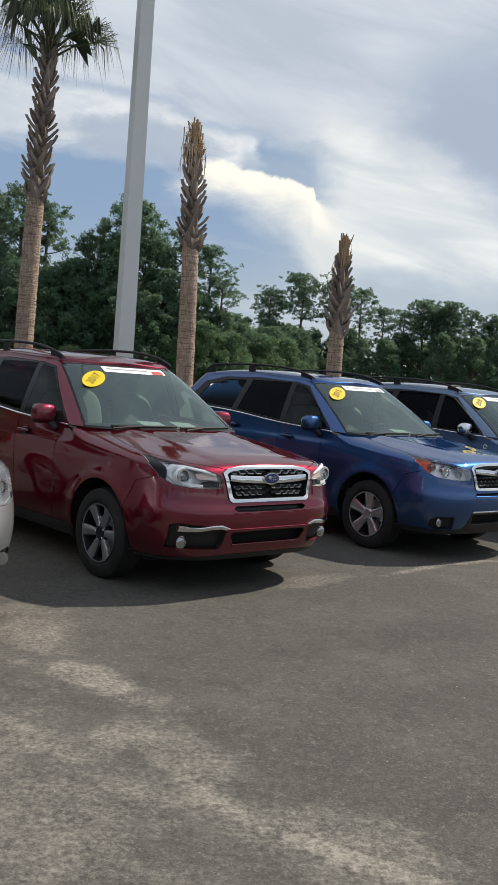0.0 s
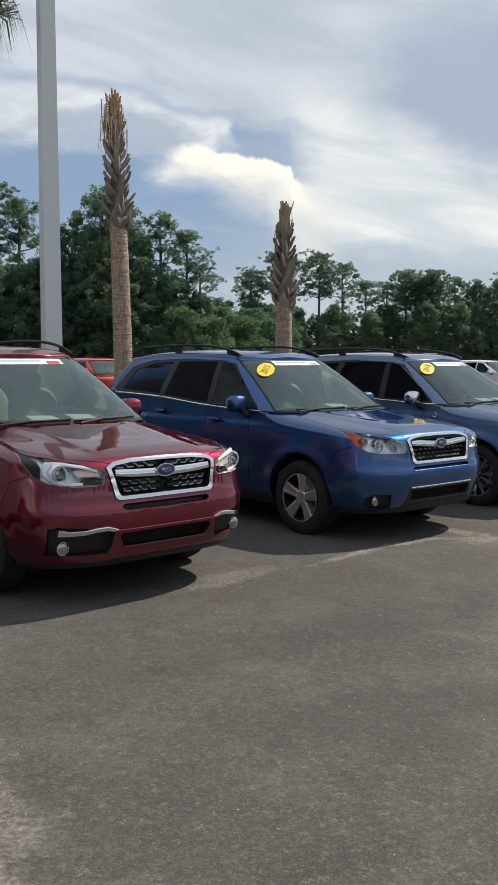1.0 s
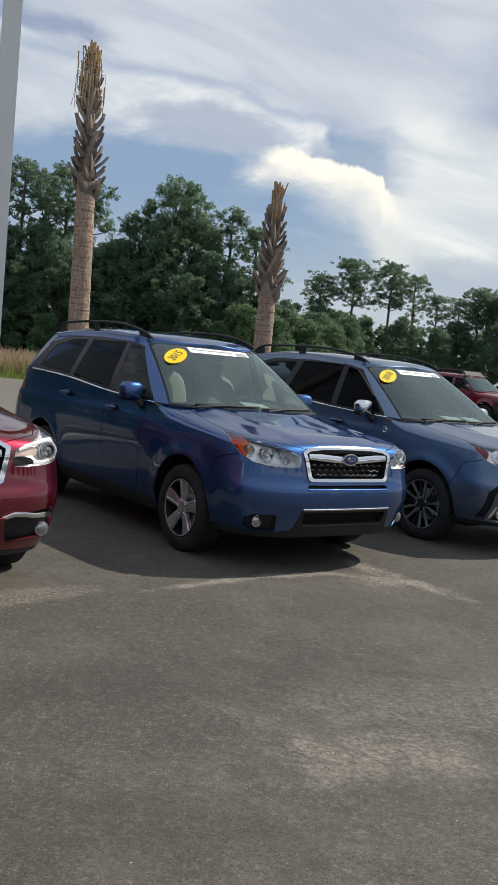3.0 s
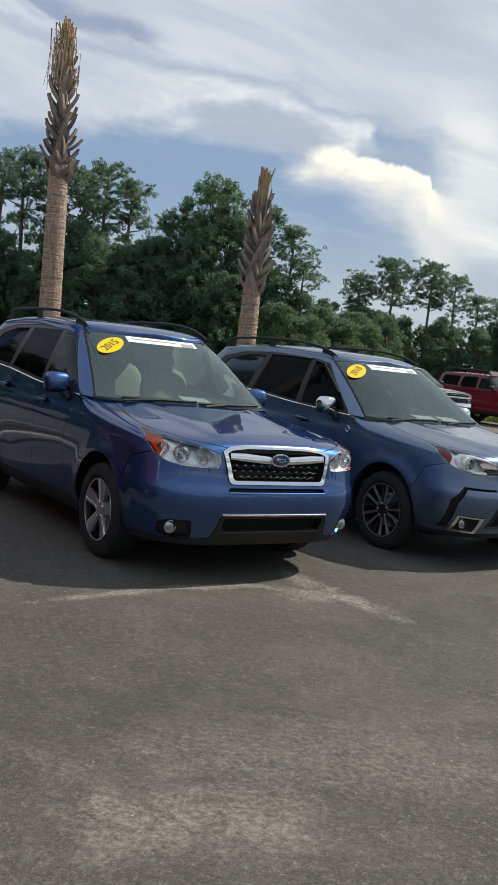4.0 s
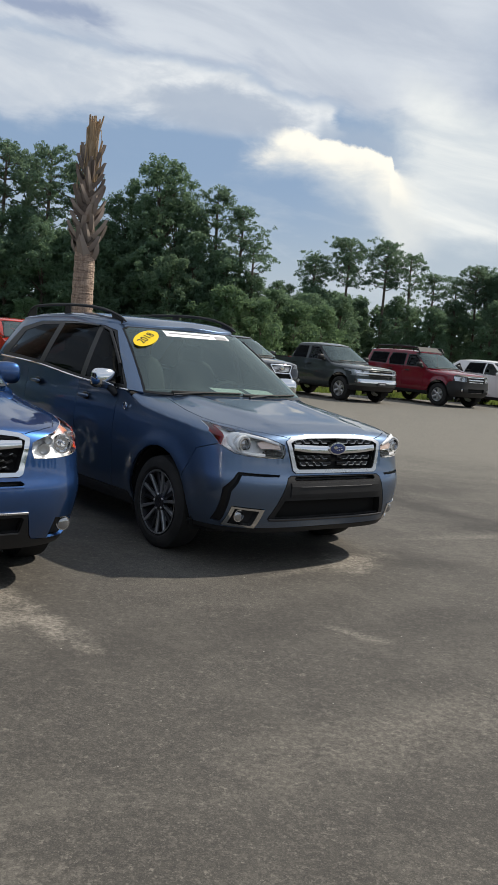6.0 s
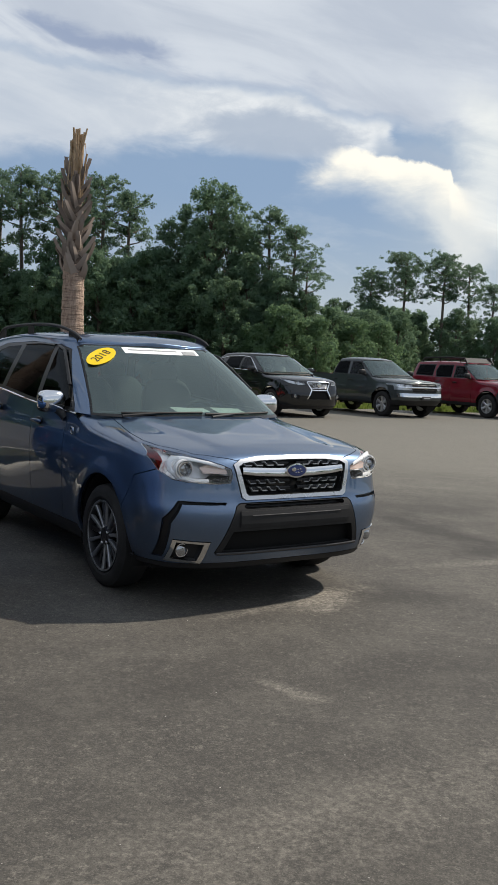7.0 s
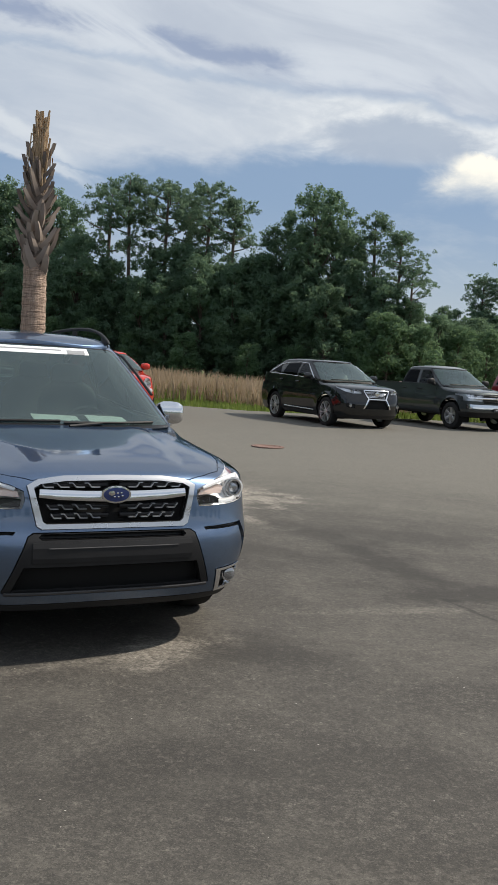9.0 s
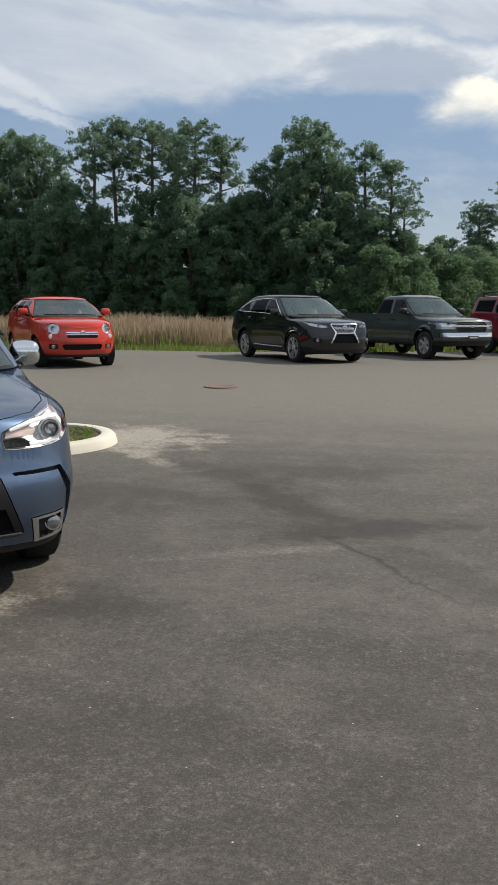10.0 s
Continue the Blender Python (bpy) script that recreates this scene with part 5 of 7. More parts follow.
def suv_hulls():
    low = Hull(curve((0.20, 0.80), (0.27, 0.845), (0.36, 0.872), (0.50, 0.888), (0.66, 0.897), (0.80, 0.897), (0.90, 0.889), (0.98, 0.874), (1.06, 0.860), (1.25, 0.835)),
               curve((0.20, 0.16), (0.28, 0.09), (0.36, 0.045), (0.46, 0.012), (0.54, 0.0), (0.62, 0.002), (0.68, 0.022), (0.74, 0.034), (0.82, 0.044), (0.90, 0.060), (0.96, 0.085), (1.1, 0.16)),
               curve((0.25, 4.45), (0.4, 4.55), (0.6, 4.59), (0.9, 4.57), (1.1, 4.52), (1.3, 4.46)),
               curve((0, 0.26), (0.4, 0.25), (0.8, 0.23), (4.0, 0.24), (4.5, 0.30)), suv_top, (0.82, 3.9), (0.5, 4.0), suv_flare)
    cabin = Hull(curve((1.05, 0.858), (1.14, 0.846), (1.3, 0.79), (1.45, 0.725), (1.57, 0.665), (1.66, 0.60)),
                 curve((1.05, 1.08), (1.12, 1.20), (1.35, 1.60), (1.5, 1.87), (1.58, 2.04), (1.66, 2.3)),
                 curve((1.1, 4.50), (1.3, 4.42), (1.5, 4.25), (1.6, 4.12)),
                 lambda s: suv_belt(s) - 0.016, curve((1.6, 1.570), (2.1, 1.580), (2.8, 1.598), (3.6, 1.585), (4.1, 1.56)), (0.5, 3.0), (0.35, 3.5))
    return low, cabin


suv_roof = curve((2.05, 1.592), (2.2, 1.630), (2.4, 1.650), (2.9, 1.668), (3.6, 1.652), (4.0, 1.615), (4.15, 1.585))
suv_rail = curve((2.10, 1.588), (2.24, 1.634), (2.46, 1.676), (2.75, 1.700), (3.2, 1.706), (3.7, 1.694), (3.96, 1.672), (4.12, 1.590))
ANY = lambda c: True
GRILLE_OUT = [(-0.02, 0.946), (0.26, 0.942), (0.39, 0.926), (0.444, 0.898), (0.398, 0.704), (0.374, 0.688), (-0.02, 0.688)]
GRILLE_IN = [(-0.02, 0.922), (0.25, 0.918), (0.375, 0.904), (0.410, 0.886), (0.368, 0.728), (0.350, 0.714), (-0.02, 0.714)]
LAMP = [(0.470, 0.790), (0.456, 0.830), (0.462, 0.874), (0.526, 0.902), (0.591, 0.922), (0.690, 0.950), (0.765, 0.966), (0.806, 0.986), (0.856, 0.930), (0.834, 0.852), (0.806, 0.825), (0.784, 0.807), (0.72, 0.795), (0.65, 0.789), (0.54, 0.787)]
# where the side marker begins in the lamp: half-width at z 0.70 and at z 1.02
MARKER = {"blue15": (0.864, 0.750), "steel18": (0.874, 0.786), "red17": (0.830, 0.788)}



def circle(cx, cy, r, n=28):
    return [(cx + r * math.cos(2 * math.pi * k / n), cy + r * math.sin(2 * math.pi * k / n)) for k in range(n)]


def both(name, bm_half, tag, value, mat, thing, label="", work=None, smooth=32, parent=None):
    """The two mirrored pieces of a part."""
    made = []
    for mirror in (None, "flip"):
        bm = pick(bm_half, tag, value, mirror)
        if not len(bm.faces):
            bm.free()
            continue
        (work or edge_in)(bm)
        made.append(part(name, bm, mat, parent or thing, label, smooth=smooth))
    return made


def one(name, bm_half, tag, value, mat, thing, label="", work=None, smooth=32):
    bm = pick(bm_half, tag, value, "join")
    (work or edge_in)(bm)
    return part(name, bm, mat, thing, label, smooth=smooth)


def sticker_on(hull, x, z, tilt):
    """A frame on the windscreen at (x, z): origin, across, up, outward."""
    o = Vector((x, hull.front_s(x, z), z))
    across = (Vector((x + 0.02, hull.front_s(x + 0.02, z), z)) - o).normalized()
    up = (Vector((x, hull.front_s(x, z + 0.02), z + 0.02)) - o).normalized()
    out = across.cross(up).normalized()
    up = out.cross(across).normalized()
    m = Matrix((across, up, out)).transposed().to_4x4()
    m.translation = o
    return m @ Matrix.Rotation(radians(tilt), 4, "Z")


def seat(thing, x, y, mat, wide=0.24):
    bm = bmesh.new()
    rounded(bm, (wide, 0.27, 0.10), (x, y, 0.66), 4)
    rounded(bm, (wide, 0.085, 0.36), (x, y + 0.30, 0.98), 3.6, Euler((radians(-14), 0, 0)).to_matrix().to_4x4())
    s = part("seat", bm, mat, thing, smooth=60)
    bm = bmesh.new()
    rounded(bm, (0.125, 0.05, 0.085), (x, y + 0.43, 1.37), 3.0)
    for d in (-0.05, 0.05):
        tube(bm, [(x + d, y + 0.41, 1.2), (x + d, y + 0.43, 1.34)], 0.007, 6)
    part("headrest", bm, mat, s, smooth=60)


def make_suv(name, label, m, paint, style):
    """A compact SUV. style: 'red17', 'blue15' or 'steel18'."""
    thing = empty(name, m, label, "car", "cars of the front row")
    low, cabin = suv_hulls()
    low.steps = 50
    bm = low.build(0.6, 62, 34, suv_cap, 26, 2.6, lambda s: s < 1.5 or s > 4.15, suv_crease)
    tag = bm.faces.layers.int.new("tag")
    side = lambda c: c.x > 0.5
    # panels
    carve(bm, tag, "side", [(1.2, 0.1), (3.3, 0.1), (3.3, 0.335), (1.2, 0.335)], side, 7)
    carve(bm, tag, "side", [(0.50, 0.80), (0.60, 0.60), (0.64, 0.20), (1.30, 0.20), (1.40, 0.335), (1.66, 0.335), (1.66, 1.30), (0.20, 1.30), (0.26, 0.80)], side, 4)
    carve(bm, tag, "side", [(1.66, 0.335), (2.30, 0.335), (2.36, 1.30), (1.66, 1.30)], side, 5)
    carve(bm, tag, "side", [(2.30, 0.335), (3.10, 0.335), (3.22, 0.60), (3.36, 0.85), (3.42, 1.3), (2.36, 1.3)], side, 6)
    carve(bm, tag, "side", [(-0.3, 0.1), (0.66, 0.1), (0.61, 0.60), (0.50, 0.80), (0.30, 0.86), (0.30, 0.99), (-0.3, 0.99)], ANY, 2)
    carve(bm, tag, "top", [(-0.02, 0.088), (0.42, 0.094), (0.52, 0.135), (0.64, 0.225), (0.750, 0.48), (0.772, 0.62), (0.757, 0.85), (0.722, 1.05), (0.675, 1.33), (0.62, 1.338), (-0.02, 1.30)], lambda c: c.z > 0.90 and c.y < 1.5, 3)
    carve(bm, tag, "top", [(-0.02, 1.30), (0.62, 1.338), (0.675, 1.33), (0.80, 1.52), (-0.02, 1.52)], lambda c: c.z > 1.0 and 1.25 < c.y < 1.55, 30)
    carve(bm, tag, "side", [(4.18, 1.02), (4.70, 0.94), (4.70, 1.28), (4.36, 1.26), (4.24, 1.16)], lambda c: c.y > 4.0 and c.x > 0.5, 19)
    for a in SUV_AXLES:
        carve(bm, tag, "side", circle(a, 0.362, 0.392), lambda c: c.x > 0.55 and c.z < 0.9, 99)
    front = lambda c: c.y < 0.75
    carve(bm, tag, "front", LAMP, front, 8)
    carve(bm, tag, "side", [(0.60, 1.03), (0.588, 0.987), (0.41, 0.925), (0.30, 0.85), (0.275, 0.78), (0.95, 0.78), (0.95, 1.03)], lambda c: c.y < 0.80 and c.x > 0.6 and inside(LAMP, (c.x, c.z)), 4)
    carve(bm, tag, "front", GRILLE_OUT, front, 10)
    carve(bm, tag, "front", GRILLE_IN, front, 9)
    if style == "red17":
        carve(bm, tag, "front", [(-0.02, 0.662), (0.335, 0.662), (0.360, 0.648), (0.330, 0.628), (-0.02, 0.624)], front, 11)
        carve(bm, tag, "front", [(-0.02, 0.478), (0.355, 0.474), (0.372, 0.455), (0.335, 0.392), (-0.02, 0.388)], front, 12)
        carve(bm, tag, "front", [(0.420, 0.512), (0.76, 0.540), (0.80, 0.525), (0.79, 0.36), (0.45, 0.355), (0.43, 0.40)], front, 13)
        carve(bm, tag, "front", [(-0.02, 0.15), (0.92, 0.15), (0.90, 0.275), (0.62, 0.290), (0.30, 0.305), (-0.02, 0.305)], front, 14)
    elif style == "blue15":
        carve(bm, tag, "front", [(-0.02, 0.664), (0.385, 0.664), (0.405, 0.650), (0.390, 0.640), (-0.02, 0.638)], front, 11)
        carve(bm, tag, "front", [(-0.02, 0.15), (0.92, 0.15), (0.90, 0.31), (0.82, 0.305), (0.70, 0.300), (0.49, 0.318), (0.470, 0.345), (0.435, 0.482), (-0.02, 0.482)], front, 14)
        carve(bm, tag, "front", [(-0.02, 0.458), (0.40, 0.458), (0.415, 0.445), (0.40, 0.372), (-0.02, 0.366)], front, 12)
        carve(bm, tag, "front", [(0.630, 0.437), (0.76, 0.432), (0.795, 0.405), (0.785, 0.340), (0.735, 0.308), (0.60, 0.312)], front, 13)
    else:
        carve(bm, tag, "front", [(-0.02, 0.672), (0.41, 0.672), (0.44, 0.655), (0.552, 0.372), (0.53, 0.352), (-0.02, 0.352)], front, 14)
        carve(bm, tag, "front", [(-0.02, 0.664), (0.372, 0.664), (0.385, 0.650), (0.372, 0.640), (-0.02, 0.640)], front, 11)
        carve(bm, tag, "front", [(-0.02, 0.500), (0.455, 0.500), (0.505, 0.376), (-0.02, 0.376)], front, 12)
        carve(bm, tag, "front", [(0.50, 0.676), (0.765, 0.682), (0.832, 0.570), (0.826, 0.330), (0.796, 0.330), (0.798, 0.550), (0.748, 0.666), (0.51, 0.664)], front, 15)
        carve(bm, tag, "front", [(0.590, 0.440), (0.778, 0.450), (0.785, 0.308), (0.612, 0.300)], front, 16)
        carve(bm, tag, "front", [(0.625, 0.426), (0.760, 0.434), (0.765, 0.328), (0.640, 0.318)], front, 13)
        carve(bm, tag, "front", [(-0.02, 0.15), (0.92, 0.15), (0.90, 0.285), (0.55, 0.300), (-0.02, 0.300)], front, 17)
    bm.verts.index_update()
    # dark inner shell behind the panels
    inner = bmesh.new()
    index = {}
    for f in bm.faces:
        if f[tag] in (99, 30) or (f.calc_center_median().y > 1.25 and f.calc_center_median().z > 1.0):
            continue
        vs = []
        for v in f.verts:
            if v.index not in index:
                index[v.index] = inner.verts.new(v.co - v.normal * 0.03)
            vs.append(index[v.index])
        if f[tag] in (8, 9, 11, 12, 13):
            continue
        inner.faces.new(vs)
    for f in list(inner.faces):
        inner.faces.new([inner.verts.new((-v.co.x, v.co.y, v.co.z)) for v in reversed(f.verts)])
    part("inner_shell", inner, M_dark, thing)
    one("rear_body", bm, tag, 0, paint, thing)
    one("front_bumper", bm, tag, 2, paint, thing)
    one("hood", bm, tag, 3, paint, thing)
    one("cowl", bm, tag, 30, M_black, thing)
    both("front_fender", bm, tag, 4, paint, thing)
    both("front_door", bm, tag, 5, paint, thing)
    both("rear_door", bm, tag, 6, paint, thing)
    both("sill", bm, tag, 7, M_black, thing)
    both("tail_light", bm, tag, 19, M_tail, thing, "red tail light")
    # grille
    one("grille_frame", bm, tag, 10, M_chrome if style != "steel18" else M_satin, thing, "bright chrome grille surround", work=lambda b: (shift_out(b, 0.009), edge_in(b, 0.001, 0.03)))
    grille = one("grille", bm, tag, 9, M_dark, thing, "black grille", work=lambda b: recess(b, 0.055))
    one("bumper_slot", bm, tag, 11, M_gloss_black, thing, work=lambda b: recess(b, 0.04))
    one("lower_intake", bm, tag, 12, M_dark, thing, work=lambda b: recess(b, 0.06))
    one("bumper_lower", bm, tag, 14, M_black, thing, "black plastic lower bumper")
    fogs = both("fog_lamp_bezel", bm, tag, 13, M_black, thing, work=lambda b: recess(b, 0.045))
    if style == "steel18":
        both("bumper_groove", bm, tag, 15, M_gloss_black, thing, work=lambda b: recess(b, 0.03))
        both("fog_trim", bm, tag, 16, M_chrome, thing, "chrome fog lamp surround", work=lambda b: (shift_out(b, 0.006), edge_in(b, 0.001, 0.03)))
        one("bumper_lip", bm, tag, 17, M_black, thing)
        b2 = bmesh.new()
        strip(b2, low, sprinkle((-0.54, 0.362), (0.54, 0.362), 24), 0.008, 0.012, 0.02)
        part("bumper_trim", b2, M_trim, thing, "thin dark strip below the intake")
        b2 = bmesh.new()
        strip(b2, low, sprinkle((-0.42, 0.575), (0.42, 0.575), 24), 0.052, 0.010, 0.02)
        part("plate_panel", b2, M_black, thing, bevel=0.003)
        b2 = bmesh.new()
        strip(b2, low, sprinkle((-0.34, 0.598), (0.34, 0.598), 20), 0.003, 0.013, 0.01)
        part("plate_rib", b2, M_trim, thing)
    if style == "red17":
        b2 = bmesh.new()
        strip(b2, low, sprinkle((-0.42, 0.497), (0.42, 0.497), 24), 0.008, 0.014, 0.03)
        part("bumper_trim", b2, paint, thing)
        for d in (-1, 1):
            b2 = bmesh.new()
            strip(b2, low, [(d * x, z) for x, z in ((0.40, 0.500), (0.47, 0.520), (0.54, 0.516), (0.62, 0.503), (0.70, 0.500), (0.755, 0.505))], [0.010, 0.014, 0.014, 0.014, 0.016, 0.022], 0.012, 0.03)
            part("fog_trim", b2, M_chrome, thing, "chrome bar over the fog lamp", smooth=40)
        b2 = bmesh.new()
        strip(b2, low, sprinkle((-0.34, 0.380), (0.34, 0.380), 20), 0.006, 0.008, 0.02)
        part("bumper_trim", b2, paint, thing)
    if style == "blue15":
        b2 = bmesh.new()
        strip(b2, low, sprinkle((-0.435, 0.486), (0.435, 0.486), 24), 0.007, 0.012, 0.02)
        part("bumper_trim", b2, M_satin, thing, "thin silver strip over the intake")
        b2 = bmesh.new()
        strip(b2, low, sprinkle((-0.40, 0.634), (0.40, 0.634), 20), 0.006, 0.006, 0.02)
        part("bumper_trim", b2, paint, thing)
        b2 = bmesh.new()
        strip(b2, low, sprinkle((-0.40, 0.362), (0.40, 0.362), 20), 0.005, 0.004, 0.02)
        part("bumper_trim", b2, M_trim, thing)
    # grille bars and badge
    def bar(pts, half, mat, proud, nm="grille_bar", lab=""):
        b = bmesh.new()
        strip(b, low, pts, half, proud, 0.02)
        part(nm, b, mat, grille, lab, smooth=40)
    if style == "blue15":
        for d in (-1, 1):
            bar([(d * x, z) for x, z in ((0.05, 0.852), (0.15, 0.858), (0.28, 0.868), (0.392, 0.872))], [0.024, 0.025, 0.025, 0.020], M_chrome, 0.006, "grille_wing", "chrome wing bar")
        for r in range(3):
            z = 0.735 + 0.036 * r
            reach = 0.325 + 0.022 * r
            n = 22
            bar([(-reach + 2 * reach * i / n, z + (0.007 if (i + r) % 2 else -0.007)) for i in range(n + 1)], 0.006, M_satin if False else M_gloss_black, -0.018)
            for i in range(n):
                if (i + r) % 2:
                    x = -reach + 2 * reach * i / n
                    bar([(x - 0.010, z + 0.004), (x + 0.010, z + 0.010)], 0.0022, M_satin, -0.012, "grille_glint")
        bar([(-0.36, 0.905), (0.36, 0.905)], 0.010, M_gloss_black, -0.02)
    else:
        for d in (-1, 1):
            bar([(d * x, z) for x, z in ((0.05, 0.848), (0.15, 0.850), (0.28, 0.856), (0.385, 0.864))], [0.026, 0.025, 0.024, 0.020], M_chrome, 0.006, "grille_wing", "chrome wing bar")
            for z, reach in ((0.902, 0.375), (0.795, 0.345), (0.750, 0.325)):
                bar([(d * 0.03, z), (d * reach, z)], 0.010, M_gloss_black, -0.022)
                step = (reach - 0.06) / 4
                for k in range(4):
                    x = 0.075 + step * k
                    bar([(d * x, z - 0.011), (d * (x + step * 0.55), z - 0.011), (d * (x + step * 0.78), z + 0.010), (d * min(x + step * 1.02, reach), z + 0.010)], 0.0036, M_machined, -0.010, "grille_accent", "silver grille accent")
    b = bmesh.new()
    oval(b, low, 0, 0.858, 0.078, 0.045, 0.018)
    badge = part("badge", b, M_chrome, thing, "oval blue badge with a chrome rim", smooth=40)
    b = bmesh.new()
    oval(b, low, 0, 0.858, 0.068, 0.036, 0.022, 0.004)
    part("badge_field", b, M_badge_blue, badge, smooth=60)
    for x, z, r in ((-0.026, 0.866, 0.018), (0.004, 0.866, 0.006), (0.024, 0.868, 0.006), (0.030, 0.853, 0.006), (0.008, 0.848, 0.006), (-0.012, 0.848, 0.005)):
        b = bmesh.new()
        oval(b, low, x, z, r, r * 0.7, 0.028, 0.001, 8)
        part("badge_dot", b, M_chrome, badge)
    # headlights
    lamp_bm = bm
    m0, m1 = MARKER[style]
    carve(lamp_bm, tag, "front", [(m0, 0.70), (0.95, 0.70), (0.95, 1.02), (m1, 1.02)], lambda c: inside(LAMP, (c.x, c.z)) and c.y < (0.588 - 2.87 * (0.987 - c.z) if c.z > 0.925 else 0.41 - 1.467 * (0.925 - c.z)), 81)
    lamp_bm.verts.index_update()
    for k, mirror in enumerate((None, "flip")):
        d = 1 if mirror is None else -1
        clear = pick(lamp_bm, tag, 8, mirror)
        outer = pick(lamp_bm, tag, 81, mirror)
        house = bmesh.new()
        for src in (clear, outer):
            vmap = {v: house.verts.new(v.co) for v in src.verts}
            for f in src.faces:
                house.faces.new([vmap[v] for v in f.verts])
        bmesh.ops.remove_doubles(house, verts=house.verts, dist=0.0006)
        recess(house, 0.032, 0.55)
        edge_in(clear, 0.003, 0.02)
        lamp = part("headlight", clear, M_lens, thing, "clear headlight", smooth=40)
        lamp.visible_shadow = False
        edge_in(outer, 0.001, 0.015)
        part("side_marker", outer, {"blue15": M_amber_lens, "steel18": M_red_lens, "red17": M_gloss_black}[style], lamp, {"blue15": "orange side marker", "steel18": "dark red side marker", "red17": "smoked black lamp corner"}[style], smooth=40)
        part("lamp_housing", house, M_bright, lamp, smooth=30)

        def ring(x, z, r, mat, deep, nm):
            b = bmesh.new()
            lathe(b, [(0.05, r * 0.8), (0.0, r), (-0.012, r * 0.98), (-0.012, r * 0.82), (0.01, r * 0.74), (0.012, 0.0)], 28, "y")
            for v in b.verts:
                v.co += Vector((d * x, low.front_s(x, z) + deep, z))
            part(nm, b, mat, lamp, smooth=40)
        if style == "blue15":
            ring(0.690, 0.858, 0.058, M_chrome, 0.045, "reflector")
            ring(0.775, 0.890, 0.034, M_satin, 0.050, "reflector")
            for x, z, r in ((0.555, 0.832, 0.034), (0.585, 0.880, 0.024)):
                ring(x, z, r, M_satin, 0.048, "reflector")
            b = bmesh.new()
            rounded(b, (0.018, 0.02, 0.018), (d * 0.69, low.front_s(0.69, 0.858) + 0.035, 0.858), 2.0, None, (12, 8))
            part("bulb", b, M_chrome, lamp, smooth=60)
        else:
            ring(0.722, 0.868, 0.060, M_bright, 0.026, "lamp_bowl")
            ring(0.722, 0.868, 0.046, M_chrome, 0.014, "projector_ring")
            b = bmesh.new()
            rounded(b, (0.033, 0.018, 0.033), (d * 0.722, low.front_s(0.722, 0.868) + 0.022, 0.868), 2.0, None, (20, 12))
            part("projector", b, M_fog, lamp, "dark projector lens", smooth=60)
            b = bmesh.new()
            strip(b, low, [(d * x, z) for x, z in ((0.50, 0.882), (0.60, 0.910), (0.70, 0.930), (0.765, 0.932), (0.790, 0.905), (0.788, 0.858), (0.755, 0.822), (0.69, 0.808), (0.60, 0.804))], 0.010, -0.006, 0.02)
            part("lamp_strip", b, M_bright, lamp, "pale C-shaped light strip", smooth=40)
            b = bmesh.new()
            slab(b, [(d * x, low.front_s(x, z) + 0.012, z) for x, z in ((0.476, 0.796), (0.468, 0.830), (0.53, 0.838), (0.580, 0.834), (0.625, 0.806), (0.60, 0.796))], (0, 1, 0), 0.02)
            part("lamp_bezel", b, M_gloss_black, lamp)
            b = bmesh.new()
            slab(b, [(d * x, low.front_s(x, z) + 0.020, z) for x, z in ((0.478, 0.842), (0.485, 0.870), (0.600, 0.896), (0.640, 0.880), (0.620, 0.846), (0.55, 0.846))], (0, 1, 0), 0.012)
            part("turn_signal", b, M_signal, lamp)
        # fog lamp
        fx, fz, fr = {"red17": (0.713, 0.402, 0.042), "blue15": (0.725, 0.381, 0.041), "steel18": (0.722, 0.381, 0.040)}[style]
        b = bmesh.new()
        lathe(b, [(0.03, fr * 0.6), (0.0, fr), (-0.008, fr * 1.04), (-0.008, fr * 0.9), (0.012, fr * 0.5), (0.014, 0.0)], 24, "y")
        for v in b.verts:
            v.co += Vector((d * fx, low.front_s(fx, fz) + 0.022, fz))
        part("fog_lamp", b, M_chrome, fogs[k], "round fog lamp", smooth=40)
        b = bmesh.new()
        rounded(b, (fr * 0.92, 0.012, fr * 0.92), (d * fx, low.front_s(fx, fz) + 0.014, fz), 2.0, None, (18, 10))
        part("fog_glass", b, M_fog, fogs[k], smooth=60)
    # cabin
    cb = cabin.build(1.35, 50, 20, suv_roof, 12, 2.8)
    ctag = cb.faces.layers.int.new("tag")
    sidec = lambda c: c.x > 0.45
    carve(cb, ctag, "side", [(1.565, 1.112), (1.605, 1.160), (2.128, 1.522), (2.30, 1.552), (2.9, 1.572), (3.55, 1.555), (3.90, 1.490), (4.15, 1.270), (4.08, 1.240), (3.2, 1.203), (2.3, 1.138)], sidec, 2)
    carve(cb, ctag, "side", [(1.62, 1.142), (2.28, 1.160), (2.30, 1.535), (2.15, 1.515), (1.80, 1.295)], sidec, 3)
    carve(cb, ctag, "side", [(2.37, 1.166), (3.14, 1.222), (3.04, 1.545), (2.38, 1.546)], sidec, 4)
    carve(cb, ctag, "side", [(3.24, 1.230), (3.98, 1.262), (3.80, 1.465), (3.48, 1.530), (3.15, 1.540)], sidec, 5)
    carve(cb, ctag, "front", [(-0.02, 1.10), (0.80, 1.10), (0.765, 1.175), (0.606, 1.544), (0.558, 1.560), (-0.02, 1.568)], lambda c: c.y < cabin.nose(c.z) + 0.30, 6)
    carve(cb, ctag, "front", [(-0.02, 1.118), (0.782, 1.118), (0.754, 1.175), (0.599, 1.537), (0.555, 1.554), (-0.02, 1.562)], lambda c: c.y < cabin.nose(c.z) + 0.30, 7)
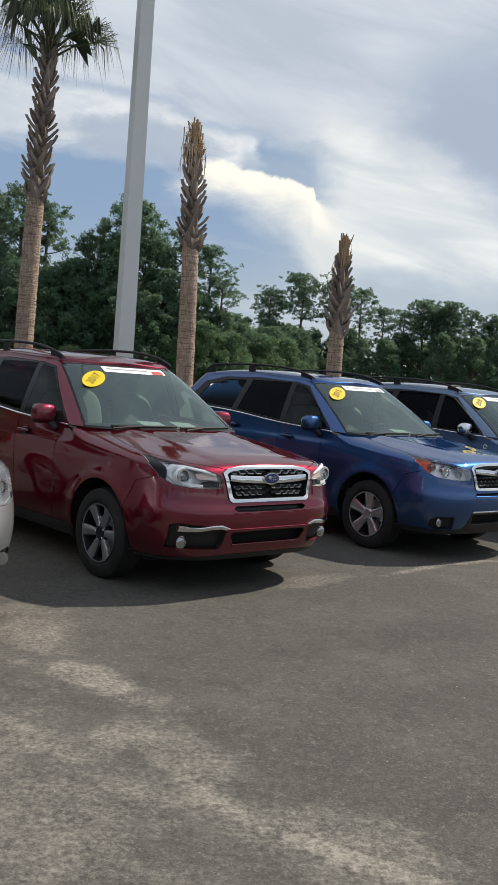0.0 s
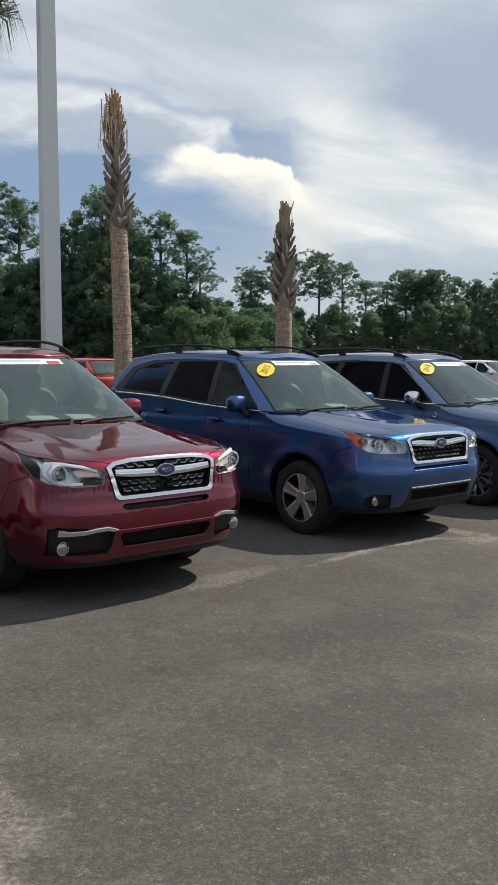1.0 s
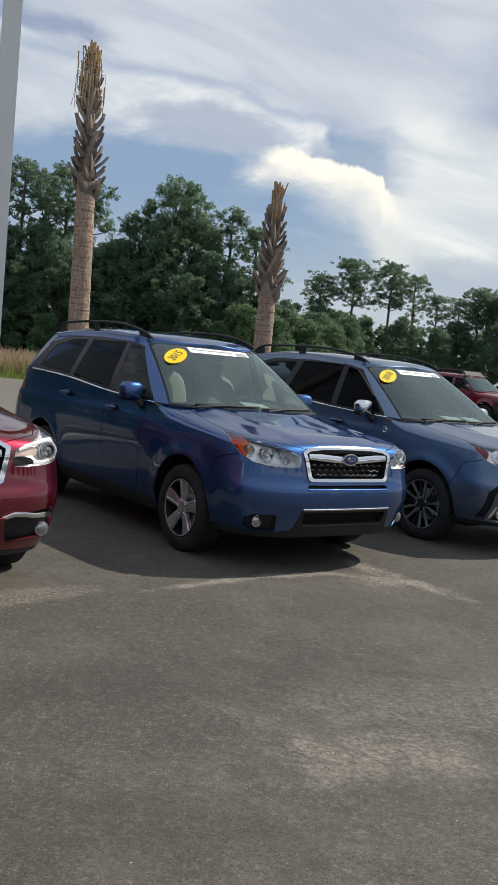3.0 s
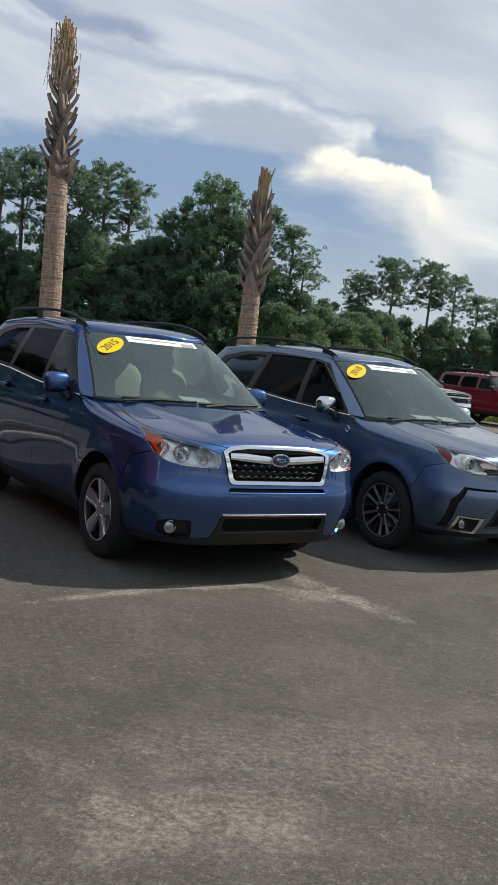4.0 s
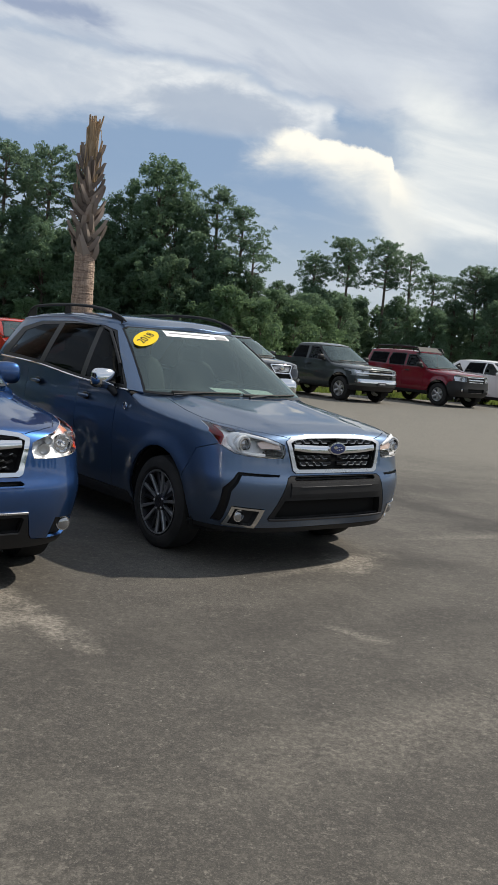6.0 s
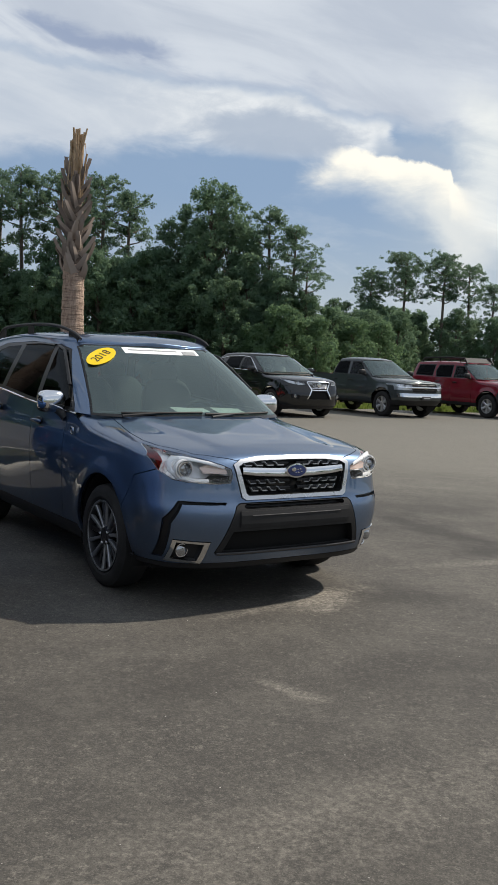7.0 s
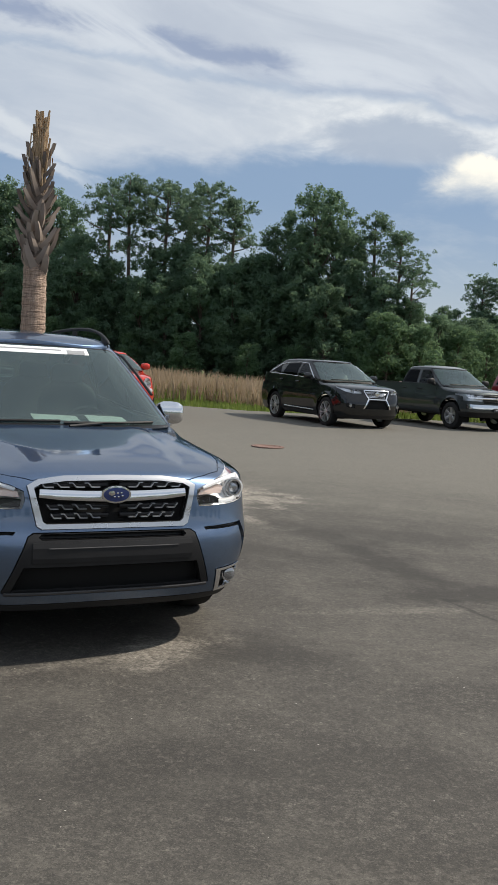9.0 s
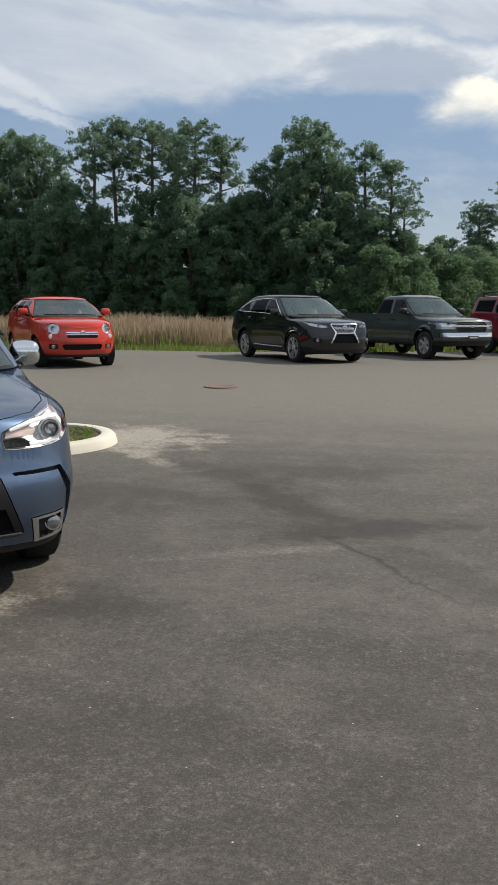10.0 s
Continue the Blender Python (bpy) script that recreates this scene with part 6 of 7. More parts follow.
    carve(cb, ctag, "front", [(-0.02, 1.26), (0.68, 1.26), (0.56, 1.52), (-0.02, 1.54)], lambda c: c.y > 4.05, 8)
    cb.verts.index_update()
    one("roof", cb, ctag, 0, paint, thing)
    both("window_surround", cb, ctag, 2, M_gloss_black, thing, work=lambda b: edge_in(b, 0.001, 0.012))
    flat = lambda b: edge_in(b, 0.001, 0.004)
    tint = M_privacy if style == "steel18" else M_side_glass
    for w in both("front_window", cb, ctag, 3, tint, thing, work=flat) + both("rear_window", cb, ctag, 4, M_privacy, thing, work=flat) + both("quarter_window", cb, ctag, 5, M_privacy, thing, work=flat):
        w.visible_shadow = False
    one("windscreen_seal", cb, ctag, 6, M_gloss_black, thing, work=flat)
    one("windscreen", cb, ctag, 7, M_windscreen, thing, "grey-green windscreen glass", work=flat).visible_shadow = False
    one("tailgate_glass", cb, ctag, 8, M_side_glass, thing, work=flat).visible_shadow = False
    cb.free()
    bm.free()
    # belt strip, handles, mirrors, rails
    for d in (-1, 1):
        b = bmesh.new()
        ss = [1.52 + 2.55 * i / 30 for i in range(31)]
        tube(b, [(d * (low.width(suv_belt(s)) + 0.004), s, suv_belt(s) - 0.004) for s in ss], 0.008, 6)
        part("belt_strip", b, M_chrome, thing, "chrome strip below the windows", smooth=60)
        for s, z in ((2.18, 1.005), (3.12, 1.055)):
            b = bmesh.new()
            rounded(b, (0.016, 0.095, 0.016), (d * 0.905, s, z), 3.0)
            part("door_handle", b, paint, thing, smooth=60)
            b = bmesh.new()
            rounded(b, (0.010, 0.055, 0.032), (d * 0.882, s - 0.01, z), 2.4)
            part("handle_cup", b, M_gloss_black, thing, smooth=60)
        if style == "steel18":
            b = bmesh.new()
            lathe(b, [(0.0, 0.030), (0.008, 0.030), (0.010, 0.026), (0.008, 0.021), (0.0, 0.021)], 20)
            for v in b.verts:
                v.co = Vector((d * (low.width(0.985) + 0.012 + v.co.x), 1.50 + v.co.y, 0.985 + v.co.z))
            part("fender_badge", b, M_chrome, thing, "small round chrome fender badge", smooth=40)
            for line in ([(1.78, 1.290), (1.98, 1.420), (2.15, 1.520), (2.29, 1.545)], [(2.37, 1.552), (2.70, 1.562), (3.04, 1.556)]):
                b = bmesh.new()
                tube(b, [(d * (cabin.width(z) + 0.004), s, z - 0.004) for s, z in line], 0.013, 8, squash=0.6)
                part("wind_deflector", b, M_gloss_black, thing, "dark window deflector", smooth=60)
            b = bmesh.new()
            lathe(b, [(0.0, 0.012), (0.010, 0.012), (0.010, 0.0)], 12)
            for v in b.verts:
                v.co = Vector((d * (low.width(0.985) + 0.010 + v.co.x), 1.50 + v.co.y, 0.985 + v.co.z))
            part("badge_centre", b, M_satin, thing, smooth=40)
        tilt = Euler((0, 0, radians(-d * 10))).to_matrix().to_4x4()
        b = bmesh.new()
        rounded(b, (0.100, 0.075, 0.078), (d * 0.940, 1.775, 1.172), 3.2, tilt)
        mirror = part("wing_mirror", b, M_chrome if style == "steel18" else paint, thing, "chrome mirror cap" if style == "steel18" else "", smooth=60)
        b = bmesh.new()
        rounded(b, (0.095, 0.070, 0.045), (d * 0.940, 1.788, 1.139), 3.2, tilt)
        tube(b, [(d * 0.845, 1.72, 1.06), (d * 0.87, 1.74, 1.09), (d * 0.905, 1.77, 1.12)], [0.05, 0.045, 0.04], 10, True, 0.7)
        part("mirror_base", b, M_black, mirror, smooth=60)
        b = bmesh.new()
        rounded(b, (0.083, 0.006, 0.058), (d * 0.940, 1.848, 1.169), 4.0, tilt)
        part("mirror_glass", b, M_chrome, mirror, smooth=60)
        b = bmesh.new()
        ss = [2.12 + 1.99 * i / 36 for i in range(37)]
        side_x = [d * (0.575 + 0.022 * math.sin(math.pi * i / 36)) for i in range(37)]
        tube(b, [(x, s, suv_rail(s)) for x, s in zip(side_x, ss)], [0.006 if i in (0, 36) else 0.013 for i in range(37)], 8, True, 0.9)
        # solid feet where the rail runs down to the roof, and one in the middle
        for k0, k1 in ((1, 4), (18, 20), (32, 35)):
            top = [(side_x[k], ss[k], suv_rail(ss[k])) for k in range(k0, k1 + 1)]
            slab(b, [(x - 0.007, y, z) for x, y, z in top] + [(x - 0.007, y, suv_roof(y) - 0.09) for x, y, z in reversed(top)], (1, 0, 0), 0.014)
        part("roof_rail", b, M_black, thing, smooth=50)
        wheel_well(thing, d * 0.86, SUV_AXLES[0], 0.41)
        wheel_well(thing, d * 0.86, SUV_AXLES[1], 0.41)
        for a in SUV_AXLES:
            make_wheel(thing, d * 0.785, a, SUV_R, 0.236 if style == "steel18" else 0.224, {"red17": "six blade", "blue15": "five star", "steel18": "ten"}[style], d < 0, True, 17 * a + d * 20)
        b = bmesh.new()
        reach = 0.62
        x0 = 0.02 if d < 0 else -0.62
        pts = [(x0 + reach * i / 10, cabin.front_s(x0 + reach * i / 10, 1.128 + 0.010 * i / 10) - 0.016, 1.128 + 0.010 * i / 10) for i in range(11)]
        tube(b, pts, 0.008, 6)
        tube(b, [(pts[0][0] - 0.02 * d, pts[0][1] - 0.06, 1.112), (pts[4][0], pts[4][1] - 0.012, pts[4][2])], 0.009, 6)
        part("wiper", b, M_black, thing)
    # cabin inside
    b = bmesh.new()
    box(b, -0.78, 0.78, 0.45, 4.4, 0.22, 0.36)
    part("underbody", b, M_dark, thing)
    b = bmesh.new()
    box(b, -0.80, 0.80, 1.2, 4.3, 0.48, 0.55)
    part("floor_pan", b, M_trim, thing)
    b = bmesh.new()
    rounded(b, (0.77, 0.27, 0.15), (0, 1.62, 0.965), 4.5)
    rounded(b, (0.22, 0.12, 0.05), (0.37, 1.70, 1.10), 3.0)
    part("dashboard", b, M_trim, thing, smooth=50)
    b = bmesh.new()
    n = 28
    for k in range(n):
        a0, a1 = 2 * math.pi * k / n, 2 * math.pi * (k + 1) / n
        tube(b, [(0.37 + 0.18 * math.cos(a), 1.97 - 0.07 * math.sin(a), 1.02 + 0.165 * math.sin(a)) for a in (a0, a1)], 0.015, 6, False)
    rounded(b, (0.07, 0.03, 0.05), (0.37, 1.97, 1.02), 3.0)
    part("steering_wheel", b, M_trim, thing, smooth=60)
    cloth = {"red17": M_fabric, "blue15": M_beige, "steel18": M_dark_seat}[style]
    seat(thing, -0.37, 2.10, cloth)
    seat(thing, 0.37, 2.10, cloth)
    seat(thing, -0.33, 3.05, cloth, 0.30)
    seat(thing, 0.33, 3.05, cloth, 0.30)
    b = bmesh.new()
    rounded(b, (0.10, 0.018, 0.034), (0, cabin.front_s(0, 1.50) + 0.07, 1.49), 3.0)
    tube(b, [(0, cabin.front_s(0, 1.53) + 0.01, 1.53), (0, cabin.front_s(0, 1.5) + 0.06, 1.50)], 0.01, 6)
    part("rear_view_mirror", b, M_trim, thing, smooth=60)
    # papers on the dash, label and year sticker on the glass
    for x, w, tilt in {"red17": ((-0.12, 0.24, 12), (0.22, 0.22, -8)), "blue15": ((0.10, 0.26, -6),), "steel18": ((0.02, 0.30, 4), (0.36, 0.26, -4))}[style]:
        b = bmesh.new()
        y0 = cabin.front_s(x, 1.14) + 0.07
        slab(b, [(x - w / 2, y0, 1.118), (x + w / 2, y0 + 0.01, 1.118), (x + w / 2, y0 + 0.18, 1.150), (x - w / 2, y0 + 0.17, 1.158)], (0, 0, 1), 0.002)
        part("paper_sheet", b, M_paper, thing, "white sheet of paper on the dash")
    b = bmesh.new()
    lx = (-0.30, 0.37)
    strip(b, cabin, sprinkle((lx[0], 1.532), (lx[1], 1.535), 20), 0.020, 0.004, 0.003)
    lab = part("window_label", b, M_paper, thing, "long white label on the windscreen top")
    b = bmesh.new()
    strip(b, cabin, sprinkle((lx[1] - 0.16, 1.528), (lx[1] - 0.03, 1.529), 5), 0.012, 0.007, 0.002)
    part("print_bar", b, M_bar_red if style == "red17" else M_bar_grey, lab)
    b = bmesh.new()
    strip(b, cabin, sprinkle((lx[0] + 0.04, 1.536), (lx[1] - 0.20, 1.538), 12), 0.004, 0.007, 0.002)
    part("print_bar", b, M_bar_grey, lab)
    m2 = sticker_on(cabin, *{"red17": (-0.462, 1.448), "blue15": (-0.478, 1.468), "steel18": (-0.505, 1.478)}[style], 54) @ Matrix.Translation((0, 0, 0.006))
    b = bmesh.new()
    ring = [m2 @ Vector((0.145 * math.cos(2 * math.pi * k / 36), 0.085 * math.sin(2 * math.pi * k / 36), 0)) for k in range(36)]
    slab(b, ring, m2.to_3x3() @ Vector((0, 0, -1)), 0.003)
    dot = part("year_sticker", b, M_yellow, thing, "yellow oval sticker with a black model year")
    b = text_mesh({"red17": "2017", "blue15": "2015", "steel18": "2018"}[style], 0.098)
    bmesh.ops.transform(b, matrix=m2 @ Matrix.Translation((0, 0, 0.002)) @ Matrix.Scale(0.95, 4, (1, 0, 0)), verts=b.verts)
    part("year_print", b, M_ink, dot)
    # the upright greenhouse stands a little taller than its hull
    for ob in thing.children_recursive:
        if ob.type == "MESH" and not ob.name.startswith(("wheel", "tyre")) and (ob.parent is thing or not ob.parent.name.startswith("wheel")):
            for v in ob.data.vertices:
                if v.co.z > 1.18:
                    v.co.z += 0.11 * (v.co.z - 1.18)
    return thing


P_red = car_paint("dark_red_paint", (0.150, 0.010, 0.024), 0.95, 0.37)
P_blue = car_paint("deep_blue_paint", (0.028, 0.079, 0.220), 0.95, 0.37)
P_steel = car_paint("slate_blue_paint", (0.102, 0.152, 0.242), 0.95, 0.37)
TURN_ROW = 42.5
make_suv("compact_suv", "dark red compact SUV with yellow 2017 windscreen sticker", pose(0.211, 6.553, 0, 0, 0, 42.4), P_red, "red17")
make_suv("compact_suv", "deep blue compact SUV with yellow 2015 windscreen sticker", pose(2.507, 8.682, 0, 0, 0, 41.1), P_blue, "blue15")
make_suv("compact_suv", "slate blue compact SUV with chrome mirrors and 2018 sticker", pose(4.565, 10.43, 0, 0, 0, 42.7), P_steel, "steel18")


# ---- the cars across the lane and the silver one beside the red SUV ----
def car_hulls(p):
    L, W, h0, h1, cowl, b0, b1, roof = p["L"], p["W"], p["hood0"], p["hood1"], p["cowl"], p["belt0"], p["belt1"], p["roof"]
    belt = curve((cowl, b0), (L * 0.5, (b0 + b1) / 2), (L * 0.92, b1))
    hood = curve((0.04, h0 - 0.07), (0.12, h0), (cowl * 0.5, h0 + (h1 - h0) * 0.6), (cowl, h1), (cowl + 0.25, h1 + 0.01))
    bulge = curve((0.0, 0.06), (0.15, 0.09), (cowl * 0.6, 0.11), (cowl, 0.12))

    def top(s):
        t = blend(cowl - 0.12, cowl + 0.22, s)
        return (hood(s) - bulge(s)) * (1 - t) + belt(s) * t

    def flare(s, z):
        return sum(p.get("flare", 0.022) * math.exp(-((math.hypot(s - a, z - p["R"]) - p["R"] - 0.06) / 0.07) ** 2) * blend(0.25, 0.45, z) for a in p["axles"])

    c = p.get("clear", 0.22)
    low = Hull(curve((c, 0.91 * W), (c + 0.12, 0.97 * W), (0.6, W), (0.82, 0.995 * W), (1.0, 0.97 * W), (1.3, 0.93 * W)),
               curve((c, 0.15), (c + 0.12, 0.05), (0.54, 0.0), (0.68, 0.015), (h0 - 0.1, p.get("lean", 0.06)), (h0 + 0.1, p.get("lean", 0.06) + 0.08)),
               curve((c, L - 0.15), (0.6, L), (0.9, L - 0.02), (1.3, L - 0.12)), lambda s: c + 0.02, top, (p.get("corner", 0.8), p.get("cn", 2.8)), (0.45, 4.0), flare)
    wst, rst = p["wst"], p["rst"]
    re = roof - 0.09
    cabin = Hull(curve((b0 - 0.05, 0.955 * W), (b0 + 0.04, 0.94 * W), (b0 + 0.22, 0.885 * W), (re, p.get("rw", 0.74) * W), (roof, p.get("rw", 0.74) * W - 0.06)),
                 curve((b0 - 0.05, cowl - 0.16), (b0 + 0.02, cowl - 0.04), ((b0 + re) / 2, (cowl + wst) / 2 - 0.02), (re, wst), (roof, wst + 0.25)),
                 curve((b0, p["cab_end"]), ((b0 + re) / 2, (p["cab_end"] * 0.6 + rst * 0.4)), (re, rst), (roof, rst - 0.1)),
                 lambda s: belt(s) - 0.016, lambda s: re, (0.45, 3.0), (0.3, 3.5))
    rl = rst - wst
    crown = curve((wst - 0.02, re + 0.02), (wst + 0.2, roof - 0.03), (wst + 0.35 * rl, roof), (wst + 0.75 * rl, roof - 0.015), (rst - 0.03, re + 0.02))
    return low, cabin, belt, crown


def make_car(name, label, m, paint, p, group="cars across the lane"):
    thing = empty(name, m, label, "car", group)
    low, cabin, belt, crown = car_hulls(p)
    L, W, cowl, b0, roof = p["L"], p["W"], p["cowl"], p["belt0"], p["roof"]
    bm = low.build(0.6, 40, 18, car_cap(low, p), 10, 2.6,
                   lambda s: s < cowl + 0.25 or (s > L - 0.40 and "bed" not in p))
    tag = bm.faces.layers.int.new("tag")
    side = lambda c: c.x > 0.45
    R, (a1, a2) = p["R"], p["axles"]
    d0, d1, d2 = p["doors"]
    sill = p.get("sill", 0.33)
    carve(bm, tag, "side", [(a1 + 0.2, 0.1), (a2 - 0.2, 0.1), (a2 - 0.2, sill), (a1 + 0.2, sill)], side, 7)
    carve(bm, tag, "side", [(0.45, 0.80), (0.55, 0.55), (0.58, 0.2), (a1 + 0.4, 0.2), (a1 + 0.4, sill), (d0, sill), (d0, 1.5), (0.2, 1.5), (0.25, 0.8)], side, 4)
    carve(bm, tag, "side", [(d0, sill), (d1, sill), (d1 + 0.04, 1.5), (d0, 1.5)], side, 5)
    if d2 > d1:
        carve(bm, tag, "side", [(d1, sill), (min(d2, a2 - R - 0.08), sill), (min(d2, a2 - R - 0.02), 0.6), (d2, 0.95), (d2, 1.5), (d1 + 0.04, 1.5)], side, 6)
    carve(bm, tag, "side", [(-0.3, 0.1), (0.60, 0.1), (0.55, 0.55), (0.45, 0.80), (0.28, 0.85), (0.28, 1.2), (-0.3, 1.2)], ANY, 2)
    carve(bm, tag, "top", [(-0.02, 0.10), (0.45 * W, 0.105), (0.72 * W, 0.24), (0.85 * W, 0.55), (0.86 * W, cowl), (-0.02, cowl)], lambda c: c.z > p["hood0"] - 0.05 and c.y < cowl + 0.1, 3)
    for a in (a1, a2):
        carve(bm, tag, "side", circle(a, R + 0.02, R + p.get("arch", 0.05), 24), lambda c: c.x > 0.5, 99)
    front = lambda c: c.y < 0.7
    for key, value in (("lower", 14), ("intake", 12), ("grille_out", 10), ("grille_in", 9), ("lamp", 8), ("fog", 13)):
        if key in p:
            carve(bm, tag, "front", p[key], front, value)
    carve(bm, tag, "side", [(L - 0.34, b0 - 0.16), (L + 0.1, b0 - 0.20), (L + 0.1, b0 + 0.14), (L - 0.2, b0 + 0.14)], lambda c: c.y > L - 0.5 and c.x > 0.5 * W, 18)
    bm.verts.index_update()
    inner = bmesh.new()
    index = {}
    for f in bm.faces:
        if f[tag] in (99, 8, 9, 12, 13) or (f.calc_center_median().y > cowl - 0.1 and f.calc_center_median().z > b0 - 0.12):
            continue
        vs = []
        for v in f.verts:
            if v.index not in index:
                index[v.index] = inner.verts.new(v.co - v.normal * 0.03)
            vs.append(index[v.index])
        inner.faces.new(vs)
    for f in list(inner.faces):
        inner.faces.new([inner.verts.new((-v.co.x, v.co.y, v.co.z)) for v in reversed(f.verts)])
    part("inner_shell", inner, M_dark, thing)
    one("rear_body", bm, tag, 0, paint, thing)
    one("front_bumper", bm, tag, 2, p.get("bumper_mat", paint), thing)
    one("hood", bm, tag, 3, paint, thing)
    both("front_fender", bm, tag, 4, paint, thing)
    both("front_door", bm, tag, 5, paint, thing)
    if d2 > d1:
        both("rear_door", bm, tag, 6, paint, thing)
    both("sill", bm, tag, 7, p.get("sill_mat", M_black), thing)
    if "lower" in p:
        one("bumper_lower", bm, tag, 14, p.get("lower_mat", M_black), thing)
    if "intake" in p:
        one("lower_intake", bm, tag, 12, M_dark, thing, work=lambda b: recess(b, 0.05))
    if "grille_out" in p:
        one("grille_frame", bm, tag, 10, M_chrome, thing, "chrome grille surround", work=lambda b: (shift_out(b, 0.008), edge_in(b, 0.001, 0.03)))
    grille = one("grille", bm, tag, 9, M_gloss_black, thing, work=lambda b: recess(b, 0.04)) if "grille_in" in p else thing
    for x, z, half, mat, proud in p.get("bars", ()):
        b = bmesh.new()
        strip(b, low, sprinkle((-x, z), (x, z), 10), half, proud, 0.03)
        part("grille_bar", b, mat, grille, smooth=40)
    if "badge" in p:
        b = bmesh.new()
        oval(b, low, 0, p["badge"][0], p["badge"][1], p["badge"][2], 0.02)
        part("badge", b, M_chrome, thing, smooth=40)
    for mirror in (None, "flip"):
        d = 1 if mirror is None else -1
        clear = pick(bm, tag, 8, mirror)
        house = pick(bm, tag, 8, mirror)
        recess(house, 0.05)
        edge_in(clear, 0.003, 0.015)
        lamp = part("headlight", clear, M_lens, thing, "clear headlight", smooth=40)
        lamp.visible_shadow = False
        part("lamp_housing", house, p.get("house", M_satin), lamp, smooth=30)
        lx, lz, lr = p["bulb"]
        b = bmesh.new()
        lathe(b, [(0.05, lr * 0.8), (0.0, lr), (-0.012, lr), (-0.012, lr * 0.8), (0.01, lr * 0.7), (0.012, 0.0)], 20, "y")
        for v in b.verts:
            v.co += Vector((d * lx, low.front_s(lx, lz) + 0.03, lz))
        part("reflector", b, M_chrome, lamp, smooth=40)
        b = pick(bm, tag, 18, mirror)
        edge_in(b, 0.002, 0.02)
        part("tail_light", b, M_tail, thing, "red tail light", smooth=40)
        if "fog" in p:
            b = pick(bm, tag, 13, mirror)
            recess(b, 0.03)
            fg = part("fog_recess", b, M_black, thing, smooth=40)
            fx, fz, fr = p["fog_at"]
            b = bmesh.new()
            lathe(b, [(0.03, fr * 0.6), (0.0, fr), (-0.01, fr), (-0.012, fr * 0.5), (-0.012, 0.0)], 18, "y")
            for v in b.verts:
                v.co += Vector((d * fx, low.front_s(fx, fz) + 0.012, fz))
            part("fog_lamp", b, M_fog, fg, smooth=40)
    # cabin
    cb = cabin.build((b0 + roof) / 2, 34, 14, crown, 10, 2.8)
    ct = cb.faces.layers.int.new("tag")
    sidec = lambda c: c.x > 0.4 * W
    re = roof - 0.09
    for k, poly in enumerate(p["windows"]):
        grow = [(s + (0.03 if s > sum(q[0] for q in poly) / len(poly) else -0.03), z + (0.022 if z > sum(q[1] for q in poly) / len(poly) else -0.022)) for s, z in poly]
        carve(cb, ct, "side", grow, sidec, 2)
    for k, poly in enumerate(p["windows"]):
        carve(cb, ct, "side", poly, sidec, 3 + k)
    rw = p.get("rw", 0.74) * W
    glass = [(-0.02, b0 + 0.02), (0.90 * W, b0 + 0.02), (0.875 * W, b0 + 0.08), (rw - 0.06, re - 0.03), (rw - 0.12, re - 0.012), (-0.02, re - 0.002)]
    near = lambda c: c.y < cabin.nose(c.z) + 0.28
    carve(cb, ct, "front", [(x + 0.02, z + (0.014 if z > b0 + 0.1 else -0.02)) for x, z in glass], near, 20)
    carve(cb, ct, "front", glass, near, 21)
    carve(cb, ct, "front", [(-0.02, b0 + 0.16), (0.76 * W, b0 + 0.16), (rw - 0.1, re - 0.05), (-0.02, re - 0.04)], lambda c: c.y > p["rst"] - 0.1, 22)
    cb.verts.index_update()
    one("roof", cb, ct, 0, p.get("roof_mat", paint), thing)
    both("window_surround", cb, ct, 2, M_gloss_black, thing, work=lambda b: edge_in(b, 0.001, 0.012))
    flat = lambda b: edge_in(b, 0.001, 0.004)
    for k in range(len(p["windows"])):
        for w in both("side_window", cb, ct, 3 + k, M_side_glass if k == 0 else M_privacy, thing, work=flat):
            w.visible_shadow = False
    one("windscreen_seal", cb, ct, 20, M_gloss_black, thing, work=flat)
    one("windscreen", cb, ct, 21, M_windscreen, thing, work=flat).visible_shadow = False
    one("tailgate_glass", cb, ct, 22, M_side_glass, thing, work=flat).visible_shadow = False
    cb.free()
    bm.free()
    rim = p.get("rim", R * 0.66)
    for d in (-1, 1):
        if "outline" in p:
            b = bmesh.new()
            tube(b, [(d * (cabin.width(z) + 0.006), s, z) for s, z in p["outline"]], 0.011, 6)
            part("window_trim", b, M_chrome, thing, "chrome trim round the side windows", smooth=60)
            s0, s1, z = p["sill_strip"]
            b = bmesh.new()
            tube(b, [(d * (low.width(z) + 0.006), s0 + (s1 - s0) * i / 8, z + 0.02 * i / 8) for i in range(9)], 0.014, 6)
            part("sill_strip", b, M_chrome, thing, "chrome sill strip", smooth=60)
        if p.get("strip", True):
            b = bmesh.new()
            s0, s1 = p["windows"][0][0][0], p["strip_end"] if "strip_end" in p else p["windows"][-1][1][0]
            tube(b, [(d * (cabin.width(belt(s)) + 0.012), s, belt(s) + 0.004) for s in [s0 + (s1 - s0) * i / 16 for i in range(17)]], 0.009, 6)
            part("belt_strip", b, p.get("strip_mat", M_chrome), thing, smooth=60)
        for s in (d1 - 0.16, d2 - 0.20)[:1 if d2 <= d1 else 2]:
            b = bmesh.new()
            rounded(b, (0.018, 0.10, 0.018), (d * (low.width(belt(s) - 0.13) + 0.012), s, belt(s) - 0.13), 3.0, None, (10, 6))
            part("door_handle", b, p.get("handle_mat", paint), thing, smooth=60)
        b = bmesh.new()
        ms, mz = p["mirror"]
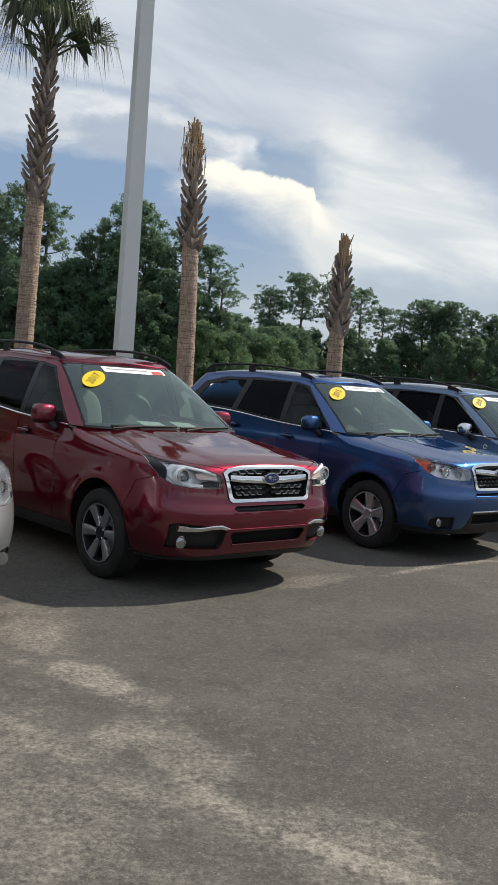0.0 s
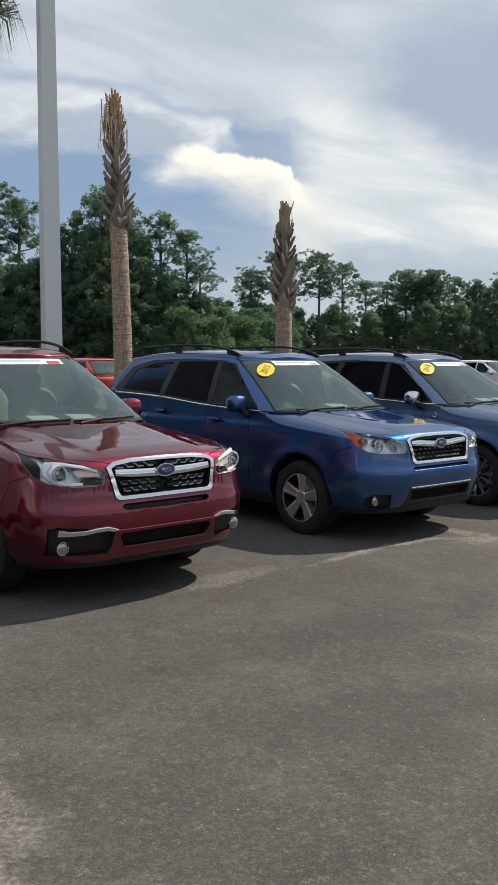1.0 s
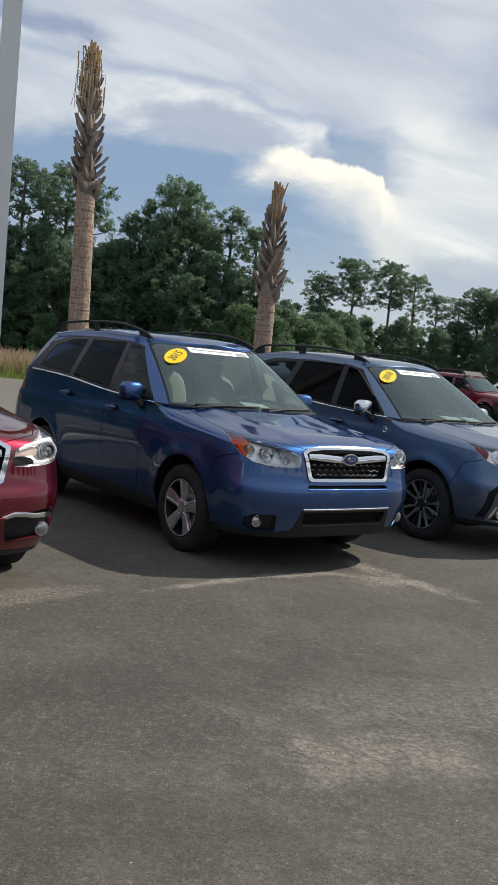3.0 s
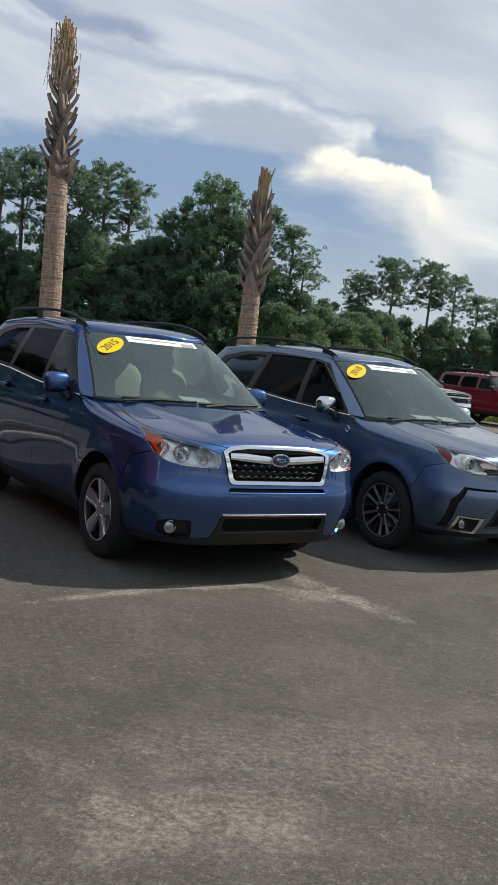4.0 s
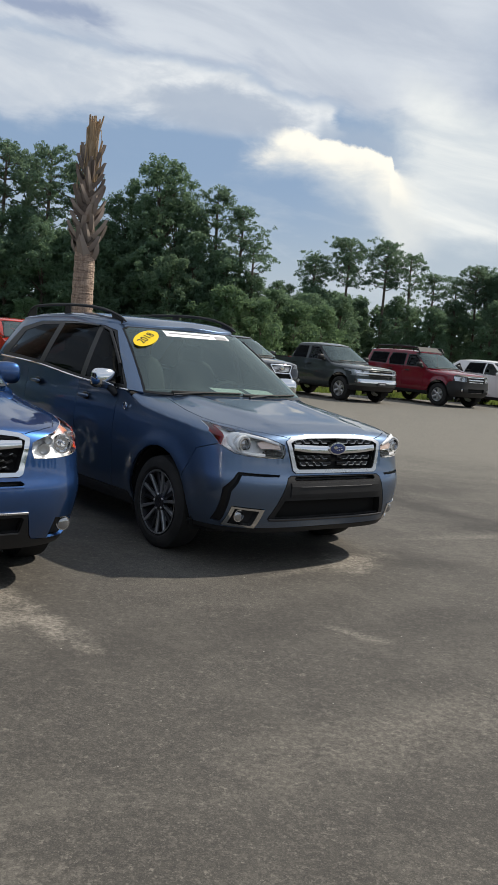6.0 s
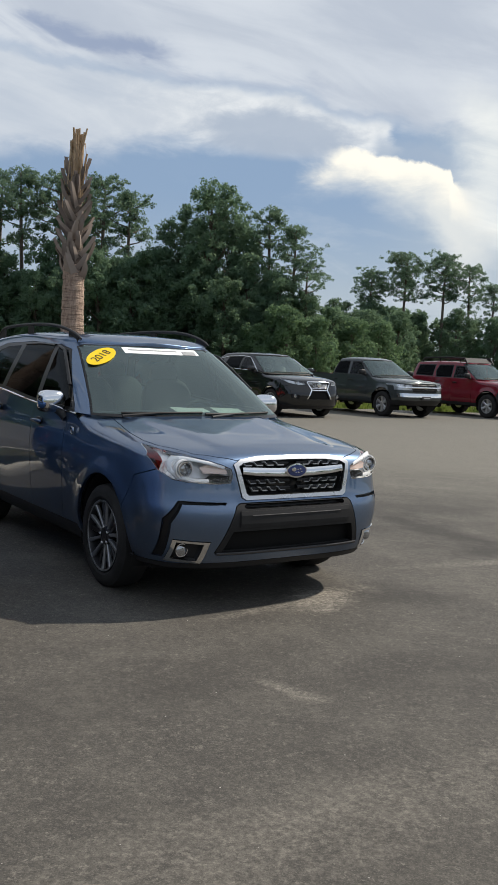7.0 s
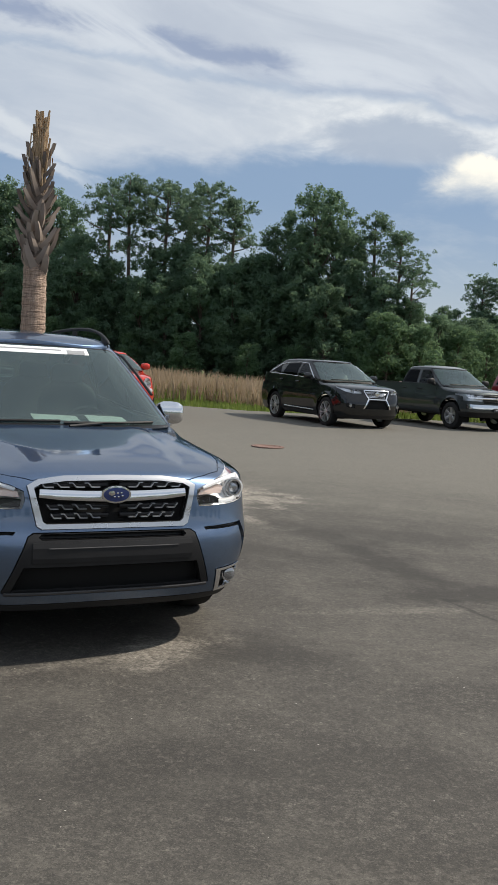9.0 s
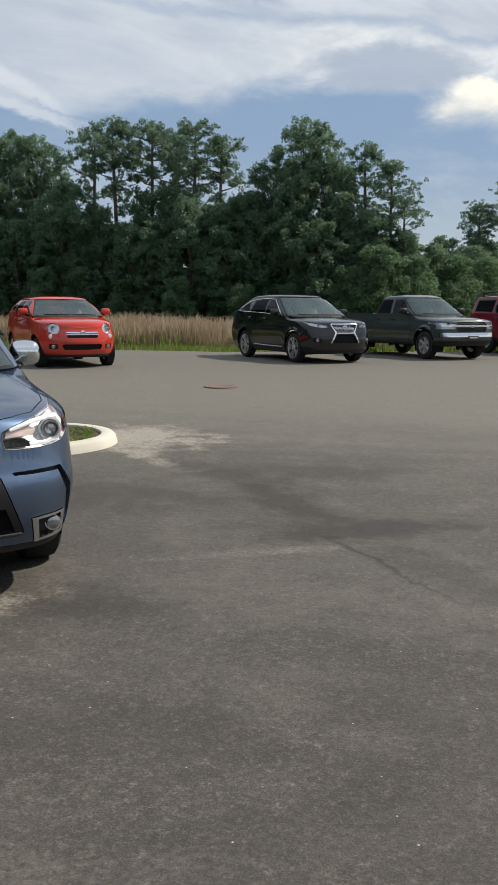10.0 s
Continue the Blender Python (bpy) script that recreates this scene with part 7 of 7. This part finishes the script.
        rounded(b, (0.115, 0.07, 0.08), (d * (W + 0.085), ms, mz), 3.0, None, (14, 8))
        mir = part("wing_mirror", b, p.get("mirror_mat", paint), thing, smooth=60)
        b = bmesh.new()
        tube(b, [(d * W * 0.93, ms - 0.03, mz - 0.09), (d * (W + 0.05), ms, mz - 0.05)], 0.04, 8)
        part("mirror_base", b, M_black, mir, smooth=60)
        for a in (a1, a2):
            wheel_well(thing, d * (W - 0.04), a, R + 0.06)
            make_wheel(thing, d * (W - 0.115), a, R, rim, p["style"], d < 0, False, 30 * a)
        b = bmesh.new()
        x0 = 0.02 if d < 0 else -0.6
        pts = [(x0 + 0.058 * i, cabin.front_s(x0 + 0.058 * i, b0 + 0.045) - 0.016, b0 + 0.045) for i in range(11)]
        tube(b, pts, 0.010, 5)
        part("wiper", b, M_black, thing)
    b = bmesh.new()
    box(b, -W + 0.15, W - 0.15, 0.45, L - 0.3, p.get("clear", 0.22), p.get("clear", 0.22) + 0.14)
    part("underbody", b, M_dark, thing)
    b = bmesh.new()
    rounded(b, (W - 0.14, 0.25, 0.14), (0, cowl + 0.30, b0 - 0.10), 4.0)
    part("dashboard", b, M_trim, thing, smooth=50)
    for x in (-0.36, 0.36):
        seat(thing, x, cowl + 0.85, p.get("cloth", M_dark_seat))
    return thing


def car_cap(low, p):
    L, h0, h1, cowl = p["L"], p["hood0"], p["hood1"], p["cowl"]
    hood = curve((0.04, h0 - 0.07), (0.12, h0), (cowl * 0.5, h0 + (h1 - h0) * 0.6), (cowl, h1), (cowl + 0.25, h1 + 0.01))
    lean = p.get("lean", 0.06)

    def cap(s):
        if s > L - 0.6:
            return low.top(s) + 0.02
        t = min(1.0, max(0.0, (s - lean) / 0.10))
        return low.top(s) + max(hood(s) - low.top(s), 0.004) * (1 - (1 - t) ** 2.4) ** (1 / 2.4)
    return cap


P_orange = car_paint("orange_red_paint", (0.47, 0.038, 0.022), 0.1, 0.4, 0.05)
P_black = car_paint("black_paint", (0.006, 0.007, 0.008), 0.2, 0.3)
P_charcoal = car_paint("dark_green_grey_paint", (0.046, 0.054, 0.056), 0.4, 0.35)
P_maroon = car_paint("faded_red_paint", (0.15, 0.008, 0.018), 0.2, 0.4)
P_white = car_paint("white_paint", (0.72, 0.73, 0.72), 0.0, 0.4, 0.05)
P_silver = car_paint("silver_paint", (0.50, 0.52, 0.54), 0.8, 0.33)


def on_lot(x, y):
    return pose(x, y, rise(y), -0.0, 0, TURN_ROW)


# black luxury crossover
make_car("crossover", "glossy black crossover with chrome spindle grille and window trim", on_lot(3.27, 28.25), P_black, dict(
    L=4.77, W=0.925, hood0=0.98, hood1=1.12, cowl=1.22, belt0=1.12, belt1=1.24, roof=1.68, wst=2.12, rst=3.82, cab_end=4.60, axles=(0.98, 3.72), R=0.365, rim=0.262, style="bright ten",
    doors=(1.72, 2.68, 3.62), lean=0.08, windows=[[(1.72, 1.16), (2.55, 1.19), (2.52, 1.53), (2.25, 1.51)], [(2.64, 1.195), (3.45, 1.235), (3.32, 1.51), (2.64, 1.535)], [(3.55, 1.24), (4.06, 1.285), (3.66, 1.46)]], outline=[(1.66, 1.15), (2.0, 1.39), (2.25, 1.535), (2.7, 1.56), (3.3, 1.54), (3.68, 1.49), (4.12, 1.29)], sill_strip=(1.55, 3.15, 0.36),
    strip_end=4.15, mirror=(1.78, 1.22), mirror_mat=P_black, cloth=M_fabric,
    grille_out=[(-0.02, 0.955), (0.34, 0.955), (0.38, 0.93), (0.275, 0.74), (0.40, 0.50), (0.37, 0.49), (0.235, 0.735), (0.24, 0.72), (0.22, 0.72), (-0.02, 0.72)],
    grille_in=[(-0.02, 0.93), (0.33, 0.93), (0.345, 0.915), (0.23, 0.742), (-0.02, 0.742)],
    intake=[(-0.02, 0.70), (0.22, 0.70), (0.345, 0.50), (-0.02, 0.50)], lower=[(-0.02, 0.15), (0.95, 0.15), (0.93, 0.33), (-0.02, 0.33)],
    bars=[(0.30, 0.90, 0.006, M_chrome, -0.01), (0.29, 0.87, 0.006, M_chrome, -0.01), (0.27, 0.84, 0.006, M_chrome, -0.01), (0.26, 0.81, 0.006, M_chrome, -0.01), (0.25, 0.78, 0.006, M_chrome, -0.01)], badge=(0.865, 0.065, 0.05),
    lamp=[(0.42, 0.865), (0.47, 0.93), (0.66, 0.965), (0.85, 1.0), (0.86, 0.97), (0.78, 0.90), (0.62, 0.86)], bulb=(0.62, 0.905, 0.04), fog=[(0.60, 0.60), (0.78, 0.61), (0.76, 0.52), (0.60, 0.51)], fog_at=(0.69, 0.565, 0.042), sill_mat=P_black))

# dark pickup truck
truck_paint = P_charcoal
truck = make_car("pickup_truck", "dark grey crew cab pickup with chrome bumper", on_lot(6.07, 31.0), truck_paint, dict(
    L=5.25, W=0.88, hood0=1.04, hood1=1.15, cowl=1.25, belt0=1.15, belt1=1.17, roof=1.70, wst=1.98, rst=3.18, cab_end=3.42, axles=(0.90, 4.10), R=0.37, rim=0.225, style="six", clear=0.34, arch=0.09, cn=3.6, corner=0.5,
    doors=(1.58, 2.50, 3.28), bed=3.5, lean=0.03, rw=0.80, windows=[[(1.66, 1.20), (2.40, 1.20), (2.40, 1.56), (2.08, 1.55)], [(2.54, 1.20), (3.18, 1.20), (3.08, 1.55), (2.54, 1.56)]], strip=False, mirror=(1.70, 1.26), mirror_mat=M_black, sill=0.42,
    handle_mat=M_black, grille_in=[(-0.02, 0.985), (0.46, 0.985), (0.46, 0.74), (-0.02, 0.74)], lower=[(-0.02, 0.15), (0.95, 0.15), (0.95, 0.50), (-0.02, 0.50)],
    bars=[(0.84, 0.875, 0.022, M_chrome, 0.008), (0.46, 0.95, 0.008, M_gloss_black, 0.0), (0.46, 0.80, 0.008, M_gloss_black, 0.0)], badge=(0.875, 0.085, 0.035),
    lamp=[(0.50, 0.80), (0.50, 0.965), (0.86, 0.972), (0.875, 0.80)], bulb=(0.68, 0.925, 0.032)))
low_t = car_hulls(dict(L=5.25, W=0.88, hood0=1.04, hood1=1.15, cowl=1.25, belt0=1.15, belt1=1.17, roof=1.70, wst=1.98, rst=3.18, cab_end=3.42, axles=(0.90, 4.10), R=0.37, clear=0.34, cn=3.6, corner=0.5, lean=0.03))[0]
bm = bmesh.new()
strip(bm, low_t, sprinkle((-0.86, 0.655), (0.86, 0.655), 24), 0.055, 0.05, 0.10)
part("chrome_bumper", bm, M_chrome, truck, "chrome front bumper", smooth=40)
bm = bmesh.new()
strip(bm, low_t, sprinkle((-0.17, 0.575), (0.17, 0.575), 6), 0.055, 0.06, 0.02)
part("plate_holder", bm, M_plate, truck)
bm = bmesh.new()
strip(bm, low_t, sprinkle((-0.12, 0.58), (0.12, 0.58), 4), 0.018, 0.066, 0.01)
part("plate_bar", bm, M_bar_grey, truck)
bm = bmesh.new()
box(bm, -0.78, 0.78, 3.5, 5.15, 0.72, 0.76)
box(bm, -0.80, 0.80, 3.46, 3.52, 0.74, 1.16)
part("bed_floor", bm, M_black, truck)
for d in (-1, 1):
    bm = bmesh.new()
    box(bm, d * 0.80 - 0.04, d * 0.80 + 0.04, 3.50, 5.12, 1.145, 1.18)
    part("bed_rail", bm, M_black, truck, bevel=0.008)

# faded red SUV with a roof rack
P4 = dict(L=4.52, W=0.89, hood0=1.06, hood1=1.17, cowl=1.22, belt0=1.17, belt1=1.20, roof=1.74, wst=1.95, rst=4.25, cab_end=4.42, axles=(0.86, 3.51), R=0.37, rim=0.22, style="six", clear=0.32, arch=0.08, cn=3.4, corner=0.55,
          doors=(1.52, 2.42, 3.22), lean=0.05, rw=0.80, windows=[[(1.62, 1.22), (2.32, 1.22), (2.32, 1.57), (2.02, 1.56)], [(2.46, 1.22), (3.10, 1.22), (3.16, 1.40), (3.06, 1.58), (2.46, 1.59)], [(3.30, 1.24), (4.05, 1.26), (3.98, 1.57), (3.26, 1.58)]], strip=False,
          mirror=(1.64, 1.28), mirror_mat=M_black, bumper_mat=M_black, sill=0.44, grille_in=[(-0.02, 1.0), (0.42, 1.0), (0.38, 0.82), (-0.02, 0.82)], bars=[(0.42, 0.985, 0.012, M_chrome, 0.01), (0.38, 0.90, 0.02, M_satin, 0.0), (0.36, 0.83, 0.01, M_satin, 0.0)],
          intake=[(-0.02, 0.62), (0.40, 0.62), (0.38, 0.50), (-0.02, 0.50)], lamp=[(0.47, 0.84), (0.47, 1.0), (0.80, 1.01), (0.83, 0.98), (0.82, 0.85)], bulb=(0.62, 0.92, 0.065), handle_mat=M_black, fog=[(0.58, 0.62), (0.70, 0.62), (0.70, 0.52), (0.58, 0.52)], fog_at=(0.64, 0.57, 0.045))
red_suv = make_car("sport_utility_vehicle", "faded red SUV with black bumpers and a roof rack", on_lot(9.25, 33.3), P_maroon, P4)
for d in (-1, 1):
    bm = bmesh.new()
    tube(bm, [(d * 0.60, 2.0, 1.66), (d * 0.60, 2.12, 1.83), (d * 0.60, 2.8, 1.85), (d * 0.60, 3.9, 1.82), (d * 0.60, 4.0, 1.70)], 0.026, 8)
    for s in (2.3, 3.2):
        tube(bm, [(d * 0.60, s, 1.70), (d * 0.60, s, 1.84)], 0.02, 6)
    part("roof_rail", bm, M_black, red_suv, smooth=60)
bm = bmesh.new()
slab(bm, [(-0.58, 2.02, 1.70), (0.58, 2.02, 1.70), (0.56, 2.28, 1.85), (-0.56, 2.28, 1.85)], (0, 0.3, -1), 0.015)
part("rack_fairing", bm, M_black, red_suv, "black wind fairing on the roof rack")
for s in (2.7, 3.1, 3.5):
    bm = bmesh.new()
    tube(bm, [(-0.60, s, 1.835), (0.60, s, 1.835)], 0.014, 6)
    part("rack_bar", bm, M_black, red_suv)

# bright red small crossover
small_red = make_car("small_crossover", "bright orange-red rounded small crossover with chrome nose bar", on_lot(-1.95, 24.9), P_orange, dict(
    L=4.25, W=0.895, hood0=1.00, hood1=1.12, cowl=1.05, belt0=1.13, belt1=1.22, roof=1.60, wst=1.80, rst=3.55, cab_end=4.08, axles=(0.85, 3.42), R=0.335, rim=0.225, style="five", corner=0.95, cn=2.5,
    doors=(1.48, 2.42, 3.20), lean=0.09, windows=[[(1.52, 1.18), (2.32, 1.20), (2.30, 1.47), (1.98, 1.46)], [(2.44, 1.20), (3.15, 1.25), (2.98, 1.45), (2.44, 1.47)], [(3.26, 1.27), (3.58, 1.30), (3.15, 1.43)]], mirror=(1.56, 1.24), mirror_mat=P_orange, strip=False, cloth=M_fabric,
    intake=[(-0.02, 0.53), (0.42, 0.53), (0.45, 0.49), (0.40, 0.41), (-0.02, 0.41)], lower=[(-0.02, 0.15), (0.9, 0.15), (0.88, 0.30), (-0.02, 0.30)], grille_in=[(-0.02, 0.725), (0.33, 0.725), (0.35, 0.69), (0.31, 0.67), (-0.02, 0.67)],
    bars=[(0.36, 0.745, 0.007, M_chrome, 0.012)], badge=(0.785, 0.055, 0.05), lamp=circle(0.60, 0.875, 0.120, 20), bulb=(0.60, 0.875, 0.060), fog=[(0.53, 0.53), (0.70, 0.53), (0.70, 0.43), (0.53, 0.43)], fog_at=(0.62, 0.48, 0.04)))
low_f = car_hulls(dict(L=4.25, W=0.895, hood0=1.00, hood1=1.12, cowl=1.05, belt0=1.13, belt1=1.22, roof=1.60, wst=1.80, rst=3.55, cab_end=4.08, axles=(0.85, 3.42), R=0.335, corner=0.95, cn=2.5, lean=0.09))[0]
for d in (-1, 1):
    bm = bmesh.new()
    strip(bm, low_f, [(d * 0.06, 0.785), (d * 0.2, 0.787), (d * 0.36, 0.792)], [0.018, 0.018, 0.010], 0.014, 0.03)
    part("nose_bar", bm, M_chrome, small_red, "chrome nose bar", smooth=40)
    bm = bmesh.new()
    lathe(bm, [(0.0, 0.055), (-0.012, 0.054), (-0.02, 0.03), (-0.02, 0.0)], 18, "y")
    for v in bm.verts:
        v.co += Vector((d * 0.66, low_f.front_s(0.66, 0.70) + 0.004, 0.70))
    part("running_lamp", bm, M_bright, small_red, smooth=40)

# pale car at the far end and the silver car at the near end
SEDAN = dict(L=4.65, W=0.90, hood0=0.94, hood1=1.06, cowl=1.20, belt0=1.06, belt1=1.14, roof=1.62, wst=2.05, rst=3.9, cab_end=4.45, axles=(0.93, 3.60), R=0.335, rim=0.215, style="five",
             doors=(1.60, 2.50, 3.35), windows=[[(1.68, 1.11), (2.40, 1.13), (2.40, 1.48), (2.18, 1.46)], [(2.52, 1.14), (3.30, 1.16), (3.20, 1.47), (2.52, 1.49)], [(3.40, 1.17), (4.0, 1.20), (3.7, 1.43)]], mirror=(1.70, 1.14), cloth=M_fabric,
             intake=[(-0.02, 0.42), (0.46, 0.42), (0.40, 0.33), (-0.02, 0.33)], lower=[(-0.02, 0.15), (0.92, 0.15), (0.90, 0.30), (0.60, 0.44), (0.50, 0.44), (-0.02, 0.44)], grille_out=[(-0.02, 0.87), (0.42, 0.87), (0.38, 0.70), (-0.02, 0.70)], grille_in=[(-0.02, 0.855), (0.40, 0.855), (0.365, 0.715), (-0.02, 0.715)],
             bars=[(0.38, 0.785, 0.01, M_chrome, 0.0)], badge=(0.785, 0.06, 0.04), lamp=[(0.47, 0.72), (0.50, 0.83), (0.70, 0.90), (0.85, 0.93), (0.86, 0.90), (0.80, 0.78)], bulb=(0.66, 0.82, 0.05))
make_car("estate_car", "plain white estate car parked at the wood's edge", on_lot(12.3, 35.6), P_white, dict(SEDAN))
NEAR = dict(SEDAN)
NEAR.update(lower=[(-0.02, 0.15), (0.95, 0.15), (0.95, 0.40), (0.60, 0.45), (0.50, 0.44), (-0.02, 0.44)], fog=[(0.58, 0.44), (0.80, 0.46), (0.80, 0.34), (0.60, 0.33)], fog_at=(0.70, 0.385, 0.04), lamp=[(0.47, 0.72), (0.50, 0.83), (0.70, 0.93), (0.85, 0.98), (0.868, 0.95), (0.84, 0.76), (0.70, 0.72)])
make_car("estate_car", "silver estate car parked beside the red SUV", pose(0.225 - 2.74 * math.cos(radians(42.5)), 6.52 - 2.74 * math.sin(radians(42.5)), 0, 0, 0, TURN_ROW), P_silver, NEAR, "cars of the front row")
